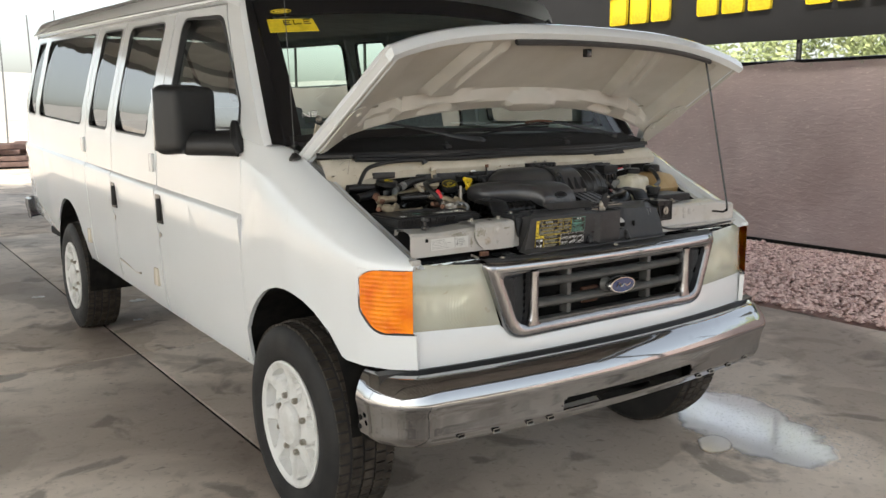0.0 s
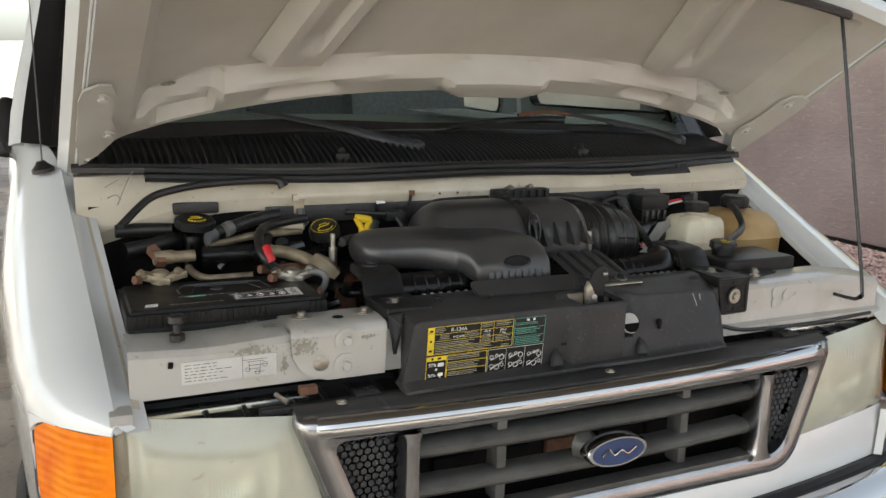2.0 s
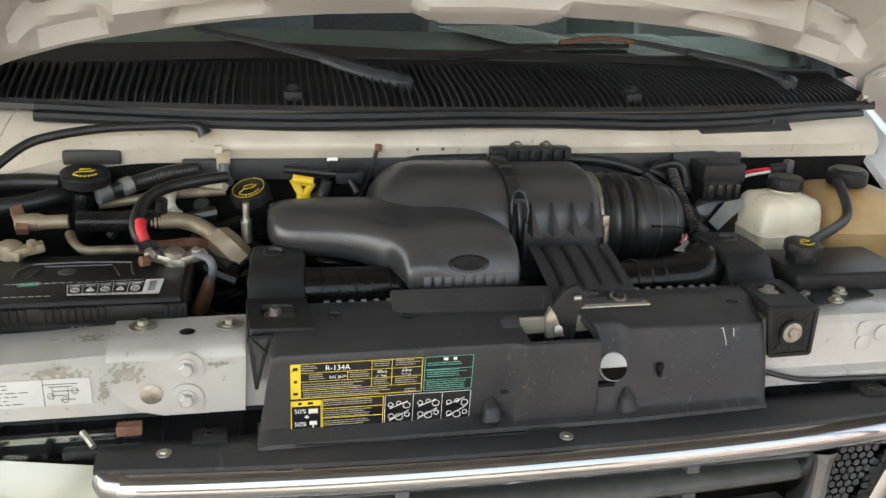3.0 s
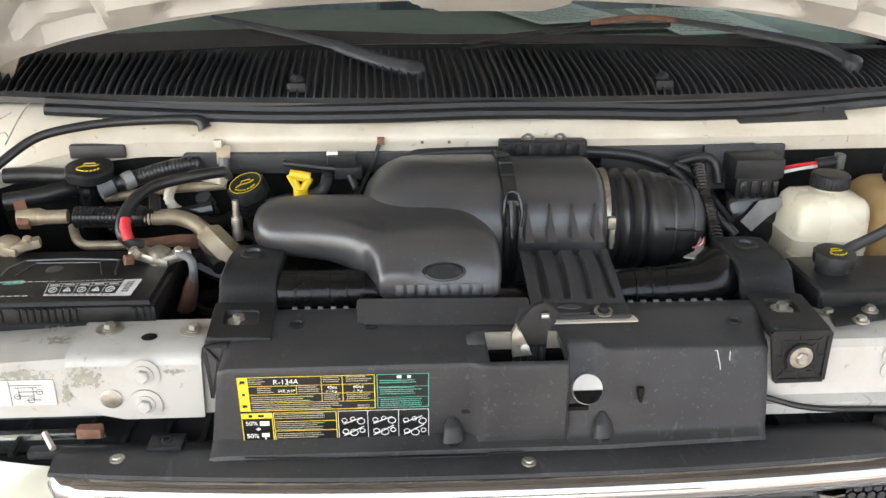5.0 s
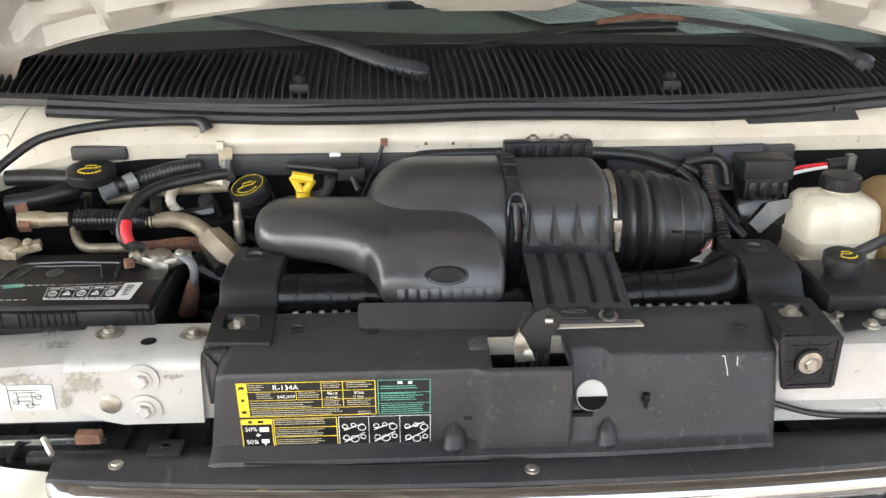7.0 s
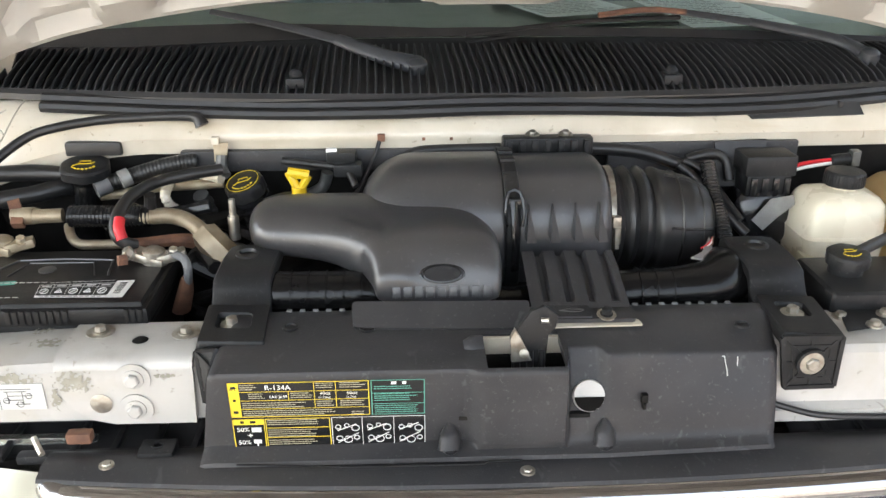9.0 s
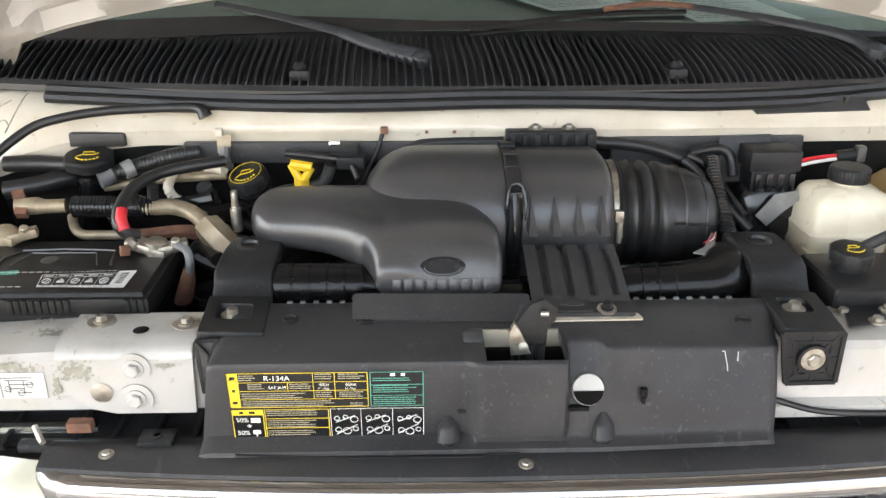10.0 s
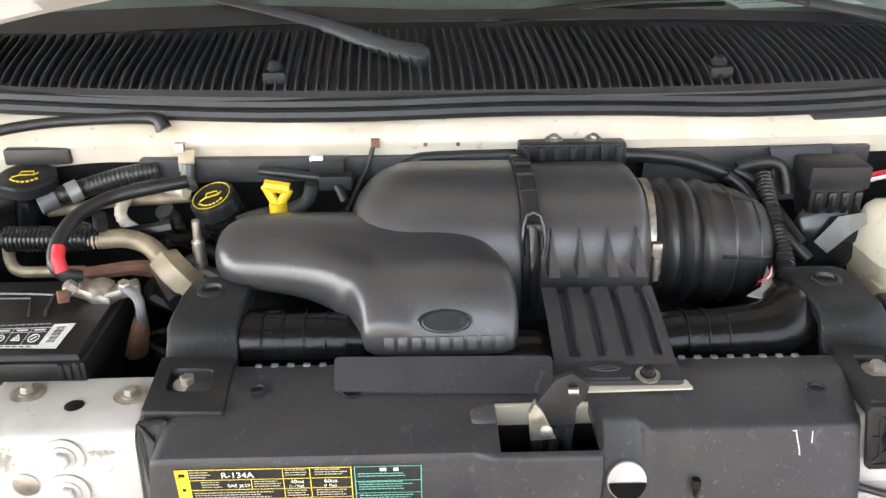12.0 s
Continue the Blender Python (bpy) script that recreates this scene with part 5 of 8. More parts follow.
for sg in (-1, 1):
    for h_, d_, r_ in ((-0.033, 0.020, 0.0045), (-0.040, 0.034, 0.0032)):
        b = bm_new()
        tube(b, [lip(sg, t, h_) - Vector((sg * d_, 0, 0)) for t in (0.02, 0.2, 0.4, 0.6, 0.8, 0.95)], r_, 6, n=3)
        part("rolled_hem", b, WHITE, hood)
# inner panel: perimeter frame high, field deep
b = bm_new()
rows = []
TN = 45
UU = [-0.985 + 1.97 * k / 130 for k in range(131)]
for j in range(TN):
    t = j / (TN - 1)
    row = []
    for u in UU:
        s = s_rear(u) + 0.006 + (s_front(u) - 0.034 - s_rear(u)) * t
        dr = s - 0.22 * (1 - abs(u) ** 3.5)
        ds = (1 - t) * (s_front(u) - s_rear(u))
        x = abs(u)
        def step(a, lo, hi):
            k_ = min(1, max(0, (a - lo) / (hi - lo)))
            return k_ * k_ * (3 - 2 * k_)
        deep = step(dr, 0.10, 0.135) * step(1 - x, 0.135, 0.170) * step(ds, 0.02, 0.05)
        h = -0.050 + 0.040 * deep
        # pockets in the rear beam and the domed swell in its middle
        for c, wd, far in ((0.49, 0.115, 0.085), (0.75, 0.045, 0.135)):
            h += 0.022 * step(wd - abs(x - c) - 0.35 * dr * (1 if c < 0.5 else -1), 0.0, 0.022) * step(s - s_rear(u), 0.020, 0.036) * (1 - step(dr, far - 0.015, far + 0.015))
        h -= 0.018 * step(1 - (x / 0.16) ** 2 - ((dr - 0.085) / 0.05) ** 2, 0, 0.3)
        row.append(hood_point(u, s, h))
    rows.append(row)
grid(b, rows)
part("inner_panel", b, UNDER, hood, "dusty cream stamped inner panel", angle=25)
for sg in (-1, 1):
    # slanting stiffener: a hat section with a sunk middle
    b = bm_new()
    rows = []
    for k in range(15):
        f = k / 14
        s = 0.335 + 0.33 * f
        xc = 0.465 - 0.075 * f
        rise = min(1, max(0.02, (f + 0.01) / 0.07)) * min(1, (1.02 - f) / 0.06 + 0.2)
        sink = 0.017 if 0.22 < f < 0.97 else 0.0
        row = []
        for dx, h in ((-0.078, 0.0), (-0.062, 0.7), (-0.050, 1.0), (-0.028, 1.0), (-0.018, 1.0), (0.018, 1.0), (0.028, 1.0), (0.050, 1.0), (0.062, 0.7), (0.078, 0.0)):
            hh = -0.012 - 0.036 * h * rise + (sink if abs(dx) < 0.02 else 0)
            row.append(hood_point(sg * (xc + dx) / (0.888 - 0.033 * s / 0.7), s, hh))
        rows.append(row)
    grid(b, rows)
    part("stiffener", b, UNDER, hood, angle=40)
b = bm_new()
tube(b, [hood_point(u, s_front(u) - 0.035, -0.064) for u in (-0.42, -0.2, 0, 0.2, 0.4, 0.6, 0.78)], 0.013, 8, flat=0.7)
part("weatherstrip", b, RUBBER, hood, "black rubber strip along the lip")
for sg in (-1, 1):
    b = bm_new()
    lathe(b, [(0.0001, 0), (1, 0)], (0, 0, 0), (0, 0, 1), 20)
    for v in b.verts:
        v.co = hood_point(sg * (0.785 + v.co.x * 0.017), 0.268 + v.co.y * 0.008, -0.0135)
    part("drain_hole", b, PRIMER, hood, "oval hole in the stamped panel")
b = bm_new()
box(b, -0.012, 0.012, -0.012, 0.012, -0.03, 0.0, 0.003)
for v in b.verts:
    v.co += hood_point(0.02, 0.66, -0.045)
part("striker", b, GLOSSB, hood)
for s in (-1, 1):
    b = bm_new()
    slab(b, [hood_point(s * a, c, -0.054) for a, c in ((0.962, 0.085), (0.974, 0.20), (0.976, 0.345), (0.968, 0.375), (0.940, 0.383), (0.915, 0.372), (0.903, 0.340), (0.905, 0.25), (0.890, 0.195), (0.893, 0.160), (0.925, 0.110))], -HN * 0.006, 0.002)
    tube(b, [hood_point(s * 0.94, 0.11, -0.057), Vector((s * 0.865, 0.73, 1.325)), Vector((s * 0.86, 0.70, 1.29))], 0.014, 6, flat=0.4)
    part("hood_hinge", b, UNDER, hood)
    for uv, sv in ((0.908, 0.195), (0.930, 0.340)):
        b = bm_new()
        hexbolt(b, hood_point(s * uv, sv, -0.0600), -HN, 0.008)
        part("hinge_bolt", b, UNDER, hood)
b = bm_new()
tube(b, [(0.672, 0.046, 1.098), (0.678, 0.05, 1.13), (0.674, 0.11, 1.40), (0.669, 0.175, 1.695), (0.672, 0.19, 1.715)], 0.0037, 8, n=3)
part("prop_rod", b, GLOSSB, van, "thin black hood prop rod")


# ---- engine bay shell ----
def cowl_point(u, t, h=0.0):
    """u across, t from the front lip to the glass."""
    x = 0.865 * u
    y0 = 0.578 + 0.075 * abs(u) ** 2.2
    y1 = 0.775 + 0.055 * u * u
    y = y0 + (y1 - y0) * t
    z = 1.352 + 0.004 * u * u + (1.412 - 0.02 * u * u - 1.352) * (t ** 0.8)
    return (x, y, z + h)


b = bm_new()
grid(b, [[cowl_point(-1 + k / 40, j / 8, -0.0085 if 0 < j < 7 else -0.001) for k in range(81)] for j in range(9)])
cowl = part("cowl_grille", b, COWL, van, "black ribbed plastic cowl grille", angle=30)
NR = 118
for k in range(NR):
    u0 = -0.985 + 1.97 * k / (NR - 1)
    b = bm_new()
    rows = []
    for j in range(10):
        t = 0.005 + 0.855 * j / 9
        lean = t * t * (3 - 2 * t)
        u = u0 + lean * lerp_table(u0, [-1, -0.8, -0.6, -0.3, 0.0, 0.3, 1], [-0.008, -0.006, 0.012, 0.0, -0.017, -0.021, -0.021])
        h = 0.0055 * min(1.0, (j + 0.4) / 1.2) * min(1.0, (9.3 - j) / 1.6)
        wd = 0.0016 / 0.865
        rows.append([cowl_point(max(-1, min(1, u + d)), t, e) for d, e in ((-wd * 1.5, -0.0088), (-wd, h - 0.0012), (-wd * 0.4, h), (wd * 0.4, h), (wd, h - 0.0012), (wd * 1.5, -0.0088))])
    vs = grid(b, rows)
    cap(b, vs[0])
    cap(b, vs[-1])
    part("cowl_rib", b, COWL, cowl, angle=60)
b = bm_new()
rows = [[Vector(cowl_point(-1 + k / 20, 0, 0)) + Vector((0, d, h)) for k in range(41)] for d, h in ((0.004, 0.0), (-0.006, 0.002), (-0.012, -0.006), (-0.012, -0.016), (0.01, -0.02))]
grid(b, rows)
part("cowl_lip", b, COWL, cowl)
b = bm_new()
for dz, dy, r in ((-0.015, -0.010, 0.0100), (-0.026, -0.024, 0.0095)):
    tube(b, [Vector(cowl_point(u, 0)) + Vector((0, dy + 0.006 * math.sin(u * 9), dz + 0.004 * math.cos(u * 7))) for u in (-0.845, -0.6, -0.4, -0.2, 0, 0.2, 0.4, 0.6, 0.8, 0.95)], r, 8, n=5)
part("hood_seal", b, RUBBER, van, "black rubber hood seal")
for x in (-0.315, 0.316):
    b = bm_new()
    box(b, x - 0.016, x + 0.016, 0.602, 0.640, 1.357, 1.374, 0.004)
    lathe(b, [(0.011, 0), (0.011, 0.008), (0.006, 0.014), (0.0001, 0.015)], (x, 0.622, 1.372), (0, -0.2, 1), 12)
    part("cowl_clip", b, BLACK, cowl)
# wipers
for x0, pts in ((-1, [(-0.1180, 0.6650, 1.3750), (-0.1700, 0.6900, 1.3880), (-0.2536, 0.7360, 1.4160), (-0.3576, 0.7670, 1.4364), (-0.4846, 0.7993, 1.4574)]), (1, [(0.6880, 0.7000, 1.3800), (0.6515, 0.7592, 1.4017), (0.4997, 0.7740, 1.4354), (0.3809, 0.7811, 1.4519), (0.3049, 0.7806, 1.4566), (0.2172, 0.7686, 1.4484)])):
    wp = new("wiper")
    wp.parent = van
    b = bm_new()
    p0_, p1_ = Vector(pts[0]), Vector(pts[1])
    d_ = (p0_ - p1_).normalized()
    up_ = Vector((0, -0.002, 0.009))
    thick_ = 0.84 if x0 < 0 else 0.66
    tube(b, [p0_ + up_ + d_ * 0.019, p0_ + up_ + d_ * 0.016, p0_ + up_ + d_ * 0.009, p0_ + up_, p1_ + up_ * 0.6, Vector(pts[2])], [0.006 * thick_, 0.015 * thick_, 0.021 * thick_, 0.0225 * thick_, 0.0185 * thick_, 0.0138 * thick_], 14, flat=0.62)
    lathe(b, [(0.017, -0.02), (0.0185, 0.004), (0.0165, 0.017), (0.010, 0.0215), (0.0001, 0.0225)], p0_ + d_ * 0.006, (0, -0.3, 1), 20)
    part("wiper_head", b, WIPER, wp)
    b = bm_new()
    tube(b, pts[2:], [0.0122 * thick_, 0.0095 * thick_, 0.007 * thick_], 10, flat=0.5)
    part("wiper_arm", b, WIPER, wp)
    if x0 > 0:
        b = bm_new()
        tube(b, [Vector(p) + Vector((0, -0.003, 0.002)) for p in pts[3:]], 0.0062, 6, flat=0.5)
        part("worn_sleeve", b, RUST, wp, "worn brown arm end")
b = bm_new()
BL = [(-0.0244, 0.7505, 1.4190), (0.1003, 0.7614, 1.4318), (0.2295, 0.7740, 1.4414), (0.3726, 0.7860, 1.4430)]
tube(b, BL, 0.0045, 6)
tube(b, [Vector(p) + Vector((0, 0.006, -0.012)) for p in BL], 0.004, 6)
part("wiper_blade", b, RUBBER, wp)

# cream firewall ledge
b = bm_new()
rows = []
for k in range(61):
    x = -0.862 + 1.69 * k / 60
    u = x / 0.865
    yl = 0.546 + 0.02 * u * u
    bump_ = 0.008 * math.exp(-((x - 0.31) / 0.03) ** 2) + 0.006 * (1 if -0.45 < x < 0.02 else 0)
    dip = 0.05 * max(0, (-x - 0.55) / 0.25) ** 1.6
    rows.append([(x, yl + 0.004, 1.262 - dip), (x, yl, 1.283 - dip), (x, yl - 0.002, 1.288 - dip), (x, yl + 0.006 - bump_, 1.296 - dip * 0.8), (x, yl + 0.016 - bump_, 1.312 - dip * 0.5),
                 (x, yl + 0.03, 1.322 - dip * 0.3), (x, yl + 0.06, 1.333), (x, yl + 0.10, 1.335)])
grid(b, rows)
ledge = part("firewall_ledge", b, CREAM, van, "cream painted firewall ledge", angle=40)
for SE in ([(-0.7540, 0.6000, 1.3430), (-0.7670, 0.5850, 1.3240), (-0.7880, 0.5600, 1.2830)], [(-0.8050, 0.5650, 1.2970), (-0.7890, 0.5680, 1.3020), (-0.7810, 0.5620, 1.2930)], [(-0.8080, 0.5800, 1.3160), (-0.7810, 0.5880, 1.3300)]):
    b = bm_new()
    tube(b, [Vector(p) + Vector((0, -0.004, 0.002)) for p in SE], 0.0012, 4)
    part("panel_seam", b, PRIMER, ledge)
b = bm_new()
slab(b, [(-0.8320, 0.7050, 1.4610), (-0.8130, 0.7050, 1.4540), (-0.7950, 0.7050, 1.4160), (-0.8150, 0.7050, 1.3780), (-0.8250, 0.7000, 1.3490), (-0.7990, 0.6950, 1.3260), (-0.8060, 0.6950, 1.3100), (-0.8340, 0.6950, 1.3100), (-0.8400, 0.7000, 1.3600), (-0.8480, 0.7050, 1.3810)], (0, 0.006, 0), 0.002)
hb = part("hinge_bracket", b, CREAM, van, "cream stamped hinge bracket with bolts")
for p in ((-0.8070, 0.7020, 1.4200), (-0.8220, 0.7020, 1.4770)):
    b = bm_new()
    hexbolt(b, p, (0.1, -1, 0.2), 0.008, 0.008, 0.014)
    part("bracket_bolt", b, STEEL, hb)
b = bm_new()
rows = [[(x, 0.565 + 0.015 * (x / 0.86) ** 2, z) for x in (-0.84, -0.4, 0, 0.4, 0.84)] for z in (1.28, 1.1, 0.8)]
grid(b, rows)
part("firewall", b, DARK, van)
b = bm_new()
box(b, -0.50, 0.05, 0.540, 0.560, 1.235, 1.270, 0.004)
box(b, 0.20, 0.52, 0.545, 0.560, 1.225, 1.275, 0.004)
part("wiring_channel", b, COVER, van)
for x, y, z, m in ((-0.174, 0.547, 1.288, RUST), (-0.105, 0.547, 1.285, RUST), (-0.06, 0.547, 1.285, RUST), (-0.44, 0.54, 1.288, CREAM)):
    b = bm_new()
    e_ = 1.0 if x in (-0.174, -0.44) else 0.45
    box(b, x - 0.006 * e_, x + 0.006 * e_, y - 0.008 * e_, y + 0.004, z - 0.005 * e_, z + 0.007 * e_, 0.0008)
    part("rusty_clip", b, m, ledge)
b = bm_new()
LV = [(0.4240, 0.5750, 1.3230), (0.6250, 0.5850, 1.3280), (0.6340, 0.5750, 1.3080), (0.4420, 0.5650, 1.3060)]
slab(b, LV, (0, -0.006, 0.004))
for k in range(4):
    p = Vector(LV[0]).lerp(Vector(LV[1]), (k + 0.7) / 4.4)
    box(b, p.x - 0.0035, p.x + 0.0035, p.y - 0.012, p.y + 0.004, p.z - 0.004, p.z + 0.006, 0.001)
part("vent_flap", b, RUBBER, ledge)

# inner fenders, their lower walls painted dark for shade, and the bay's bottom
for s in (-1, 1):
    b = bm_new()
    ys = (0.10, 0.2, 0.35, 0.5, 0.62, 0.735)
    def ftop(y):
        return lerp_table(y, [0.06, 0.09, 0.2, 0.4, 0.6, 0.735], [1.035, 1.055, 1.105, 1.195, 1.29, 1.352])
    def fin(y):
        return lerp_table(y, [0.06, 0.09, 0.2, 0.735], [0.835, 0.838, 0.845, 0.885])
    rows = [[(s * (fin(y) - 0.028), y, ftop(y) - 0.016) for y in ys], [(s * (fin(y) - (0.040 if s < 0 else 0.055)), y, ftop(y) - 0.020) for y in ys], [(s * (fin(y) - (0.043 if s < 0 else 0.060)), y, ftop(y) - 0.034) for y in ys]]
    grid(b, rows)
    part("inner_fender", b, CREAM if s < 0 else WHITE, van, "dusty cream inner fender")
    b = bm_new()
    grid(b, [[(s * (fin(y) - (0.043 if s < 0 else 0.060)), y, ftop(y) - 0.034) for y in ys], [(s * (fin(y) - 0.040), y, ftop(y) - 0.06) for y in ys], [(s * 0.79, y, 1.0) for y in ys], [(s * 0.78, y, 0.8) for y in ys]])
    part("splash_panel", b, DARK, van, "inner fender wall painted dark for deep shade")
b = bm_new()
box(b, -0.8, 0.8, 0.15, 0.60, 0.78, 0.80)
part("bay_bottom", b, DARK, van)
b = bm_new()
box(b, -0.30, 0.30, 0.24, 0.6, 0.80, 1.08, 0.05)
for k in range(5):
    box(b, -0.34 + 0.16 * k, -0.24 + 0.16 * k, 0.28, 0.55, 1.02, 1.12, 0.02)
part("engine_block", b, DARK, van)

# ---- core support ----
b = bm_new()
rows = []
for k in range(27):
    x = -0.812 + 0.452 * k / 26
    z0 = 1.128 + 0.006 * math.sin((max(x, -0.70) + 0.6) * 9) + 0.05 * max(0, -x - 0.70)
    rows.append([(x, 0.215, z0 - 0.02), (x, 0.21, z0), (x, 0.165, z0 + 0.002), (x, 0.128, z0 - 0.006), (x, 0.120, z0 - 0.016), (x, 0.120, 1.062), (x, 0.119, 1.052), (x, 0.1185, 1.045), (x, 0.125, 1.043)])
grid(b, rows)
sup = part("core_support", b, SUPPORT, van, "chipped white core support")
b = bm_new()
rows = []
for k in range(27):
    x = 0.33 + 0.482 * k / 26
    z0 = 1.132 - 0.02 * max(0, (x - 0.70) / 0.16)
    rows.append([(x, 0.215, z0 - 0.02), (x, 0.21, z0), (x, 0.165, z0 + 0.002), (x, 0.122, z0 - 0.003), (x, 0.115, z0 - 0.012), (x, 0.115, 1.062), (x, 0.112, 1.052), (x, 0.100, 1.046), (x, 0.10, 1.03)])
grid(b, rows)
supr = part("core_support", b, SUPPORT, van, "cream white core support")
# bolted plate on the support
b = bm_new()
EDGE = [(-0.40, 1.045), (-0.50, 1.045), (-0.528, 1.052), (-0.549, 1.068), (-0.560, 1.09), (-0.563, 1.122)]
rows = [[(x, 0.106, z) for x, z in EDGE], [(x + (-0.0), 0.110, z) for x, z in EDGE]]
pl = [(x, 0.108, z) for x, z in EDGE] + [(-0.397, 0.108, 1.122)]
slab(b, pl, (0, 0.006, 0))
grid(b, [[(x, y, z) for x in (-0.563, -0.51, -0.45, -0.397)] for y, z in ((0.108, 1.122), (0.110, 1.131), (0.118, 1.137), (0.15, 1.1385), (0.205, 1.1365), (0.206, 1.132), (0.15, 1.133), (0.114, 1.128))])
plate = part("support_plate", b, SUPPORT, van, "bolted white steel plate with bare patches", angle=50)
for p in ((-0.469, 0.1065, 1.111), (-0.471, 0.1065, 1.068)):
    b = bm_new()
    lathe(b, [(0.0001, 0), (0.021, 0), (0.021, 0.0015), (0.0001, 0.002)], p, (0, -1, 0), 24)
    hexbolt(b, (p[0], p[1] - 0.001, p[2]), (0, -1, 0), 0.009, 0.008, 0.013)
    part("plate_bolt", b, SUPPORT, plate)
for p in ((-0.5270, 0.1780, 1.1380), (-0.4170, 0.1700, 1.1380)):
    b = bm_new()
    lathe(b, [(0.0001, 0), (0.018, 0), (0.018, 0.0012), (0.0001, 0.0015)], p, (0, 0, 1), 20)
    hexbolt(b, p, (0, 0, 1), 0.0075, 0.008, 0.010)
    part("plate_bolt", b, STEEL, plate)
for c, ax, r in (((-0.513, 0.1065, 1.076), (0, -1, 0), 0.012), ((-0.4700, 0.1530, 1.1390), (0, 0, 1), 0.009)):
    b = bm_new()
    lathe(b, [(0.0001, 0.0006), (r, 0.0006), (r * 1.12, 0.0)], c, ax, 20)
    part("plate_hole", b, STEEL if r > 0.01 else DARK, plate)
# bare patches where the paint has gone
def chip(c, w, h, facing, parent):
    """A thin scab of bare primer, w by h, lying on a painted face."""
    bb = bm_new()
    dz = (0, -0.0012, 0) if facing == "front" else (0, 0, 0.0014)
    rows_ = [[(c[0] + w * i / 4 + dz[0], c[1] + dz[1] + (0 if facing == "front" else h * j / 4), c[2] + dz[2] + (h * j / 4 if facing == "front" else 0)) for i in range(-4, 5)] for j in range(-4, 5)]
    grid(bb, rows_)
    return part("bare_patch", bb, CHIP_FRONT if facing == "front" else CHIP_TOP, parent, smooth=False)


chip((-0.540, 0.1078, 1.108), 0.026, 0.017, "front", plate)
chip((-0.588, 0.160, 1.1318), 0.022, 0.015, "top", sup)
chip((-0.605, 0.193, 1.1318), 0.018, 0.008, "top", sup)
chip((-0.622, 0.1195, 1.106), 0.040, 0.010, "front", sup)
chip((-0.572, 0.1195, 1.078), 0.008, 0.020, "front", sup)
chip((-0.430, 0.1078, 1.114), 0.016, 0.004, "front", plate)
# emission label on the support
b = bm_new()
box(b, -0.735, -0.585, 0.1178, 0.1195, 1.063, 1.100, 0.0005)
lab = part("paper_label", b, LABELPAPER, van, "white printed paper label")
b = bm_new()
rr = random.Random(5)
for k in range(6):
    z = 1.0945 - 0.0052 * k
    x = -0.730
    while x < -0.660 - 0.02 * rr.random():
        w = 0.004 + 0.008 * rr.random()
        box(b, x, min(x + w, -0.643), 0.1174, 0.1177, z - 0.0005, z + 0.0005)
        x += w + 0.003
for x in (-0.630, -0.612):
    box(b, x, x + 0.0006, 0.1172, 0.1177, 1.072, 1.089)
box(b, -0.640, -0.60, 0.1172, 0.1177, 1.0925, 1.0932)
for z, x0_, x1_ in ((1.089, -0.634, -0.606), (1.083, -0.630, -0.600), (1.077, -0.634, -0.612), (1.071, -0.622, -0.604)):
    box(b, x0_, x1_, 0.1172, 0.1177, z, z + 0.0007)
for x, z in ((-0.604, 1.083), (-0.616, 1.071), (-0.632, 1.077)):
    tube(b, [(x + 0.004 * math.cos(a), 0.1174, z + 0.004 * math.sin(a)) for a in (2 * math.pi * k / 10 for k in range(11))], 0.0004, 4, n=1)
box(b, -0.6405, -0.6398, 0.1172, 0.1177, 1.064, 1.099)
part("print_block", b, GREY, lab)
# grille opening panel: the black shelf behind the chrome
b = bm_new()
rows = []
for k in range(41):
    x = -0.575 + 1.15 * k / 40
    rows.append([(x, 0.10, 1.012), (x, 0.092, 1.018), (x, front_y(x) + 0.03, 1.024), (x, front_y(x) + 0.002, 1.025), (x, front_y(x) - 0.016, 1.020), (x, front_y(x) - 0.019, 1.016)])
grid(b, rows)
shelf = part("grille_shelf", b, COVER, van, "black plastic shelf behind the grille")
for sg in (-1, 1):
    b = bm_new()
    grid(b, [[(sg * x, y, z) for x in (0.36, 0.48, 0.60, 0.72, 0.80)] for y, z in ((0.170, 1.020), (0.165, 1.012), (0.112, 1.010), (0.106, 1.006), (0.104, 0.96))])
    panel = part("front_panel", b, BLACK, van, "black plastic panel under the core support")
    for x in (0.405, 0.455, 0.505, 0.555, 0.64, 0.70):
        b = bm_new()
        box(b, sg * x - 0.004, sg * x + 0.004, 0.085, 0.160, 1.008, 1.017, 0.002)
        part("panel_rib", b, BLACK, panel)
    b = bm_new()
    box(b, *sorted((sg * 0.38, sg * 0.62)), 0.084, 0.100, 1.004, 1.016, 0.003)
    part("panel_rail", b, COVER, panel)
    for x in (0.595, 0.665):
        b = bm_new()
        lathe(b, [(0.0001, 0.0), (0.009, 0.0), (0.010, -0.002)], (sg * x, 0.128, 1.0125), (0, 0, 1), 14)
        part("panel_hole", b, DARK, panel)
for x0, x1 in ((-0.80, -0.42), (0.42, 0.80)):
    b = bm_new()
    rows = []
    for k in range(13):
        x = x0 + (x1 - x0) * k / 12
        rows.append([(x, 0.105, 1.002), (x, 0.095, 1.004), (x, 0.085, 0.998 - 0.004 * (k % 2)), (x, 0.082, 0.97)])
    grid(b, rows)
    part("lamp_bracket", b, DARK, van)
for x, y in ((-0.496, 0.05), (0.005, 0.018)):
    b = bm_new()
    hexbolt(b, (x, y, 1.0255), (0, 0, 1), 0.006, 0.003, 0.009)
    part("shelf_bolt", b, STEEL, shelf)
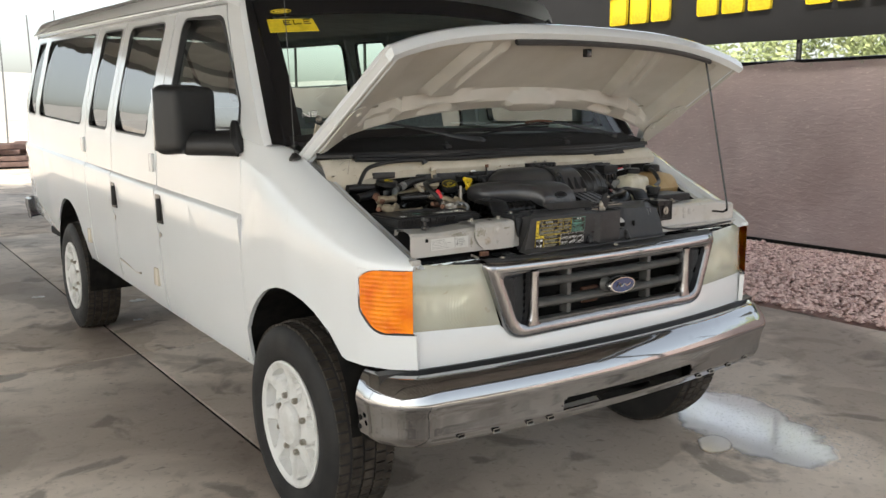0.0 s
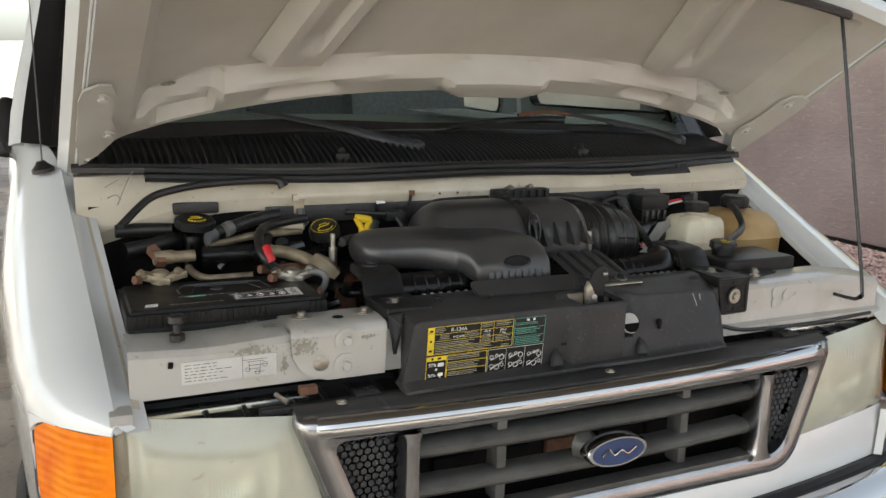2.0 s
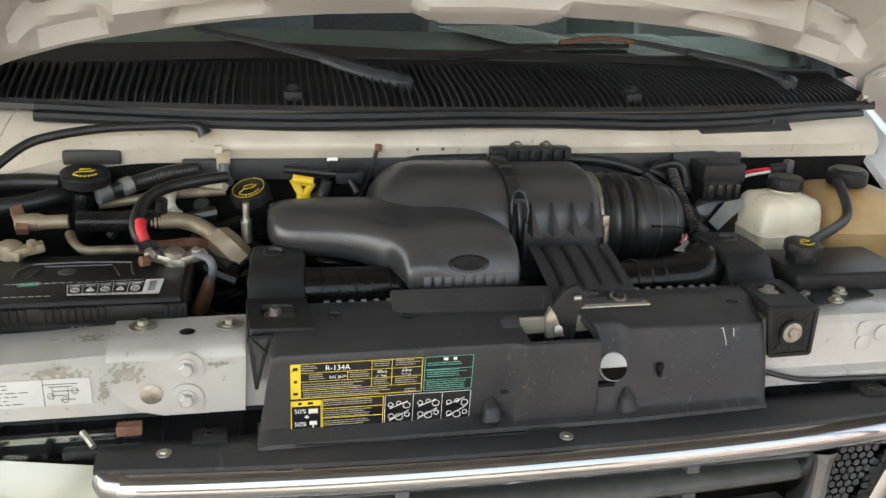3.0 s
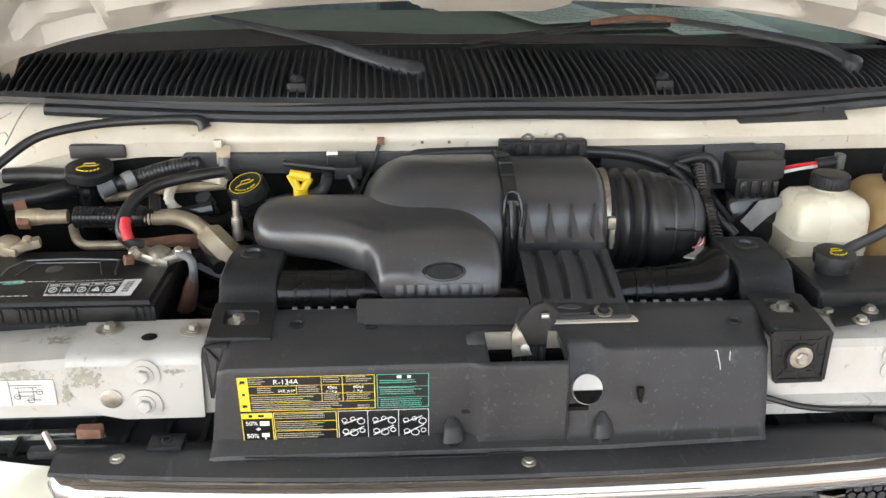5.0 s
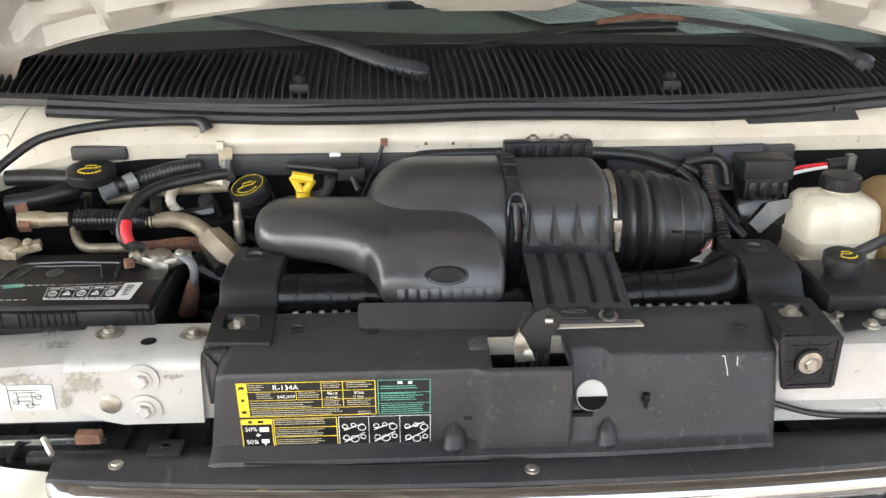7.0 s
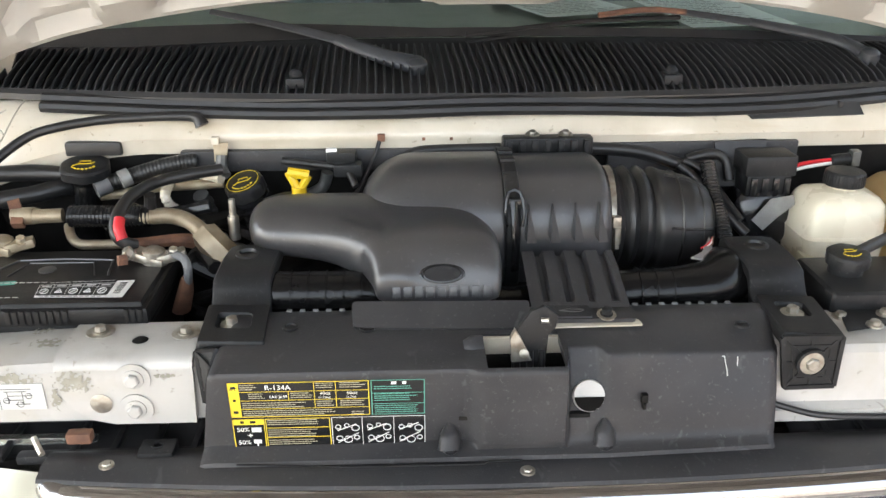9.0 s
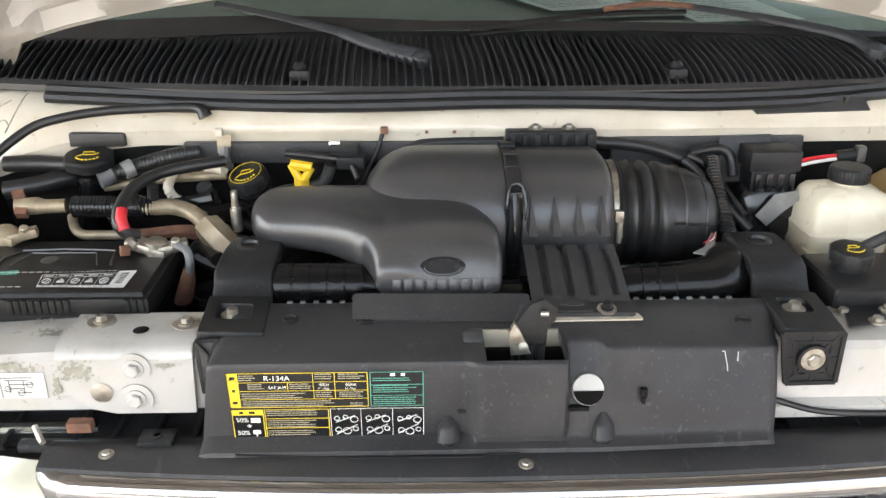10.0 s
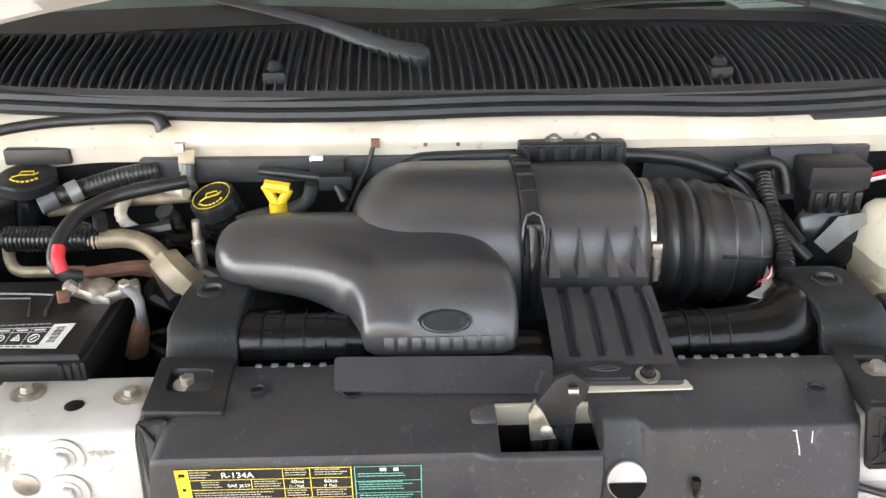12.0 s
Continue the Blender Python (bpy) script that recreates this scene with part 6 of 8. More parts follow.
for x, y in ((-0.444, 0.082), (0.50, 0.078)):
    b = bm_new()
    box(b, x - 0.022, x + 0.022, y - 0.016, y + 0.016, 1.016, 1.030, 0.004)
    lathe(b, [(0.007, 0), (0.007, 0.002), (0.0045, 0.002), (0.0045, -0.004)], (x, y, 1.030), (0, 0, 1), 14)
    part("shelf_boss", b, BLACK, shelf)
b = bm_new()
box(b, -0.555, -0.525, 0.085, 0.10, 1.032, 1.046, 0.002)
part("rusty_tab", b, RUST, sup)
b = bm_new()
tube(b, [(-0.5950, 0.0900, 1.0400), (-0.5790, 0.0700, 1.0300)], 0.004, 6)
part("bolt_stud", b, STEEL, sup)
b = bm_new()
tube(b, [(-0.7540, 0.1190, 1.0980), (-0.7470, 0.1190, 1.0970)], 0.0055, 8)
part("slot_hole", b, DARK, sup, "small dark slot")
b = bm_new()
box(b, -0.845, -0.812, 0.06, 0.10, 1.033, 1.050, 0.003)
part("lamp_tab", b, SUPPORT, sup)
b = bm_new()
lathe(b, [(0.012, 0), (0.012, 0.01), (0.006, 0.012), (0.006, 0.026), (0.014, 0.03), (0.013, 0.04), (0.0001, 0.042)], (-0.735, 0.15, 1.128), (0, 0, 1), 14)
part("rubber_stop", b, RUBBER, sup)
# prop rod socket, cable and cover corner on the other side
b = bm_new()
tube(b, [(0.672, 0.046, 1.102), (0.672, 0.06, 1.092), (0.672, 0.112, 1.09)], 0.0042, 8)
part("rod_pivot", b, GLOSSB, supr)
for p in ((0.498, 0.1135, 1.108), (0.500, 0.1135, 1.085), (0.53, 0.1135, 1.10)):
    b = bm_new()
    lathe(b, [(0.0001, 0), (0.013, 0), (0.013, 0.0015), (0.005, 0.003), (0.0001, 0.003)], p, (0, -1, 0), 20)
    part("plate_bolt", b, SUPPORT, supr)
b = bm_new()
tube(b, [(0.3290, 0.1000, 1.0570), (0.3880, 0.0950, 1.0420), (0.4700, 0.0950, 1.0370), (0.60, 0.095, 1.035), (0.78, 0.10, 1.04)], 0.0042, 8)
part("hood_cable", b, RUBBER, supr)
b = bm_new()
slab(b, [(0.4490, 0.2120, 1.1340), (0.5210, 0.2170, 1.1340), (0.55, 0.215, 1.134), (0.55, 0.17, 1.135), (0.4300, 0.1420, 1.1350)], (0, 0, 0.003), 0.001)
part("steel_cover_plate", b, BLACK, supr)
for p in ((0.4700, 0.1520, 1.1380), (0.4990, 0.1820, 1.1380), (0.4420, 0.1860, 1.1330)):
    b = bm_new()
    hexbolt(b, p, (0, 0, 1), 0.007, 0.007, 0.011)
    part("plate_bolt", b, STEEL, supr)

# ---- radiator cover ----
def cover_profile(x):
    """(y, z) down the cover at x: top rear edge to the foot."""
    left = [(0.060, 1.1455), (0.0565, 1.1445), (0.055, 1.142), (0.0545, 1.138), (0.0597, 1.09), (0.064, 1.05), (0.065, 1.040)]
    latch = [(0.052, 1.1475), (0.0475, 1.1465), (0.0455, 1.144), (0.045, 1.139), (0.045, 1.09), (0.046, 1.05), (0.049, 1.040)]
    step = [(0.104, 1.1485), (0.100, 1.1475), (0.0975, 1.145), (0.0955, 1.1405), (0.072, 1.09), (0.060, 1.05), (0.058, 1.040)]
    k = (x - 0.107) / 0.22
    ye, ze = 0.083 + 0.023 * k, 1.1445 - 0.014 * k
    right = [(ye + 0.006, ze + 0.001), (ye + 0.0025, ze), (ye, ze - 0.0025), (ye - 0.001, ze - 0.006), (0.071 + 0.012 * k, 1.09), (0.060 + 0.008 * k, 1.05), (0.058 + 0.008 * k, 1.040)]

    def mix(a, c, f):
        f = min(1.0, max(0.0, f))
        f = f * f * (3 - 2 * f)
        return [(p[0] + (q[0] - p[0]) * f, p[1] + (q[1] - p[1]) * f) for p, q in zip(a, c)]
    if x < -0.02:
        front = mix(left, latch, (x + 0.068) / 0.024)
    elif x < 0.08:
        front = mix(latch, step, (x - 0.052) / 0.010)
    else:
        front = mix(step, right, (x - 0.094) / 0.014)
    y1, z1 = front[0]
    top = [(0.207, 1.142), (0.205, 1.148), (0.200, 1.1505), (0.17, 1.1505)]
    top += [(0.17 + (y1 - 0.17) * f, 1.1505 + (z1 - 1.1505) * f) for f in (0.34, 0.40, 0.46, 0.70)]
    foot = [(0.052 + 0.008 * max(0, k), 1.034), (0.042 + 0.010 * max(0, k), 1.031), (0.040 + 0.010 * max(0, k), 1.026)]
    return top + front + foot


def cover_end(x, y, z):
    """The cover's ends lean: the left one with height, the right one with depth."""
    if x < -0.3:
        return x + 0.016 * (z - 1.142) / 0.10 * min(1, (-0.3 - x) / 0.067)
    if x > 0.27:
        return x + (0.18 * (y - 0.11)) * min(1, (x - 0.27) / 0.055)
    return x


xs = [-0.367, -0.3655, -0.362, -0.355, -0.30, -0.24, -0.18, -0.12, -0.09, -0.070, -0.066, -0.062, -0.058, -0.054, -0.050, -0.046, -0.0415, -0.036, -0.01, 0.02, 0.040, 0.048, 0.0525, 0.055, 0.0575, 0.060, 0.063, 0.070, 0.082, 0.092, 0.096, 0.100, 0.104, 0.108, 0.112, 0.14, 0.18, 0.22, 0.26, 0.29, 0.312, 0.320, 0.3245, 0.327]
b = bm_new()
rows = []
for x in xs:
    k = min(1, max(0, (min(x + 0.367, 0.327 - x)) / 0.008))
    rows.append([(cover_end(x, y, z), y + 0.003 * (1 - k), z - 0.005 * (1 - k)) for y, z in cover_profile(x)])
vs = grid(b, rows)
# the latch opening goes through the top
kill = [f for f in b.faces if -0.041 < f.calc_center_median().x < 0.052 and 0.056 < f.calc_center_median().y < 0.130 and f.calc_center_median().z > 1.1455]
bmesh.ops.delete(b, geom=kill, context='FACES')
rim = [e for e in b.edges if len(e.link_faces) == 1 and all(-0.05 < v.co.x < 0.056 and 0.048 < v.co.y < 0.14 and v.co.z > 1.14 for v in e.verts)]
for v in [g for g in bmesh.ops.extrude_edge_only(b, edges=rim)["geom"] if isinstance(g, bmesh.types.BMVert)]:
    v.co.z -= 0.010
for ends in (vs[0], vs[-1]):
    low = [b.verts.new((v.co.x, max(v.co.y, 0.1) if i < 14 else 0.1, 1.03 if i > 4 else v.co.z - 0.02)) for i, v in enumerate(ends)]
    for i in range(len(low) - 1):
        try:
            b.faces.new([ends[i], ends[i + 1], low[i + 1], low[i]])
        except ValueError:
            pass
cover = tagged(part("radiator_cover", b, COVER, None, angle=40), "black moulded plastic radiator cover with a service label", "radiator cover")
for x in [-0.289 + 0.0172 * k for k in range(7)] + [0.168 + 0.0178 * k for k in range(8)]:
    b = bm_new()
    box(b, x - 0.0035, x + 0.0035, 0.1985, 0.2035, 1.1485, 1.1525, 0.0006)
    part("edge_tab", b, CONDUIT, cover)
b = bm_new()
box(b, -0.060, 0.070, 0.124, 0.130, 1.124, 1.1470, 0.001)
part("support_lip", b, CREAM, cover, "cream support seen through the opening")
b = bm_new()
box(b, -0.075, 0.085, 0.120, 0.128, 1.07, 1.1235, 0.002)
box(b, -0.075, 0.085, 0.06, 0.12, 1.07, 1.076, 0.002)
part("latch_well", b, DARK, cover)
# flat disc: the recess's shade is put into its paint and a dark half
b = bm_new()
lathe(b, [(0.0001, 0.0035), (0.0190, 0.0035), (0.020, 0.0)], (0.084, 0.0730, 1.0935), (0, -0.92, 0.39), 28)
hole = part("cover_hole", b, SUPPORT, cover, "round hole, cream metal dimmed for its shade")
b = bm_new()
lathe(b, [(0.0001, 0.005), (0.0185, 0.005)], (0.084, 0.0730, 1.0935), (0, -0.92, 0.39), 28)
bmesh.ops.bisect_plane(b, geom=b.verts[:] + b.edges[:] + b.faces[:], plane_co=(0, 0, 1.0945), plane_no=(0, 0, 1), clear_outer=True)
part("hole_shadow", b, DARK, hole, "dark half disc for the gap's shade")
b = bm_new()
box(b, 0.1475, 0.1555, 0.0655, 0.073, 1.085, 1.096, 0.001)
box(b, 0.1495, 0.1535, 0.0635, 0.071, 1.077, 1.086, 0.001)
part("key_slot", b, DARK, cover)
for p, n_ in (((-0.085, 0.054, 1.036), (0, -0.6, 0.8)), ((0.104, 0.053, 1.037), (0, -0.6, 0.8)), ((-0.282, 0.155, 1.1505), (0, 0, 1)), ((-0.185, 0.148, 1.1505), (0, 0, 1)), ((0.289, 0.138, 1.1500), (0, 0, 1))):
    b = bm_new()
    lathe(b, [(0.010, 0.0), (0.010, 0.003), (0.007, 0.0035), (0.006, 0.001), (0.0001, 0.002)], p, n_, 16)
    part("push_pin", b, BLACK, cover)
for x in (-0.085, 0.104):
    b = bm_new()
    tube(b, [(x, 0.054, 1.036), (x, 0.060, 1.052), (x, 0.066, 1.066)], [0.018, 0.015, 0.003], 14, flat=0.7)
    part("moulded_boss", b, COVER, cover)
b = bm_new()
tube(b, [(0.0, 0.035, 1.0295), (-0.04, 0.035, 1.0295), (-0.046, 0.030, 1.0295), (-0.20, 0.031, 1.0295), (-0.34, 0.040, 1.0295)], 0.0012, 4, n=1)
part("foot_seam", b, BLACK, cover)
for pts in ([(0.2550, 0.0973, 1.1299), (0.2556, 0.0945, 1.1240), (0.2572, 0.0902, 1.1150), (0.2576, 0.0872, 1.1079)], [(0.2722, 0.0985, 1.1282), (0.2708, 0.0933, 1.1179)], [(0.2515, 0.0974, 1.1300), (0.2550, 0.0974, 1.1300)]):
    b = bm_new()
    tube(b, pts, 0.0006, 4)
    part("paint_scratch", b, LABELPAPER, cover, "short pale scratch")
b = bm_new()
tube(b, [(-0.066, 0.103, 1.1475), (-0.056, 0.103, 1.1490), (-0.043, 0.103, 1.1490)], [0.008, 0.0125, 0.0125], 12, n=3, flat=0.5)
part("cable_hump", b, COVER, cover)
# air scoop plate
b = bm_new()
slab(b, [(x, y, 1.147 + 0.53 * (y - 0.146)) for x, y in rounded([(-0.205, 0.184), (0.023, 0.181), (0.019, 0.142), (-0.203, 0.149)], 0.006)], (0, -0.003, 0.006), 0.0025)
part("scoop_plate", b, COVER, cover)

# hood latch
latch = tagged(new("hood_latch"), "black steel hood latch with a zinc side plate", "hood latch")
b = bm_new()
slab(b, [(-0.0100, 0.0860, 1.1360), (-0.0120, 0.0860, 1.1670), (0.0120, 0.0900, 1.2000), (0.0280, 0.0900, 1.2070), (0.0450, 0.0900, 1.1940), (0.0430, 0.0900, 1.1780), (0.0320, 0.0900, 1.1700), (0.0320, 0.0880, 1.1320)], (0, 0.006, 0), 0.002)
part("latch_plate", b, BLACK, latch)
b = bm_new()
for x in (-0.004, 0.012, 0.026):
    tube(b, [(x, 0.087, 1.150), (x + 0.001, 0.088, 1.125), (x + 0.002, 0.090, 1.085)], 0.0045, 8)
slab(b, [(-0.008, 0.094, 1.16), (0.032, 0.094, 1.16), (0.032, 0.094, 1.08), (-0.008, 0.094, 1.08)], (0, 0.004, 0))
part("latch_neck", b, BLACK, latch)
b = bm_new()
slab(b, [(-0.0100, 0.0820, 1.1360), (-0.0130, 0.0820, 1.1670), (-0.0070, 0.0820, 1.1800), (0.0000, 0.0820, 1.1690), (0.0140, 0.0800, 1.1390)], (0, 0.008, 0), 0.002)
part("latch_side", b, STEEL, latch)
b = bm_new()
lathe(b, [(0.006, 0), (0.006, 0.004), (0.0001, 0.005)], (0.0040, 0.0820, 1.1490), (0, -1, 0.2), 14)
part("latch_rivet", b, STEEL, latch)
b = bm_new()
tube(b, [(0.0240, 0.0850, 1.1910), (0.0330, 0.0830, 1.1920)], 0.0035, 8)
part("latch_pin", b, STEEL, latch)

# A/C label with its printed blocks
STL, STR, SBL, SBR = Vector((-0.344, 0.0549, 1.134)), Vector((-0.115, 0.0549, 1.134)), Vector((-0.344, 0.0645, 1.037)), Vector((-0.115, 0.0645, 1.037))
def on_label(u, v, off=0.0):
    p = STL.lerp(STR, u).lerp(SBL.lerp(SBR, u), v)
    bow = 0.0
    return p + Vector((0, -0.0012 - off - bow, 0))


def label_box(bb, u0, v0, u1, v1, off):
    vs_ = [bb.verts.new(on_label(u, v, off)) for u, v in ((u0, v0), (u1, v0), (u1, v1), (u0, v1))]
    bb.faces.new(vs_)


def label_part(name, boxes, mat, off, parent, lb=""):
    bb = bm_new()
    for q in boxes:
        label_box(bb, *q, off)
    return part(name, bb, mat, parent, lb, smooth=False)


ac = label_part("service_label", [(0, 0, 1, 1)], GLOSSB, 0.0, cover, "black label printed in yellow, green and white")
def frame_boxes(u0, v0, u1, v1, w=0.0042):
    h = w * 2.2
    return [(u0, v0, u1, v0 + h), (u0, v1 - h, u1, v1), (u0, v0, u0 + w, v1), (u1 - w, v0, u1, v1)]


label_part("yellow_block", [(0.0, 0.0, 0.055, 0.52), (0.0, 0.55, 0.165, 0.635)] + frame_boxes(0, 0, 0.715, 0.52) + frame_boxes(0, 0.55, 0.165, 1) + frame_boxes(0.17, 0.55, 0.505, 1)
           + [(0.055, 0.135, 0.715, 0.142), (0.055, 0.265, 0.715, 0.272), (0.055, 0.392, 0.715, 0.399), (0.303, 0.135, 0.306, 0.265), (0.434, 0, 0.437, 0.39), (0.544, 0, 0.547, 0.39), (0.17, 0.69, 0.505, 0.699), (0.17, 0.838, 0.505, 0.847)], YELLOWPRINT, 0.0003, ac)
label_part("green_block", frame_boxes(0.725, 0, 1, 0.52) + [(0.73, 0.19, 0.995, 0.197), (0.73, 0.352, 0.995, 0.359)], GREENPRINT, 0.0003, ac)
label_part("white_frame", frame_boxes(0.512, 0.55, 1, 1, 0.003) + [(0.67, 0.55, 0.6725, 1), (0.835, 0.55, 0.8375, 1)], WHITEPRINT, 0.0003, ac)
rr = random.Random(9)
def print_bars(regions, h=0.017, step=0.032):
    out = []
    for u0, v0, u1, v1 in regions:
        v = v0
        while v + h < v1:
            u = u0
            stop = u1 - (u1 - u0) * 0.3 * rr.random()
            while u < stop:
                w = 0.005 + 0.014 * rr.random()
                out.append((u, v, min(u + w, stop), v + h * 0.75))
                u += w + 0.003
            v += step
    return out


label_part("yellow_print", print_bars([(0.06, 0.03, 0.145, 0.12), (0.10, 0.16, 0.19, 0.25), (0.315, 0.16, 0.425, 0.25), (0.065, 0.30, 0.42, 0.39), (0.065, 0.42, 0.54, 0.51), (0.445, 0.02, 0.545, 0.12), (0.565, 0.02, 0.70, 0.12), (0.445, 0.29, 0.545, 0.38), (0.565, 0.29, 0.70, 0.38), (0.62, 0.46, 0.70, 0.51), (0.18, 0.57, 0.49, 0.68), (0.18, 0.72, 0.49, 0.84), (0.18, 0.88, 0.49, 0.97)]), YELLOWTEXT, 0.0004, ac)
label_part("green_print", print_bars([(0.74, 0.09, 0.98, 0.16), (0.74, 0.20, 0.985, 0.34), (0.74, 0.38, 0.98, 0.50)]), GREENPRINT, 0.0004, ac)
label_part("dark_symbol", [(0.015, 0.05, 0.04, 0.09), (0.02, 0.24, 0.035, 0.28), (0.015, 0.42, 0.04, 0.46), (0.04, 0.575, 0.06, 0.615), (0.09, 0.575, 0.12, 0.615)], GLOSSB, 0.0005, ac)
for bars in ([(0.095, 0.68, 0.145, 0.75)], [(0.10, 0.87, 0.14, 0.93), (0.115, 0.93, 0.122, 0.97)], [(0.072, 0.795, 0.098, 0.81), (0.082, 0.775, 0.088, 0.83)],
             [(0.83, 0.025, 0.855, 0.065)], [(0.885, 0.025, 0.905, 0.065)]):
    label_part("white_symbol", bars, WHITEPRINT, 0.0005, ac)


def text_part(body, u, v, height, mat, parent):
    cu = bpy.data.curves.new("writing", 'FONT')
    cu.body, cu.size = body, 1.0
    tmp = bpy.data.objects.new("writing", cu)
    scene.collection.objects.link(tmp)
    me = bpy.data.meshes.new_from_object(tmp.evaluated_get(bpy.context.evaluated_depsgraph_get()))
    bpy.data.objects.remove(tmp)
    ob = new("writing", me)
    me.materials.append(mat)
    W = (STR - STL).length
    Hh = (SBL - STL).length
    for vert in me.vertices:
        x, y = vert.co.x * height * 0.86, vert.co.y * height * 0.86
        vert.co = on_label(u + x / W, v - y / Hh, 0.0006)
    ob.parent = parent
    return ob


text_part("A/C", 0.006, 0.115, 0.0075, GLOSSB, ac)
for body, u, v, h in (("R-134A", 0.185, 0.112, 0.0115), ("SAE J639", 0.205, 0.235, 0.0068), ("40oz", 0.463, 0.198, 0.0075), ("60oz", 0.60, 0.198, 0.0075), ("(1.13kg)", 0.456, 0.250, 0.0050), ("(1.7kg)", 0.598, 0.250, 0.0050), ("50%", 0.018, 0.74, 0.0105), ("50%", 0.018, 0.94, 0.0105)):
    text_part(body, u, v, h, WHITEPRINT, ac)
b = bm_new()
def ringlet(u, v, r):
    tube(b, [on_label(u + r * math.cos(a), v + r * 2.3 * math.sin(a), 0.0006) for a in (2 * math.pi * k / 12 for k in range(13))], 0.0005, 4, n=1)
for u0 in (0.52, 0.68, 0.845):
    for du, dv, r in ((0.025, 0.70, 0.014), (0.07, 0.68, 0.012), (0.115, 0.72, 0.020), (0.03, 0.88, 0.016), (0.075, 0.90, 0.022), (0.12, 0.87, 0.014)):
        ringlet(u0 + du + 0.006 * (u0 > 0.6), dv + 0.02 * (u0 > 0.8), r)
    tube(b, [on_label(u0 + 0.02, 0.76, 0.0006), on_label(u0 + 0.12, 0.66, 0.0006)], 0.0005, 4)
    tube(b, [on_label(u0 + 0.02, 0.95, 0.0006), on_label(u0 + 0.13, 0.80, 0.0006)], 0.0005, 4)
part("belt_diagram", b, WHITEPRINT, ac)

# ---- radiator brackets ----
def recessed_plate(quad, hole, z, thick, sink):
    """A plate with a sunk, rounded rectangle in its top: quad and hole as four (x, y) corners each."""
    bb = bm_new()
    n_ = 6
    outer_ = rounded(quad, 0.005, n_)
    inner_ = rounded(hole, 0.008, n_)
    c0 = Vector((sum(p[0] for p in quad) / 4, sum(p[1] for p in quad) / 4))
    rows_ = []
    for pts, h, g in ((outer_, -thick, 1.0), (outer_, -0.004, 1.0), (outer_, -0.001, 0.985), (outer_, 0.0, 0.965), (inner_, 0.0, 1.0), (inner_, -0.001, 0.97), (inner_, -sink, 0.93)):
        rows_.append([(c0.x + (p[0] - c0.x) * g, c0.y + (p[1] - c0.y) * g, z + h) for p in pts])
    vs_ = grid(bb, rows_, close_u=True)
    cap(bb, vs_[0])
    cap(bb, vs_[-1])
    return bb


for s in (-1, 1):
    br = tagged(new("radiator_bracket"), "black plastic radiator bracket bolted to the core support", "bracket", group="radiator brackets")
    cx = -0.356 if s < 0 else 0.372
    if s < 0:
        b = recessed_plate([(-0.398, 0.222), (-0.315, 0.217), (-0.309, 0.116), (-0.392, 0.120)], [(-0.380, 0.198), (-0.335, 0.195), (-0.331, 0.152), (-0.377, 0.155)], 1.153, 0.020, 0.007)
        box(b, -0.362, -0.305, 0.103, 0.126, 1.1255, 1.143, 0.004)
    else:
        b = recessed_plate([(0.336, 0.220), (0.413, 0.212), (0.405, 0.104), (0.333, 0.112)], [(0.352, 0.198), (0.391, 0.195), (0.388, 0.153), (0.350, 0.156)], 1.153, 0.020, 0.007)
    base = part("bracket_base", b, BLACK, br)
    b = bm_new()
    hexbolt(b, (-0.3585 if s < 0 else 0.369, 0.174, 1.1465), (0, 0, 1), 0.008, 0.010, 0.015)
    part("bracket_bolt", b, STEEL, base)
    b = bm_new()
    rows = []
    for y, z, w, dx in ((0.214, 1.146, 0.041, 0.0), (0.226, 1.152, 0.040, 0.0), (0.235, 1.166, 0.039, 0.0), (0.243, 1.179, 0.039, 0.0), (0.256, 1.186, 0.039, -0.002 * s), (0.30, 1.188, 0.040, -0.004 * s), (0.335, 1.188, 0.038, -0.006 * s), (0.352, 1.183, 0.034, -0.008 * s), (0.36, 1.17, 0.032, -0.008 * s)):
        rows.append([(cx + dx - w, y, z - 0.014), (cx + dx - w + 0.001, y, z - 0.003), (cx + dx - w + 0.004, y, z), (cx + dx, y, z + 0.001), (cx + dx + w - 0.004, y, z), (cx + dx + w - 0.001, y, z - 0.003), (cx + dx + w, y, z - 0.014)])
    grid(b, rows)
    bmesh.ops.solidify(b, geom=b.faces[:], thickness=0.004)
    st = part("bracket_strap", b, BLACK, br)
    b = bm_new()
    lathe(b, [(0.017, 0.0), (0.017, 0.003), (0.012, 0.0045), (0.0105, 0.002), (0.0095, -0.004), (0.0001, -0.004)], (-0.357 if s < 0 else 0.366, 0.305, 1.1885), (0, 0, 1), 22)
    part("strap_grommet", b, RUBBER, st)
    if s < 0:
        br_left = br
# ribbed foot of the right bracket and the left truss
b = bm_new()
FT = [(0.3270, 0.1040, 1.1500), (0.4030, 0.1040, 1.1500), (0.4030, 0.1040, 1.0800), (0.3400, 0.1040, 1.0790)]
c_ = sum((Vector(p) for p in FT), Vector()) / 4
slab(b, FT, (0, 0.004, 0))
foot = part("ribbed_foot", b, BLACK, br)
for k in range(4):
    for p, q, r in ((FT[k], FT[(k + 1) % 4], 0.004), (FT[k], c_, 0.0022), (Vector(FT[k]).lerp(Vector(FT[(k + 1) % 4]), 0.5), c_, 0.0022), (Vector(FT[k]).lerp(c_, 0.35), Vector(FT[(k + 1) % 4]).lerp(c_, 0.35), 0.002)):
        b = bm_new()
        tube(b, [p, q], r, 4)
        part("rib", b, BLACK, foot)
b = bm_new()
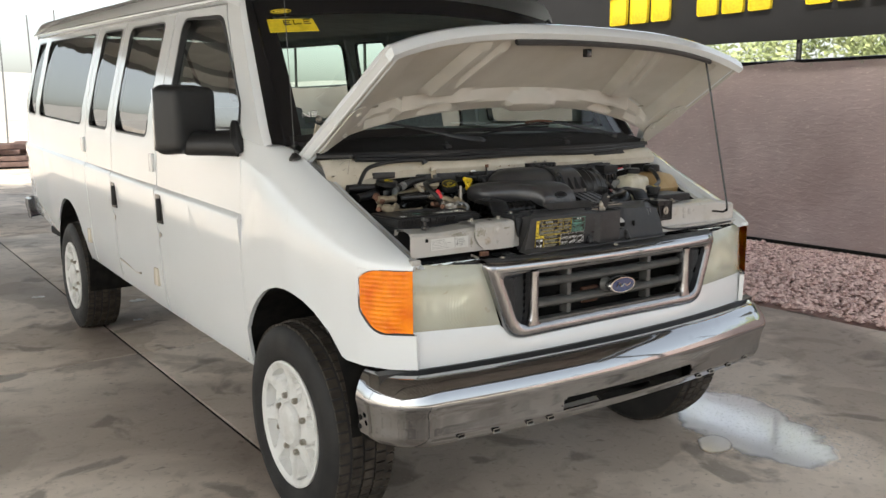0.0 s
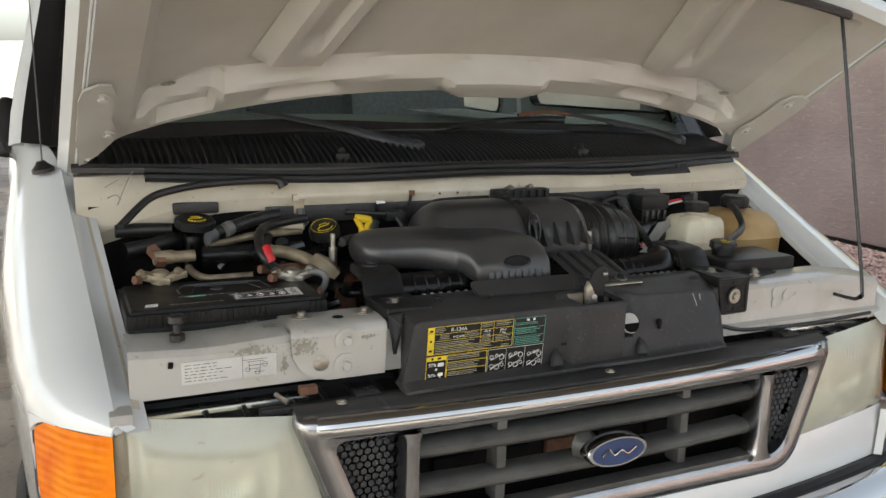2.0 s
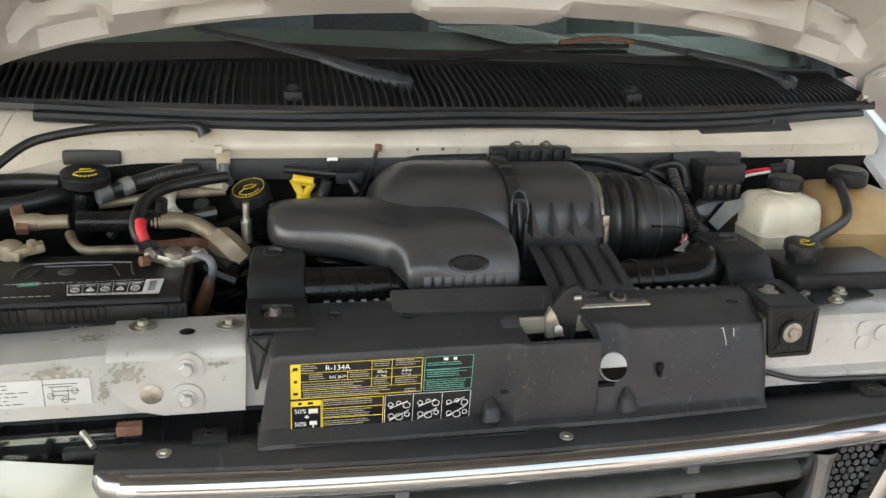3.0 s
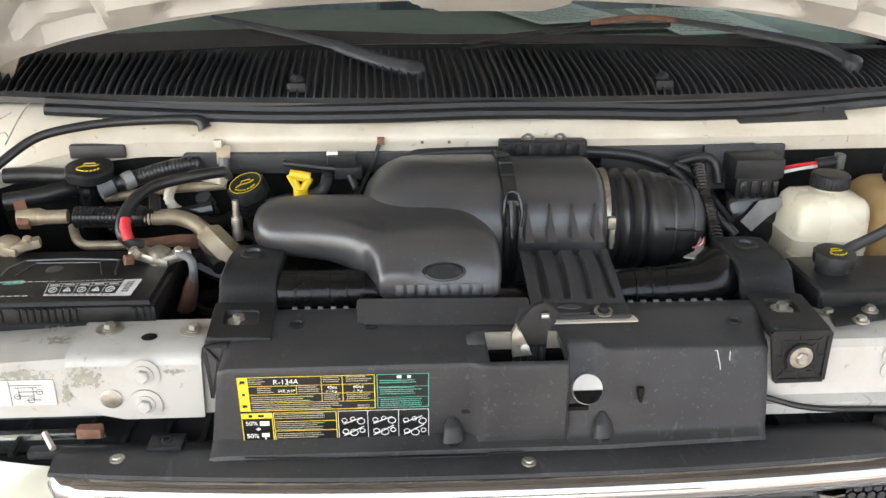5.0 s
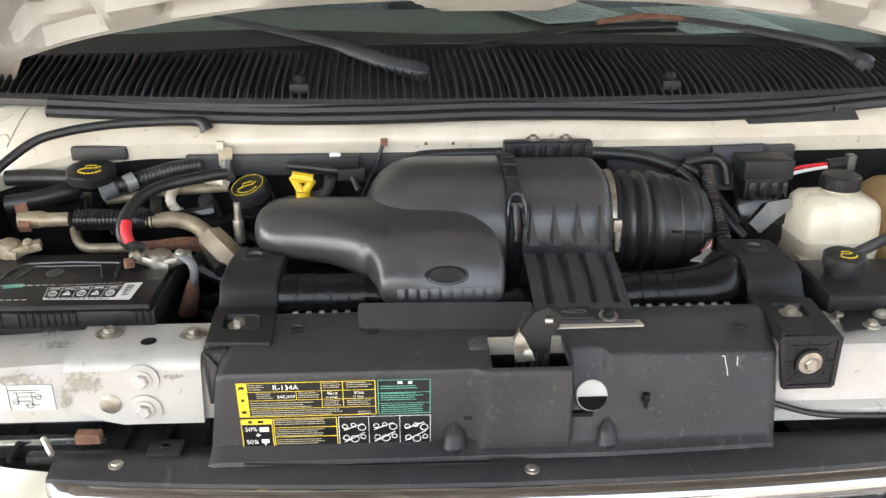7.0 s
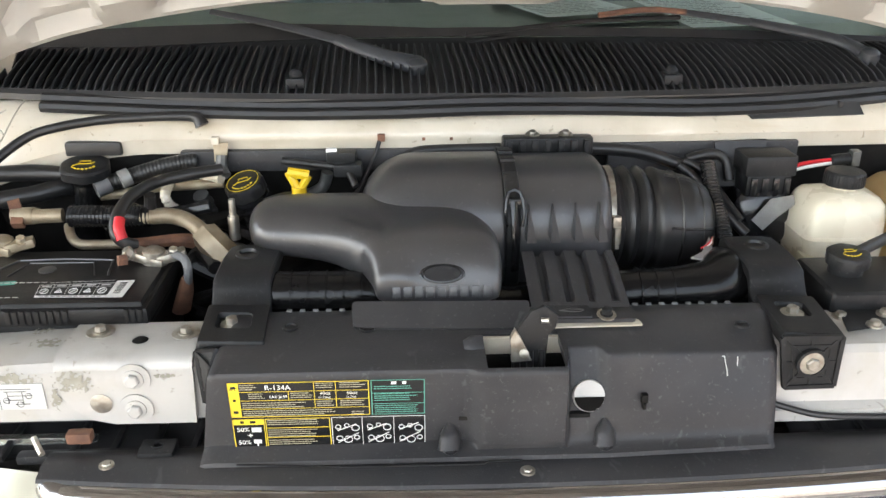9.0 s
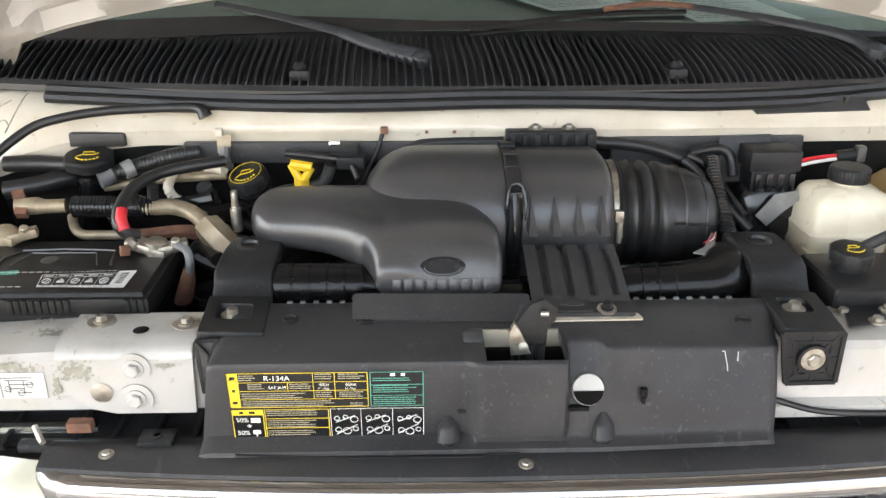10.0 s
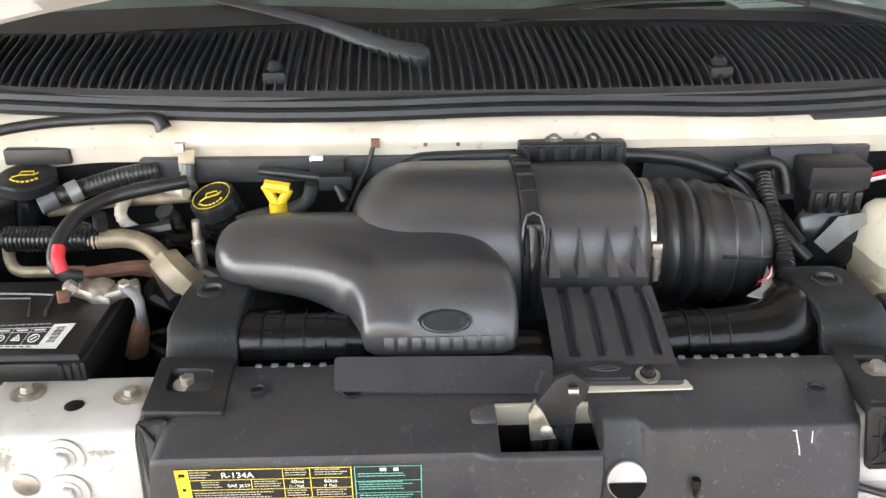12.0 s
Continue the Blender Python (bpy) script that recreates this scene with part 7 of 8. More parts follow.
lathe(b, [(0.02, 0), (0.02, 0.006), (0.016, 0.006), (0.016, 0.001)], c_, (0, -1, 0), 24)
part("foot_ring", b, BLACK, foot)
b = bm_new()
hexbolt(b, c_ + Vector((0, -0.002, 0)), (0, -1, 0), 0.009, 0.007, 0.0155)
part("bracket_bolt", b, STEEL, foot)
b = bm_new()
TR = [(-0.3920, 0.1120, 1.1440), (-0.3650, 0.1120, 1.1470), (-0.3730, 0.1000, 1.1290), (-0.3850, 0.1000, 1.0790)]
slab(b, TR, (0, 0.006, 0))
foot = part("ribbed_foot", b, BLACK, br_left)
for p, q in ((TR[0], TR[1]), (TR[1], TR[2]), (TR[2], TR[3]), (TR[3], TR[0]), (TR[0], TR[2]), (TR[1], Vector(TR[0]).lerp(Vector(TR[3]), 0.4))):
    b = bm_new()
    tube(b, [p, q], 0.003, 4)
    part("rib", b, BLACK, foot)

# ---- air intake ----
def elbow(bm_, path, n=8, seg=20, es=(2.4,)):
    """A squashed duct along (centre, half width, half height) stations; its width lies level."""
    cs = smooth_path([p for p, w, h in path], n)
    rows_ = []
    for i, c in enumerate(cs):
        t = (cs[min(i + 1, len(cs) - 1)] - cs[max(i - 1, 0)]).normalized()
        sidev = t.cross(Vector((0, 0, 1))).normalized()
        upv = sidev.cross(t)
        f_ = i / (len(cs) - 1) * (len(path) - 1)
        k_ = min(int(f_), len(path) - 2)
        w = path[k_][1] + (path[k_ + 1][1] - path[k_][1]) * (f_ - k_)
        h = path[k_][2] + (path[k_ + 1][2] - path[k_][2]) * (f_ - k_)
        e = es[k_] + (es[k_ + 1] - es[k_]) * (f_ - k_)
        t = Vector((0, 1, 0)) if f_ < 2 else Vector((t.x, t.y, 0)).normalized()
        sidev = t.cross(Vector((0, 0, 1))).normalized()
        upv = sidev.cross(t)
        row_ = []
        for j in range(seg):
            a = 2 * math.pi * j / seg
            ca, sa = math.cos(a), math.sin(a)
            row_.append(c + sidev * (w * math.copysign(abs(ca) ** (2 / e), ca)) + upv * (h * math.copysign(abs(sa) ** (2 / e), sa)))
        rows_.append(row_)
    vs_ = grid(bm_, rows_, close_u=True)
    cap(bm_, vs_[0])
    cap(bm_, vs_[-1])


intake = tagged(new("air_intake"), "dull black plastic air cleaner with snout and rubber boot", "air intake")
b = bm_new()
ELB = [(Vector((-0.093, 0.204, 1.165)), 0.084, 0.010), (Vector((-0.093, 0.215, 1.178)), 0.085, 0.025), (Vector((-0.093, 0.234, 1.189)), 0.086, 0.036), (Vector((-0.093, 0.262, 1.197)), 0.086, 0.041)]
for k in range(1, 6):
    a = radians(18 * k - 8)
    ELB.append((Vector((-0.205 + 0.113 * math.cos(a), 0.266 + 0.113 * math.sin(a), 1.198)), 0.087 - 0.0012 * k, 0.0425))
ELB += [(Vector((-0.235, 0.381, 1.199)), 0.080, 0.042), (Vector((-0.285, 0.385, 1.201)), 0.076, 0.040), (Vector((-0.332, 0.387, 1.202)), 0.068, 0.037), (Vector((-0.356, 0.388, 1.202)), 0.050, 0.029), (Vector((-0.366, 0.388, 1.202)), 0.02, 0.012)]
elbow(b, ELB, 6, 36, (4.5, 4.5, 4.2, 3.6, 3.2, 3.0, 2.8, 2.6, 2.5, 2.4, 2.3, 2.2, 2.0, 2.0))
elbow(b, [(Vector((-0.150, 0.203, 1.176)), 0.027, 0.018), (Vector((-0.154, 0.232, 1.190)), 0.030, 0.032), (Vector((-0.176, 0.282, 1.196)), 0.036, 0.037), (Vector((-0.222, 0.326, 1.200)), 0.040, 0.036), (Vector((-0.290, 0.350, 1.202)), 0.039, 0.031), (Vector((-0.330, 0.366, 1.202)), 0.030, 0.025), (Vector((-0.346, 0.380, 1.202)), 0.012, 0.010)], 6, 28, (3.5, 3.0, 2.6, 2.4, 2.2, 2.0, 2.0))
snout = part("intake_snout", b, DUCT, intake, "dull black curved intake snout", angle=180)
md = snout.modifiers.new("remesh", 'REMESH')
md.mode, md.voxel_size, md.use_smooth_shade = 'VOXEL', 0.004, True
md = snout.modifiers.new("smooth", 'SMOOTH')
md.factor, md.iterations = 0.5, 32
b = bm_new()
for sc, zz in ((1.0, 0.0), (0.86, 0.0)):
    tube(b, [Vector((-0.088 + sc * 0.029 * math.cos(a), 0.2105 + 0.0065 * math.sin(a), 1.1965 + sc * 0.0105 * math.sin(a))) for a in (2 * math.pi * k / 24 for k in range(25))], 0.0011, 4, n=1)
part("moulded_oval", b, GLOSSB, snout, "plain moulded oval badge")
for k in range(9):
    b = bm_new()
    x = -0.1485 + 0.0149 * k
    slab(b, [(x - 0.0052, 0.2014 - 0.016 * (-0.026 - x), 1.1665), (x + 0.0052, 0.2014 - 0.016 * (-0.026 - x), 1.1665), (x + 0.0052, 0.2048 - 0.016 * (-0.026 - x), 1.1815), (x - 0.0052, 0.2048 - 0.016 * (-0.026 - x), 1.1815)], (0, 0.006, -0.002), 0.001)
    part("raised_bar", b, DUCT, snout)
b = bm_new()
lathe(b, [(0.0001, 0.0), (1, 0)], (0, 0, 0), (0, 0, 1), 28)
for v in b.verts:
    v.co = Vector((-0.088 + v.co.x * 0.028, 0.2108 + 0.0065 * v.co.y, 1.1965 + v.co.y * 0.010))
part("moulded_field", b, COVER, snout)
for k in range(9):
    b = bm_new()
    box(b, -0.150 + 0.0145 * k, -0.139 + 0.0145 * k, 0.2085, 0.2180, 1.1735, 1.1820, 0.001)
    part("moulded_bar", b, COVER, snout)


def barrel(bm_, x0, x1, cy, cz, ry, rz, e, r0=0.02, r1=0.02, seg=32):
    rows_ = []
    n_ = 6
    st = [(x0, 0.30)] + [(x0 + r0 * (1 - math.cos(math.pi / 2 * k / n_)), 1 - (r0 / ry) * (1 - math.sin(math.pi / 2 * k / n_))) for k in range(n_ + 1)]
    st += [(x1 - r1 * (1 - math.sin(math.pi / 2 * k / n_)), 1 - (r1 / ry) * (1 - math.cos(math.pi / 2 * k / n_))) for k in range(n_ + 1)] + [(x1, 0.3)]
    for x, f_ in st:
        row_ = []
        for j in range(seg):
            a = 2 * math.pi * j / seg
            ca, sa = math.cos(a), math.sin(a)
            row_.append((x, cy + ry * f_ * math.copysign(abs(ca) ** (2 / e), ca), cz + rz * f_ * math.copysign(abs(sa) ** (2 / e), sa)))
        rows_.append(row_)
    vs_ = grid(bm_, rows_, close_u=True)
    cap(bm_, vs_[0])
    cap(bm_, vs_[-1])


b = bm_new()
barrel(b, -0.205, 0.010, 0.452, 1.175, 0.120, 0.106, 2.5, 0.085, 0.006)
part("air_box", b, DUCT, intake, "dull black air cleaner housing", angle=60)
b = bm_new()
barrel(b, 0.026, 0.168, 0.448, 1.175, 0.116, 0.104, 2.5, 0.006, 0.022)
lid = part("air_box_cover", b, DUCT, intake, angle=60)
b = bm_new()
barrel(b, 0.008, 0.030, 0.450, 1.175, 0.125, 0.111, 2.5, 0.004, 0.004)
band = part("clamp_band", b, BLACK, intake)
b = bm_new()
for a in (62, 78, 94, 110, 126):
    c = Vector((0.018, 0.450 - 0.122 * math.cos(radians(a)), 1.175 + 0.112 * math.sin(radians(a))))
    box(b, c.x - 0.011, c.x + 0.011, c.y - 0.008, c.y + 0.008, c.z - 0.003, c.z + 0.004, 0.002)
part("band_teeth", b, BLACK, band)
b = bm_new()
tube(b, [(0.020, 0.336, 1.250), (0.021, 0.325, 1.225), (0.022, 0.320, 1.195), (0.022, 0.322, 1.150)], 0.009, 10, flat=0.5)
tube(b, [(0.010, 0.330, 1.215), (0.007, 0.331, 1.236), (0.012, 0.341, 1.262), (0.028, 0.341, 1.262), (0.034, 0.331, 1.236), (0.031, 0.328, 1.215)], 0.0025, 6, n=2)
box(b, 0.011, 0.030, 0.333, 0.345, 1.241, 1.254, 0.003)
part("wire_clasp", b, GLOSSB, band)
# fins and corrugated ramp on the cover
for k in range(4):
    b = bm_new()
    x = 0.042 + 0.034 * k
    slab(b, [(x - 0.007, 0.300, 1.200), (x + 0.007, 0.300, 1.200), (x, 0.3405, 1.243)], (0, 0.03, 0))
    part("housing_fin", b, DUCT, lid)
b = bm_new()
rows = []
for y, z, g_ in ((0.312, 1.160, 1.0), (0.300, 1.186, 1.0), (0.296, 1.190, 1.0), (0.27, 1.185, 1.0), (0.235, 1.176, 1.0), (0.206, 1.168, 1.0), (0.196, 1.165, 0.6), (0.188, 1.163, 0.0), (0.176, 1.160, 0.0)):
    row = []
    for k in range(61):
        x = 0.026 + 0.129 * k / 60
        ph = (k / 60 * 4.3 + 0.02) % 1
        e_ = min(1.0, max(0.0, min(ph - 0.60, 0.98 - ph) / 0.07))
        row.append((x, y, z - 0.0085 * e_ * g_ * (1 if 3 < k < 57 else 0)))
    rows.append(row)
grid(b, rows)
bmesh.ops.solidify(b, geom=b.faces[:], thickness=0.003)
part("ribbed_ramp", b, COVER, intake, "black corrugated ramp", angle=25)
b = bm_new()
slab(b, [(x, y, 1.1535) for x, y in rounded([(0.022, 0.182), (0.158, 0.180), (0.155, 0.146), (0.022, 0.148)], 0.004)], (0, 0, 0.0055), 0.0015)
flange = part("ramp_flange", b, COVER, intake)
b = bm_new()
slab(b, [(x, y, 1.1585) for x, y in rounded([(0.048, 0.181), (0.100, 0.180), (0.100, 0.149), (0.048, 0.150)], 0.003)], (0, 0, 0.0035), 0.0012)
part("flange_pad", b, COVER, flange)
b = bm_new()
tube(b, [(0.060, 0.166, 1.1622), (0.078, 0.172, 1.1622), (0.092, 0.166, 1.1622), (0.078, 0.161, 1.1622), (0.060, 0.166, 1.1622)], 0.0006, 4, n=4)
tube(b, [(0.062, 0.165, 1.1622), (0.088, 0.168, 1.1622)], 0.0005, 4, n=1)
part("moulded_mark", b, GREY, flange)
b = bm_new()
lathe(b, [(0.0125, 0), (0.0125, 0.002), (0.007, 0.0025)], (0.119, 0.156, 1.159), (0, -0.15, 1), 18)
part("bolt_washer", b, STEEL, flange)
b = bm_new()
lathe(b, [(0.0085, 0.002), (0.0085, 0.0035), (0.0065, 0.004), (0.0065, 0.010), (0.005, 0.0115), (0.0001, 0.0115)], (0.119, 0.156, 1.159), (0, -0.15, 1), 12)
part("flange_bolt", b, BLACK, flange)
b = bm_new()
slab(b, [(x, y, 1.1512) for x, y in rounded([(0.035, 0.150), (0.160, 0.156), (0.163, 0.140), (0.035, 0.138)], 0.003)], (0, 0, 0.002))
part("flange_gasket", b, CREAM, flange)
# top mount of the housing on the ledge
b = bm_new()
box(b, 0.022, 0.168, 0.515, 0.545, 1.262, 1.292, 0.004)
mount = part("housing_mount", b, BLACK, intake)
for k in range(7):
    b = bm_new()
    box(b, 0.026 + 0.021 * k, 0.036 + 0.021 * k, 0.508, 0.5145, 1.258, 1.290, 0.002)
    part("mount_rib", b, BLACK, mount)
for x in (0.071, 0.125):
    b = bm_new()
    hexbolt(b, (x, 0.535, 1.291), (0, -0.3, 1), 0.007, 0.008, 0.012)
    part("mount_bolt", b, STEEL, mount)
# rubber boot and its clamp
b = bm_new()
BC = [Vector((0.168, 0.440, 1.185)), Vector((0.25, 0.437, 1.182)), Vector((0.335, 0.432, 1.176))]
path = smooth_path(BC, 20)
rows = []
for i, c in enumerate(path):
    f_ = i / (len(path) - 1)
    r = lerp_table(f_, [0, 0.08, 0.12, 0.18, 0.24, 0.30, 0.36, 0.42, 0.48, 0.55, 0.75, 0.92, 1.0], [0.076, 0.076, 0.084, 0.072, 0.084, 0.072, 0.084, 0.072, 0.082, 0.078, 0.072, 0.060, 0.046])
    rows.append([c + Vector((0, r * math.cos(a) * 1.05, r * math.sin(a))) for a in (2 * math.pi * j / 28 for j in range(28))])
vs = grid(b, rows, close_u=True)
cap(b, vs[-1])
boot = part("intake_boot", b, RUBBER, intake, "ribbed black rubber boot", angle=50)
def boot_ring(f_):
    return path[int(f_ * (len(path) - 1))], lerp_table(f_, [0.55, 0.75, 0.92, 1.0], [0.078, 0.072, 0.060, 0.046])


for f_ in (0.66, 0.84):
    b = bm_new()
    c, r = boot_ring(f_)
    tube(b, [c + Vector((0, r * 1.05 * math.cos(a), r * math.sin(a))) for a in (2 * math.pi * j / 32 for j in range(33))], 0.0032, 6, n=1)
    part("boot_rib", b, RUBBER, boot)
for a in (2.95, 1.75):
    b = bm_new()
    tube(b, [boot_ring(f_)[0] + Vector((0, boot_ring(f_)[1] * 1.05 * math.cos(a), boot_ring(f_)[1] * math.sin(a))) for f_ in (0.56, 0.62, 0.68, 0.74, 0.80, 0.86, 0.92, 0.97)], 0.0030, 6, n=2)
    part("boot_rib", b, RUBBER, boot)
b = bm_new()
lathe(b, [(0.079, 0), (0.0805, 0), (0.0805, 0.011), (0.079, 0.011)], (0.170, 0.440, 1.185), (1, 0, 0), 40)
clamp = part("hose_clamp", b, STEEL, intake, "bright steel hose clamp")
b = bm_new()
box(b, 0.169, 0.182, 0.354, 0.366, 1.198, 1.216, 0.002)
tube(b, [(0.176, 0.353, 1.200), (0.176, 0.352, 1.176)], 0.0055, 10)
tube(b, [(0.176, 0.352, 1.178), (0.176, 0.3515, 1.168)], 0.004, 6)
part("clamp_screw", b, STEEL, clamp)


# ---- battery ----
battery = tagged(new("battery"), "black car battery with a printed warning label", "battery")
b = bm_new()
box(b, -0.800, -0.482, 0.212, 0.390, 0.97, 1.126, 0.006)
part("battery_case", b, BATTERY, battery)
b = bm_new()
box(b, -0.804, -0.478, 0.206, 0.394, 1.121, 1.134, 0.003)
part("case_rim", b, BATTERY, battery)
b = bm_new()
rows = [[(x0 + e * sx, y0 + e * sy, z) for x0, y0, sx, sy in ((-0.806, 0.202, 1, 1), (-0.474, 0.202, -1, 1), (-0.474, 0.396, -1, -1), (-0.806, 0.396, 1, -1))] for e, z in ((0.010, 1.134), (0.001, 1.1345), (0.0, 1.137), (0.0, 1.155), (0.0015, 1.1575), (0.007, 1.158), (0.0085, 1.1625), (0.010, 1.164), (0.06, 1.164))]
vs = grid(b, rows, close_u=True)
cap(b, vs[0])
cap(b, vs[-1])
lid_ = part("battery_lid", b, BATTERY, battery)
for k in range(22):
    x = -0.795 + 0.0100 * k
    if 12 < k:
        x = -0.652 + 0.0092 * (k - 13)
    b = bm_new()
    box(b, x - 0.0034, x + 0.0034, 0.1995, 0.206, 1.139, 1.1575, 0.0012)
    part("lid_rib", b, BATTERY, lid_)
for x in (-0.500, -0.491, -0.482):
    b = bm_new()
    box(b, x - 0.0030, x + 0.0030, 0.1995, 0.206, 1.139, 1.1575, 0.0012)
    part("lid_rib", b, BATTERY, lid_)
b = bm_new()
tube(b, [(-0.7100, 0.2960, 1.1645), (-0.6960, 0.3520, 1.1645), (-0.5740, 0.3510, 1.1645), (-0.5600, 0.3420, 1.1645), (-0.5560, 0.3160, 1.1645), (-0.5510, 0.2960, 1.1645)], 0.0018, 5, n=2)
tube(b, [(-0.6900, 0.2970, 1.1645), (-0.6780, 0.3420, 1.1645), (-0.5860, 0.3410, 1.1645), (-0.5700, 0.2960, 1.1645)], 0.0012, 5, n=1)
lathe(b, [(0.0001, 0), (0.012, 0), (0.012, 0.002), (0.009, 0.0028), (0.0001, 0.0028)], (-0.6430, 0.3170, 1.1635), (0, 0, 1), 18)
part("lid_panel", b, DUCT, lid_)
A_, B_, C_, D_ = Vector((-0.6340, 0.2700, 1.1648)), Vector((-0.5070, 0.2760, 1.1648)), Vector((-0.6260, 0.2260, 1.1648)), Vector((-0.5090, 0.2210, 1.1648))


def bl(u0, v0, u1, v1, up=0.0):
    vs_ = [b.verts.new(A_.lerp(B_, u).lerp(C_.lerp(D_, u), v) + Vector((0, 0, up))) for u, v in ((u0, v0), (u1, v0), (u1, v1), (u0, v1))]
    b.faces.new(vs_)


def bl_line(pts, w=0.0005):
    tube(b, [A_.lerp(B_, u).lerp(C_.lerp(D_, u), v) + Vector((0, 0, 0.0007)) for u, v in pts], w, 4, n=1)


b = bm_new()
bl(0.0, -0.12, 1.0, 1.0)
blab = part("battery_label", b, BATTERY, battery, "black label with white symbols")
b = bm_new()
for u0, v0, u1, v1 in ((0.0, 0.10, 0.80, 0.13), (0.0, 0.10, 0.007, 0.86), (0.0, 0.84, 0.80, 0.98), (0.80, -0.02, 0.99, 0.98), (0.02, 0.29, 0.78, 0.31)):
    bl(u0, v0, u1, v1, 0.0004)
for k in range(1, 5):
    bl(0.158 * k, 0.12, 0.158 * k + 0.005, 0.85, 0.0004)
for k in range(12):
    bl(0.10 + 0.057 * k, -0.06, 0.145 + 0.057 * k, -0.035, 0.0004)
for k in range(5):
    uc = 0.08 + 0.158 * k
    bl_line([(uc + 0.045 * math.cos(a), 0.57 + 0.16 * math.sin(a)) for a in (2 * math.pi * q / (3 if k % 2 else 12) + 0.5 for q in range((3 if k % 2 else 12) + 1))], 0.0007)
    bl_line([(uc - 0.02, 0.64), (uc + 0.02, 0.50)], 0.0007)
    bl(uc - 0.05, 0.17, uc + 0.05, 0.24, 0.0004)
part("label_print", b, WHITEPRINT, blab)
b = bm_new()
for k in range(11):
    bl(0.05 + 0.065 * k, 0.893, 0.05 + 0.065 * k + 0.045, 0.930, 0.0008)
for k in range(14):
    bl(0.85, 0.12 + 0.047 * k, 0.93, 0.12 + 0.047 * k + (0.015 if k % 3 else 0.028), 0.0008)
part("label_bars", b, GLOSSB, blab)
for x0, y0 in ((-0.735, 0.228), (-0.715, 0.274)):
    b = bm_new()
    for k in range(9):
        vs = [b.verts.new((x0 + 0.010 * k + dx, y0 + dy, 1.1648)) for dx, dy in ((0, 0), (0.0075, 0), (0.0075, 0.0023), (0, 0.0023))]
        b.faces.new(vs)
    part("lid_print", b, WHITEPRINT, battery, "small white print")
b = bm_new()
slab(b, [(-0.7000, 0.2790, 1.1640), (-0.6720, 0.2820, 1.1640), (-0.6700, 0.2710, 1.1640), (-0.6960, 0.2680, 1.1640)], (0, 0, 0.0006))
part("green_mark", b, GREENPRINT, lid_)
b = bm_new()
slab(b, [(-0.775, 0.226, 1.1643), (-0.755, 0.226, 1.1643), (-0.752, 0.242, 1.1643), (-0.772, 0.242, 1.1643)], (0, 0, 0.0006))
part("date_sticker", b, PAPER, lid_)
for nm, c, m in (("negative_clamp", (-0.4990, 0.3400, 1.1750), STEEL), ("positive_clamp", (-0.7320, 0.3850, 1.1780), ALU)):
    b = bm_new()
    c = Vector(c)
    lathe(b, [(0.016, -0.014), (0.016, 0.008), (0.010, 0.012), (0.0001, 0.012)], c, (0.1, 0, 1), 14)
    box(b, c.x - 0.034, c.x + 0.02, c.y - 0.014, c.y + 0.014, c.z - 0.010, c.z + 0.004, 0.004, rot(0, 12, -14))
    box(b, c.x + 0.004, c.x + 0.046, c.y - 0.012, c.y + 0.010, c.z - 0.008, c.z + 0.006, 0.004, rot(0, -8, 18))
    hexbolt(b, c + Vector((-0.030, -0.004, 0.002)), (-0.5, -0.3, 0.8), 0.008, 0.012, 0.010)
    hexbolt(b, c + Vector((0.030, -0.004, 0.004)), (0.1, -0.4, 0.9), 0.007, 0.009, 0.009)
    cl = part(nm, b, m, battery, "corroded lead clamp")
    b = bm_new()
    lathe(b, [(0.0001, 0), (0.0085, 0), (0.0085, 0.012), (0.0001, 0.013)], c + Vector((-0.036, -0.010, -0.002)), (-0.8, -0.5, 0.1), 6)
    part("clamp_nut", b, RUST, cl)
b = bm_new()
tube(b, [(-0.4760, 0.3400, 1.1780), (-0.4510, 0.3180, 1.1780), (-0.4440, 0.3080, 1.1650), (-0.4500, 0.3200, 1.1400)], 0.0062, 10)
part("ground_cable", b, CONDUIT, battery, "grey battery cable")
b = bm_new()
tube(b, [(-0.4490, 0.3180, 1.1500), (-0.4560, 0.3230, 1.1250), (-0.4680, 0.3330, 1.0900)], [0.008, 0.013, 0.015], 10, flat=0.7)
part("terminal_boot", b, RUST, battery, "faded red cable boot")


# ---- hoses, pipes and caps: a small library ----
def named(ob, lb):
    """Tags a thing of the bay; a short label says where it is."""
    return tagged(ob, lb if len(lb.split()) > 3 else lb + " in the engine bay", " ".join(ob.name.split(".")[0].split("_")[-2:]))


def hose(name, pts, r, mat, lb="", ribs=None, parent=None, seg=12):
    bb = bm_new()
    tube(bb, pts, r, seg, ribs=ribs)
    if lb and parent is None:
        return named(part(name, bb, mat), lb)
    return part(name, bb, mat, parent or van)


def screw_cap(name, c, ax, r, h, lb, lobes=10, parent=None):
    """A moulded cap: knurled skirt, flat top, printed ring and symbol."""
    ax = Vector(ax).normalized()
    u = ax.orthogonal().normalized()
    w = ax.cross(u)
    c = Vector(c)
    bb = bm_new()
    rows_ = []
    for rad, hh, k_ in ((0.6, -h, 0), (1.0, -h, 1), (1.02, -h * 0.2, 1), (0.95, 0.0, 0.6), (0.86, 0.001, 0), (0.3, 0.0012, 0)):
        rows_.append([c + ax * hh + (u * math.cos(a) + w * math.sin(a)) * r * rad * (1 + 0.03 * k_ * math.cos(a * lobes)) for a in (2 * math.pi * j / 60 for j in range(60))])
    vs_ = grid(bb, rows_, close_u=True)
    cap(bb, vs_[0])
    cap(bb, vs_[-1])
    ob = part(name, bb, BLACK, parent, lb) if parent else named(part(name, bb, BLACK), lb)
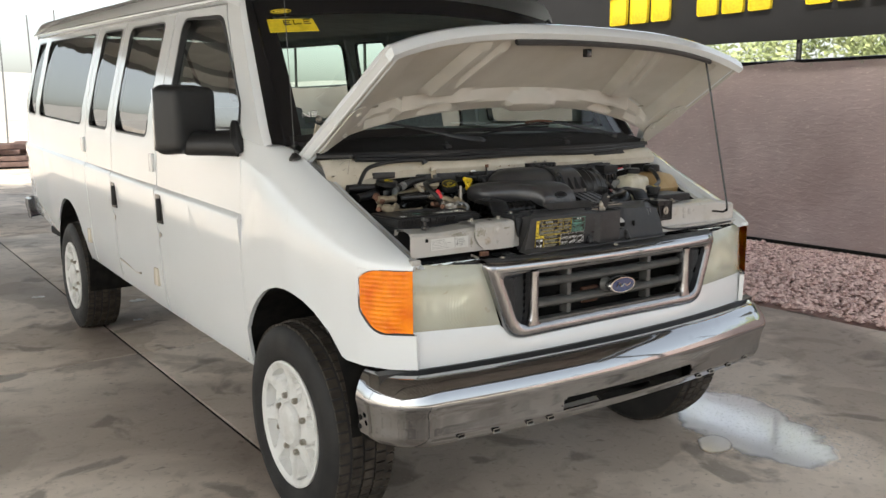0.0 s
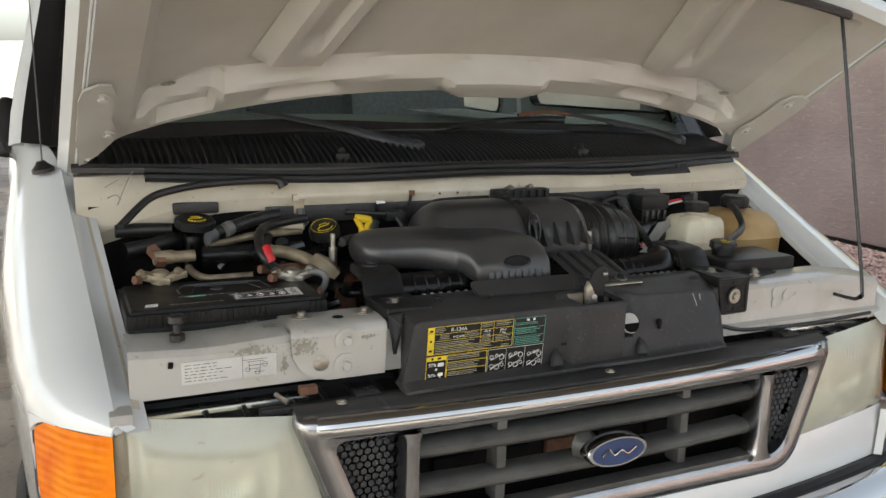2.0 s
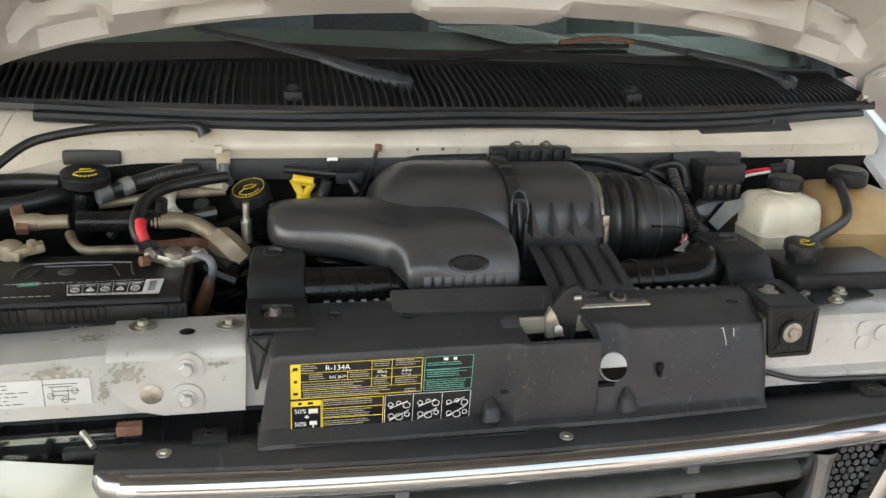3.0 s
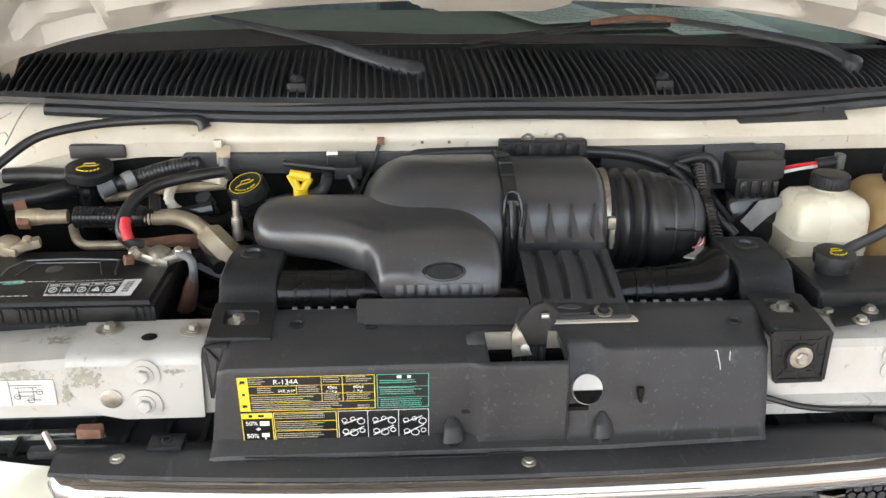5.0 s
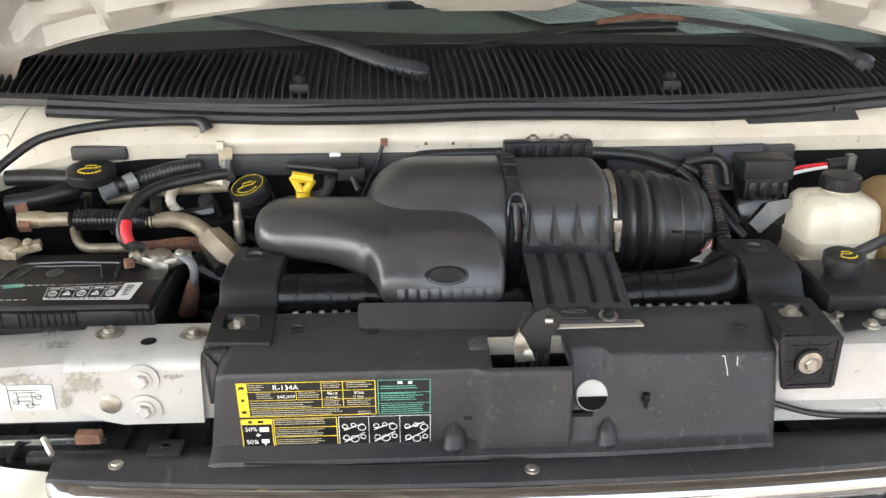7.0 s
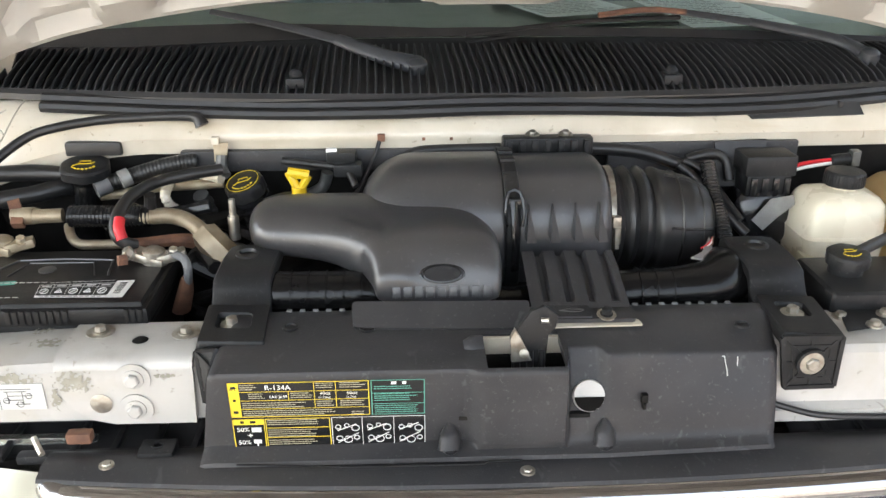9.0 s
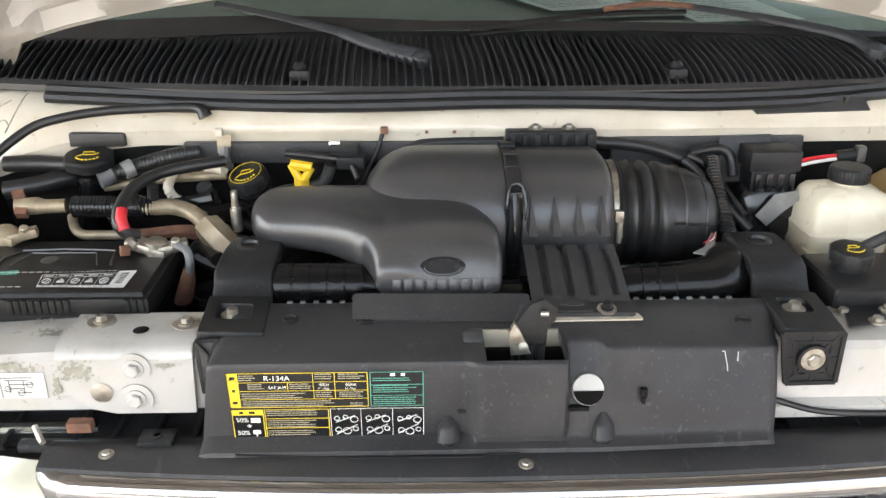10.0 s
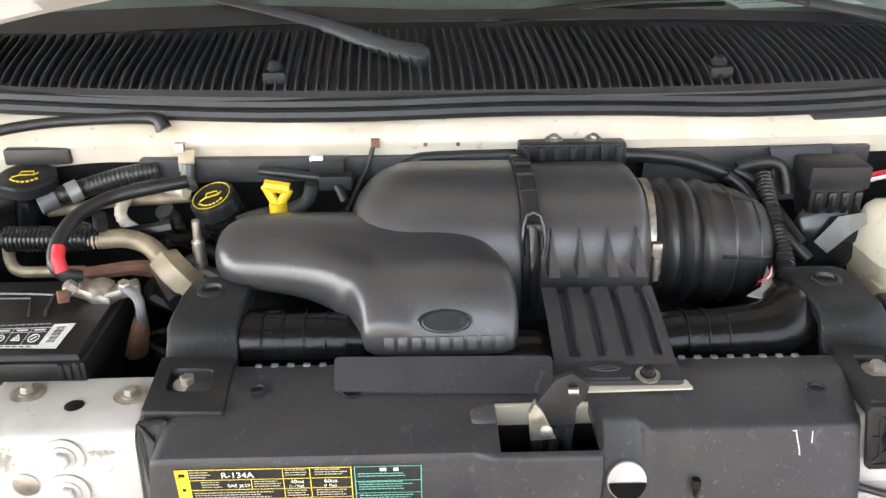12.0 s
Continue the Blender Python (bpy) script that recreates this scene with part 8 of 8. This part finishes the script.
    return ob, c, u, w, ax


def cap_print(parent, c, u, w, ax, r, ring_=True, turn=0.0):
    bb = bm_new()
    if ring_:
        tube(bb, [c + ax * 0.002 + (u * math.cos(a) + w * math.sin(a)) * r * 0.84 for a in (2 * math.pi * k / 28 for k in range(29))], r * 0.018, 4, n=1)
    ca, sa = math.cos(turn), math.sin(turn)
    def P(x, y):
        return c + ax * 0.002 + u * (r * (x * ca - y * sa)) + w * (r * (x * sa + y * ca))
    tube(bb, [P(-0.45, -0.1), P(-0.30, 0.06), P(0.25, 0.06), P(0.50, 0.22)], r * 0.026, 4, n=1)
    tube(bb, [P(-0.30, 0.06), P(-0.25, -0.22), P(0.22, -0.22), P(0.25, 0.06)], r * 0.026, 4, n=1)
    for k in range(7):
        a = 0.6 + 0.29 * k
        q0 = (0.62 * math.cos(a), 0.62 * math.sin(a))
        q1 = (0.62 * math.cos(a + 0.18), 0.62 * math.sin(a + 0.18))
        tube(bb, [P(*q0), P(*q1)], r * 0.038, 4, n=1)
    return part("cap_print", bb, YELLOWPRINT, parent, "yellow printed symbol")


o, c, u, w, ax = screw_cap("oil_filler", (-0.3930, 0.4920, 1.2340), (-0.24, -0.32, 0.90), 0.031, 0.022, "black oil filler cap with yellow print")
cap_print(o, c, u, w, ax, 0.031, True, 2.4)
hose("filler_neck", [c - ax * 0.02, c - ax * 0.045, c - ax * 0.09], [0.027, 0.029, 0.026], GLOSSB, parent=o)
for k in range(2):
    b = bm_new()
    lathe(b, [(0.027, -0.003), (0.0325, -0.002), (0.0325, 0.002), (0.027, 0.003)], c - ax * (0.031 + 0.013 * k), ax, 28)
    part("neck_ring", b, GLOSSB, o)
o, c, u, w, ax = screw_cap("transmission_filler", (-0.6470, 0.5230, 1.2570), (0.05, -0.16, 0.98), 0.038, 0.017, "black capped filler with yellow print", 6)
cap_print(o, c, u, w, ax, 0.034, False, 2.5)
hose("cap_neck", [c - ax * 0.015, c - ax * 0.035, Vector((-0.6520, 0.5250, 1.2000)), Vector((-0.6620, 0.5270, 1.1300))], [0.032, 0.025, 0.021, 0.026], DUCTGLOSS, parent=o)
b = bm_new()
box(b, -0.685, -0.595, 0.548, 0.565, 1.262, 1.285, 0.004)
part("fuel_switch_bracket", b, RUBBER, van)
hose("washer_hose", [(-0.7900, 0.4700, 1.2580), (-0.7350, 0.5200, 1.2990), (-0.6860, 0.5350, 1.3140), (-0.6180, 0.5480, 1.3220), (-0.5390, 0.5530, 1.3250), (-0.4860, 0.5560, 1.3250), (-0.4680, 0.5530, 1.3220), (-0.4610, 0.5500, 1.3110)], [0.0075, 0.0075, 0.0075, 0.0075, 0.0075, 0.0085, 0.0095, 0.012], RUBBER, "black rubber washer hose on the ledge")
hose("heater_hose", [(-0.7950, 0.5480, 1.2350), (-0.7420, 0.5510, 1.2350), (-0.6890, 0.5430, 1.2350)], [0.013, 0.014, 0.012], RUBBER)
hose("heater_hose", [(-0.7810, 0.5030, 1.2050), (-0.7320, 0.5140, 1.2100), (-0.6940, 0.5340, 1.2150), (-0.6740, 0.5530, 1.2100)], 0.0145, RUBBER)
hose("pipe_end_fitting", [(-0.7390, 0.4600, 1.2150), (-0.7270, 0.4380, 1.2000), (-0.7250, 0.4270, 1.1900)], 0.012, RUST, seg=4)
hose("refrigerant_pipe", [(-0.7370, 0.4400, 1.2000), (-0.7060, 0.4440, 1.2000), (-0.6960, 0.4410, 1.2000), (-0.6620, 0.4440, 1.2000)], [0.013, 0.0135, 0.011, 0.011], ALU, "tan aluminium refrigerant pipe")
hose("corrugated_sleeve", [(-0.6480, 0.4390, 1.2000), (-0.6180, 0.4380, 1.2000), (-0.5790, 0.4360, 1.2000), (-0.5250, 0.4360, 1.2000)], 0.0175, GLOSSB, "black corrugated sleeve", ribs=(0.0058, 0.002))
hose("refrigerant_pipe", [(-0.5400, 0.4320, 1.2000), (-0.5270, 0.4310, 1.2000), (-0.4990, 0.4400, 1.1980), (-0.4690, 0.4350, 1.1900), (-0.4440, 0.4120, 1.1800), (-0.4250, 0.3960, 1.1650)], [0.011, 0.012, 0.0125, 0.0125, 0.0125, 0.012], ALU, "tan aluminium refrigerant pipe")
hose("pipe_sleeve", [(-0.4400, 0.4050, 1.1800), (-0.4250, 0.3910, 1.1700), (-0.4060, 0.3870, 1.1500)], [0.022, 0.023, 0.023], ALU, "stained aluminium sleeve", seg=6)
hose("service_valve", [(-0.5270, 0.4400, 1.2050), (-0.5220, 0.4320, 1.2350)], [0.0095, 0.0085], RUBBER, seg=10)
hose("lower_pipe", [(-0.6700, 0.4760, 1.1700), (-0.6590, 0.4530, 1.1600), (-0.6410, 0.4360, 1.1550), (-0.6110, 0.4330, 1.1550), (-0.5550, 0.4330, 1.1550)], 0.0075, ALU)
hose("upper_pipe", [(-0.6340, 0.5320, 1.2000), (-0.5940, 0.5300, 1.2050), (-0.5370, 0.5270, 1.2150), (-0.4810, 0.5210, 1.2200), (-0.4310, 0.5240, 1.2220)], 0.0078, ALU, "aluminium pipe")
hose("upper_pipe", [(-0.5130, 0.5450, 1.2300), (-0.4840, 0.5400, 1.2350), (-0.4300, 0.5080, 1.2350)], 0.009, CREAM)
hose("bypass_hose", [(-0.6170, 0.5210, 1.2250), (-0.5930, 0.5250, 1.2300), (-0.5580, 0.5300, 1.2400), (-0.5170, 0.5360, 1.2500), (-0.4730, 0.5430, 1.2550)], 0.0135, RUBBER, "black hose with foil tape", ribs=(0.006, 0.0008))
hose("foil_tape", [(-0.5910, 0.5120, 1.2330), (-0.5780, 0.5200, 1.2370)], 0.0148, SILVERTAPE)
hose("foil_tape", [(-0.6300, 0.5050, 1.2200), (-0.6120, 0.5180, 1.2255)], 0.0142, CONDUIT)
hose("battery_cable", [(-0.4280, 0.5080, 1.2500), (-0.4700, 0.4860, 1.2500), (-0.5170, 0.4640, 1.2450), (-0.5430, 0.4190, 1.2400), (-0.5530, 0.3750, 1.2250), (-0.5500, 0.3460, 1.2100), (-0.5410, 0.3440, 1.1950), (-0.5280, 0.3550, 1.1850)], 0.0092, RUBBER, "black battery cable loop")
hose("cable_tape", [(-0.5445, 0.3540, 1.2260), (-0.5435, 0.3420, 1.2160), (-0.5385, 0.3360, 1.2020)], 0.0080, REDTAPE, "red tape on the cable")
hose("cable_boot", [(-0.5540, 0.3720, 1.1800), (-0.5220, 0.3870, 1.1750), (-0.4860, 0.4090, 1.1700), (-0.4570, 0.4250, 1.1600)], [0.008, 0.009, 0.010, 0.013], RUST, "faded red cable boot", seg=8)
hose("braided_hose", [(-0.5150, 0.5160, 1.2250), (-0.5170, 0.4900, 1.2150), (-0.5110, 0.4860, 1.2000), (-0.4990, 0.4870, 1.1900)], 0.0085, CREAM, ribs=(0.006, 0.001))
hose("compressor_line", [(-0.4720, 0.5310, 1.2000), (-0.4660, 0.5450, 1.1700), (-0.4620, 0.5310, 1.1500)], [0.013, 0.016, 0.014], GREY, ribs=(0.018, 0.003))
hose("metal_fitting", [(-0.3970, 0.415, 1.232), (-0.3970, 0.415, 1.206), (-0.3970, 0.415, 1.203), (-0.3970, 0.415, 1.168)], [0.0050, 0.0055, 0.0085, 0.0085], STEEL, "bright steel crimped tube fitting")
b = bm_new()
slab(b, [(-0.4440, 0.5410, 1.2850), (-0.4200, 0.5410, 1.2850), (-0.4240, 0.5370, 1.2550), (-0.4440, 0.5370, 1.2550)], (0, -0.003, 0), 0.001)
part("strap_bracket", b, ALU, van, "zinc plated strap on the ledge")
hose("strap_loop", [(-0.4310, 0.5320, 1.2660), (-0.4310, 0.5250, 1.2470), (-0.4240, 0.5150, 1.2360)], 0.009, GREY, seg=8)
# dipstick with its yellow ring handle
b = bm_new()
D0, D1, D2 = Vector((-0.3220, 0.4950, 1.2480)), Vector((-0.2890, 0.4950, 1.2420)), Vector((-0.3050, 0.4900, 1.2180))
tube(b, [D0, D1], 0.0085, 8)
tube(b, [D0, D0.lerp(D2, 0.7), D2], [0.006, 0.007, 0.010], 8, n=2)
tube(b, [D1, D1.lerp(D2, 0.7), D2], [0.006, 0.007, 0.010], 8, n=2)
tube(b, [D2 + Vector((0, 0, 0.006)), D2 + Vector((0, -0.002, -0.012))], 0.012, 12)
dip = named(part("dipstick", b, YELLOW), "yellow plastic dipstick handle")
hose("dipstick_tube", [D2 + Vector((0, 0, -0.01)), D2 + Vector((0.01, 0.01, -0.06))], 0.006, GREY, parent=dip)
hose("metal_tube", [(-0.3580, 0.4790, 1.2000), (-0.3350, 0.5050, 1.2000), (-0.2960, 0.5230, 1.2000), (-0.2720, 0.5350, 1.2100), (-0.2630, 0.5330, 1.2350)], 0.010, GREY)
# connectors and looms along the ledge
b = bm_new()
box(b, -0.262, -0.215, 0.515, 0.545, 1.252, 1.272, 0.003)
box(b, -0.250, -0.205, 0.500, 0.530, 1.236, 1.256, 0.003)
part("wire_connector", b, BLACK, van)
b = bm_new()
box(b, -0.263, -0.245, 0.522, 0.532, 1.270, 1.277, 0.002)
part("connector_tag", b, PAPER, van)
hose("wire_loom", [(-0.3340, 0.5300, 1.2560), (-0.2790, 0.5200, 1.2520), (-0.2330, 0.5100, 1.2470), (-0.2150, 0.4900, 1.2240)], 0.006, RUBBER)
hose("wire_loom", [(-0.1770, 0.5420, 1.2840), (-0.1860, 0.5300, 1.2590), (-0.1970, 0.5150, 1.2400), (-0.2130, 0.4900, 1.2100)], 0.0035, RUBBER, "thin black wire")
hose("wire_loom", [(-0.2210, 0.5000, 1.2020), (-0.1890, 0.5200, 1.2250), (-0.1520, 0.5350, 1.2470), (-0.1190, 0.5450, 1.2630), (-0.0580, 0.5500, 1.2660), (0.0210, 0.5500, 1.2670)], [0.006, 0.006, 0.007, 0.009, 0.010, 0.010], RUBBER)
hose("wire_loom", [(0.1610, 0.5480, 1.2660), (0.2220, 0.5450, 1.2630), (0.2690, 0.5400, 1.2560), (0.3140, 0.5300, 1.2420), (0.3500, 0.5200, 1.2350), (0.3660, 0.5150, 1.2270)], 0.0105, RUBBER, "taped wiring loom")
hose("wire_loom", [(0.3080, 0.5100, 1.2460), (0.3300, 0.5000, 1.2300), (0.3500, 0.4800, 1.2050), (0.3800, 0.4500, 1.1770), (0.4030, 0.4300, 1.1550)], 0.008, RUBBER)
hose("wire_loom", [(0.3180, 0.5150, 1.2520), (0.3440, 0.5050, 1.2400), (0.3660, 0.4900, 1.2160), (0.3950, 0.4400, 1.1750)], 0.006, RUBBER)
hose("wire_loom", [(0.3240, 0.5200, 1.2530), (0.3650, 0.5200, 1.2620), (0.3880, 0.5150, 1.2510), (0.3920, 0.5000, 1.2210)], 0.008, RUBBER)
hose("corrugated_loom", [(0.3460, 0.4810, 1.2550), (0.3420, 0.4470, 1.2350), (0.3430, 0.4130, 1.2100), (0.3430, 0.3800, 1.1900), (0.3440, 0.3570, 1.1700)], 0.0125, GLOSSB, "black corrugated loom", ribs=(0.006, 0.0018))
b = bm_new()
for k in range(4):
    tube(b, [(0.2780, 0.5300, 1.2250), Vector((0.2940, 0.5250, 1.2210)) + Vector((0.001, 0, 0.002 * k - 0.003))], 0.0025, 5)
part("orange_connector", b, AMBER, van)
# relay box
relay = tagged(new("relay_box"), "black relay box on the firewall with wires", "relay box")
b = bm_new()
RB = Vector((0.4470, 0.5000, 1.2400))
box(b, RB.x - 0.042, RB.x + 0.042, RB.y - 0.03, RB.y + 0.03, RB.z - 0.004, RB.z + 0.03, 0.006)
box(b, RB.x - 0.036, RB.x + 0.036, RB.y - 0.026, RB.y + 0.026, RB.z - 0.038, RB.z - 0.002, 0.004)
part("relay_housing", b, BLACK, relay)
b = bm_new()
for k in range(4):
    box(b, RB.x - 0.03 + 0.018 * k, RB.x - 0.02 + 0.018 * k, RB.y - 0.031, RB.y - 0.024, RB.z - 0.036, RB.z - 0.006, 0.002)
part("relay_ribs", b, GLOSSB, relay)
b = bm_new()
slab(b, [(0.3730, 0.5350, 1.2770), (0.4600, 0.5350, 1.2800), (0.4570, 0.5250, 1.2610), (0.4200, 0.5200, 1.2050), (0.3820, 0.5200, 1.2050)], (0, 0.006, 0), 0.002)
part("relay_bracket", b, COVER, relay)
b = bm_new()
tube(b, [(0.4870, 0.5000, 1.2430), (0.5210, 0.5050, 1.2490), (0.5620, 0.5100, 1.2520)], 0.0032, 6)
part("red_wire", b, REDTAPE, relay, "red wire")
b = bm_new()
tube(b, [(0.4870, 0.4980, 1.2370), (0.5230, 0.5030, 1.2430), (0.5620, 0.5080, 1.2470)], 0.003, 6)
part("white_wire", b, WHITEPRINT, relay, "white wire")
b = bm_new()
tube(b, [(0.5600, 0.5100, 1.2500), (0.5910, 0.5120, 1.2530)], 0.0095, 12)
part("wire_plug", b, BLACK, relay)
b = bm_new()
RP = Vector((0.6000, 0.5120, 1.2540))
box(b, RP.x - 0.007, RP.x + 0.007, RP.y - 0.008, RP.y + 0.008, RP.z - 0.013, RP.z + 0.013, 0.002)
part("plug_clip", b, GREY, relay)
# brake booster end with foil tape
b = bm_new()
BB_ = Vector((0.4490, 0.4700, 1.1680))
lathe(b, [(0.055, 0.06), (0.055, 0.01), (0.045, 0.0), (0.02, -0.006), (0.0001, -0.006)], BB_, (0, 1, -0.1), 28)
part("brake_booster", b, GLOSSB, van, "black brake booster shell")
b = bm_new()
slab(b, [(0.4190, 0.4550, 1.1690), (0.4460, 0.4550, 1.2050), (0.4820, 0.4550, 1.2110), (0.4870, 0.4550, 1.1950), (0.4640, 0.4550, 1.1760), (0.4400, 0.4550, 1.1510)], (0, 0.001, 0))
part("foil_tape", b, SILVERTAPE, van, "crumpled foil tape")
b = bm_new()
slab(b, [(0.3240, 0.5000, 1.2030), (0.3680, 0.5000, 1.2040), (0.3810, 0.4900, 1.1710), (0.3330, 0.4900, 1.1750)], (0, 0.02, 0), 0.004)
part("sensor_block", b, GREY, van)

# ---- fluid tanks ----
tank = tagged(new("brake_reservoir"), "translucent cream fluid tank with a black cap", "fluid tank")
TC = Vector((0.545, 0.44, 1.19))
b = bm_new()
rows = []
for z, wx, wy, dx, dy in ((1.10, 0.058, 0.050, 0, 0), (1.125, 0.062, 0.054, 0, 0), (1.150, 0.064, 0.056, 0, 0), (1.160, 0.066, 0.058, 0, 0), (1.164, 0.062, 0.054, 0, 0), (1.196, 0.060, 0.052, 0.001, 0), (1.211, 0.057, 0.049, 0.002, 0.001), (1.219, 0.050, 0.043, 0.005, 0.004), (1.226, 0.022, 0.022, 0.010, 0.008), (1.236, 0.022, 0.022, 0.010, 0.008)):
    row = []
    for k in range(32):
        a = 2 * math.pi * k / 32
        ca, sa = math.cos(a), math.sin(a)
        e = 7.0 if z < 1.222 else 2
        row.append((TC.x + dx + wx * math.copysign(abs(ca) ** (2 / e), ca), TC.y + dy + wy * math.copysign(abs(sa) ** (2 / e), sa), z))
    rows.append(row)
vs = grid(b, rows, close_u=True)
cap(b, vs[0])
cap(b, vs[-1])
part("tank_body", b, RESERVOIR, tank, angle=40)
b = bm_new()
box(b, TC.x - 0.066, TC.x - 0.05, TC.y - 0.06, TC.y - 0.03, 1.11, 1.135, 0.003)
part("tank_tab", b, RESERVOIR, tank)
b = bm_new()
rows = [[(TC.x + 0.010 + r * math.cos(a) * (1 + 0.012 * math.cos(36 * a) * q), TC.y + 0.008 + r * math.sin(a) * (1 + 0.012 * math.cos(36 * a) * q), z) for a in (2 * math.pi * k / 180 for k in range(180))] for r, z, q in ((0.030, 1.231, 1), (0.031, 1.233, 1), (0.030, 1.250, 1), (0.027, 1.2535, 0), (0.010, 1.254, 0))]
vs = grid(b, rows, close_u=True)
cap(b, vs[-1])
cap(b, vs[0])
part("tank_cap", b, BLACK, tank, "ribbed black cap")
# coolant bottle
bottle = tagged(new("coolant_bottle"), "aged yellow coolant bottle with brown liquid", "coolant bottle")
b = bm_new()
rows = []
for z, wx, wy in ((1.00, 0.085, 0.09), (1.10, 0.092, 0.10), (1.16, 0.094, 0.102), (1.166, 0.098, 0.106), (1.172, 0.094, 0.102), (1.20, 0.085, 0.09), (1.222, 0.065, 0.07), (1.232, 0.026, 0.026), (1.242, 0.024, 0.024)):
    row = []
    for k in range(32):
        a = 2 * math.pi * k / 32
        ca, sa = math.cos(a), math.sin(a)
        e = 3.6 if z < 1.23 else 2
        row.append((0.705 + wx * math.copysign(abs(ca) ** (2 / e), ca), 0.47 + wy * math.copysign(abs(sa) ** (2 / e), sa), z))
    rows.append(row)
vs = grid(b, rows, close_u=True)
cap(b, vs[0])
cap(b, vs[-1])
part("bottle_body", b, DEGAS, bottle, angle=40)
b = bm_new()
lathe(b, [(0.034, -0.004), (0.036, 0.0), (0.035, 0.020), (0.028, 0.026), (0.0001, 0.026)], (0.690, 0.46, 1.238), (0, 0, 1), 24)
part("bottle_cap", b, BLACK, bottle)
hose("overflow_hose", [(0.655, 0.44, 1.245), (0.640, 0.40, 1.235), (0.625, 0.36, 1.20), (0.5140, 0.2840, 1.1900), (0.4890, 0.2730, 1.1850)], 0.0085, RUBBER)
# steering fluid tank: a black box with a lobed cap
b = bm_new()
box(b, 0.435, 0.640, 0.200, 0.325, 1.08, 1.162, 0.010, seg=3)
stank = named(part("steering_tank", b, BLACK), "black plastic steering fluid tank")
o, c, u, w, ax = screw_cap("steering_cap", (0.4830, 0.2670, 1.1920), (0.0, -0.08, 0.99), 0.029, 0.016, "black lobed cap with yellow print", 8, stank)
cap_print(o, c, u, w, ax, 0.024, False, 2.4)
hose("cap_neck", [c - ax * 0.012, c - ax * 0.03], 0.024, BLACK, parent=stank)

# ---- radiator hoses and deep clutter ----
hose("radiator_hose", [(-0.350, 0.285, 1.130), (-0.325, 0.270, 1.142), (-0.295, 0.263, 1.146), (-0.24, 0.262, 1.146), (-0.18, 0.262, 1.144), (-0.10, 0.262, 1.120), (0.10, 0.262, 1.120)], [0.030, 0.034, 0.031, 0.031, 0.031, 0.031, 0.031], DUCTGLOSS, "glossy black ribbed air duct behind the cover", seg=24)
hose("radiator_hose", [(0.10, 0.258, 1.122), (0.165, 0.258, 1.140), (0.23, 0.258, 1.143), (0.285, 0.262, 1.146), (0.315, 0.285, 1.148), (0.322, 0.32, 1.135), (0.31, 0.36, 1.09)], [0.031, 0.031, 0.032, 0.036, 0.041, 0.042, 0.04], DUCTGLOSS, "glossy black ribbed air duct behind the cover", seg=24)
for x in (-0.292, -0.268, -0.244, -0.220, -0.196, 0.185, 0.208, 0.231, 0.254):
    b = bm_new()
    tube(b, [(x, (0.2625 if x < 0 else 0.2585) + 0.0325 * math.cos(a), (1.1460 if x < 0 else 1.1425) + 0.0325 * math.sin(a)) for a in (2 * math.pi * k / 24 for k in range(25))], 0.0014, 5, n=1)
    part("duct_ring", b, DUCTGLOSS, van)
b = bm_new()
slab(b, [(0.2690, 0.2930, 1.1750), (0.2890, 0.3060, 1.1780), (0.3170, 0.3600, 1.1800), (0.3050, 0.3050, 1.1780), (0.3240, 0.3020, 1.1720), (0.2880, 0.2820, 1.1760)], (0, 0, 0.002))
part("torn_tape", b, SILVERTAPE, van, "torn white tape on the duct")
for k in range(3):
    hose("loose_wire", [Vector((0.2930, 0.3230, 1.1780)) + Vector((0.004 * k, 0, 0)), Vector((0.3060, 0.3300, 1.1820)) + Vector((0.003 * k, 0, 0)), Vector((0.3200, 0.3530, 1.1830))], 0.0012, (REDTAPE, WHITEPRINT, RUST)[k], seg=5)
rr = random.Random(21)
for k in range(26):
    x = rr.uniform(-0.78, 0.40)
    y = rr.uniform(0.30, 0.54)
    z = rr.uniform(1.03, 1.12) + (0.05 if y > 0.47 else 0)
    pts = [Vector((x, y, z))]
    for q in range(3):
        pts.append(pts[-1] + Vector((rr.uniform(-0.09, 0.09), rr.uniform(-0.05, 0.05), rr.uniform(-0.04, 0.035))))
    for p in pts:
        p.y = min(p.y, 0.548)
    hose("bay_hose", pts, rr.uniform(0.005, 0.013), rr.choice((RUBBER, RUBBER, GLOSSB, DARK, GREY)), seg=8)
for k in range(10):
    b = bm_new()
    x, y, z = rr.uniform(-0.5, 0.35), rr.uniform(0.44, 0.53), rr.uniform(1.08, 1.16)
    box(b, x - 0.025, x + 0.025, y - 0.02, y + 0.02, z - 0.03, z + 0.02, 0.005, rot(rr.uniform(-20, 20), rr.uniform(-20, 20), rr.uniform(-40, 40)))
    part("engine_fitting", b, rr.choice((DARK, GREY, BLACK, RUST)), van)
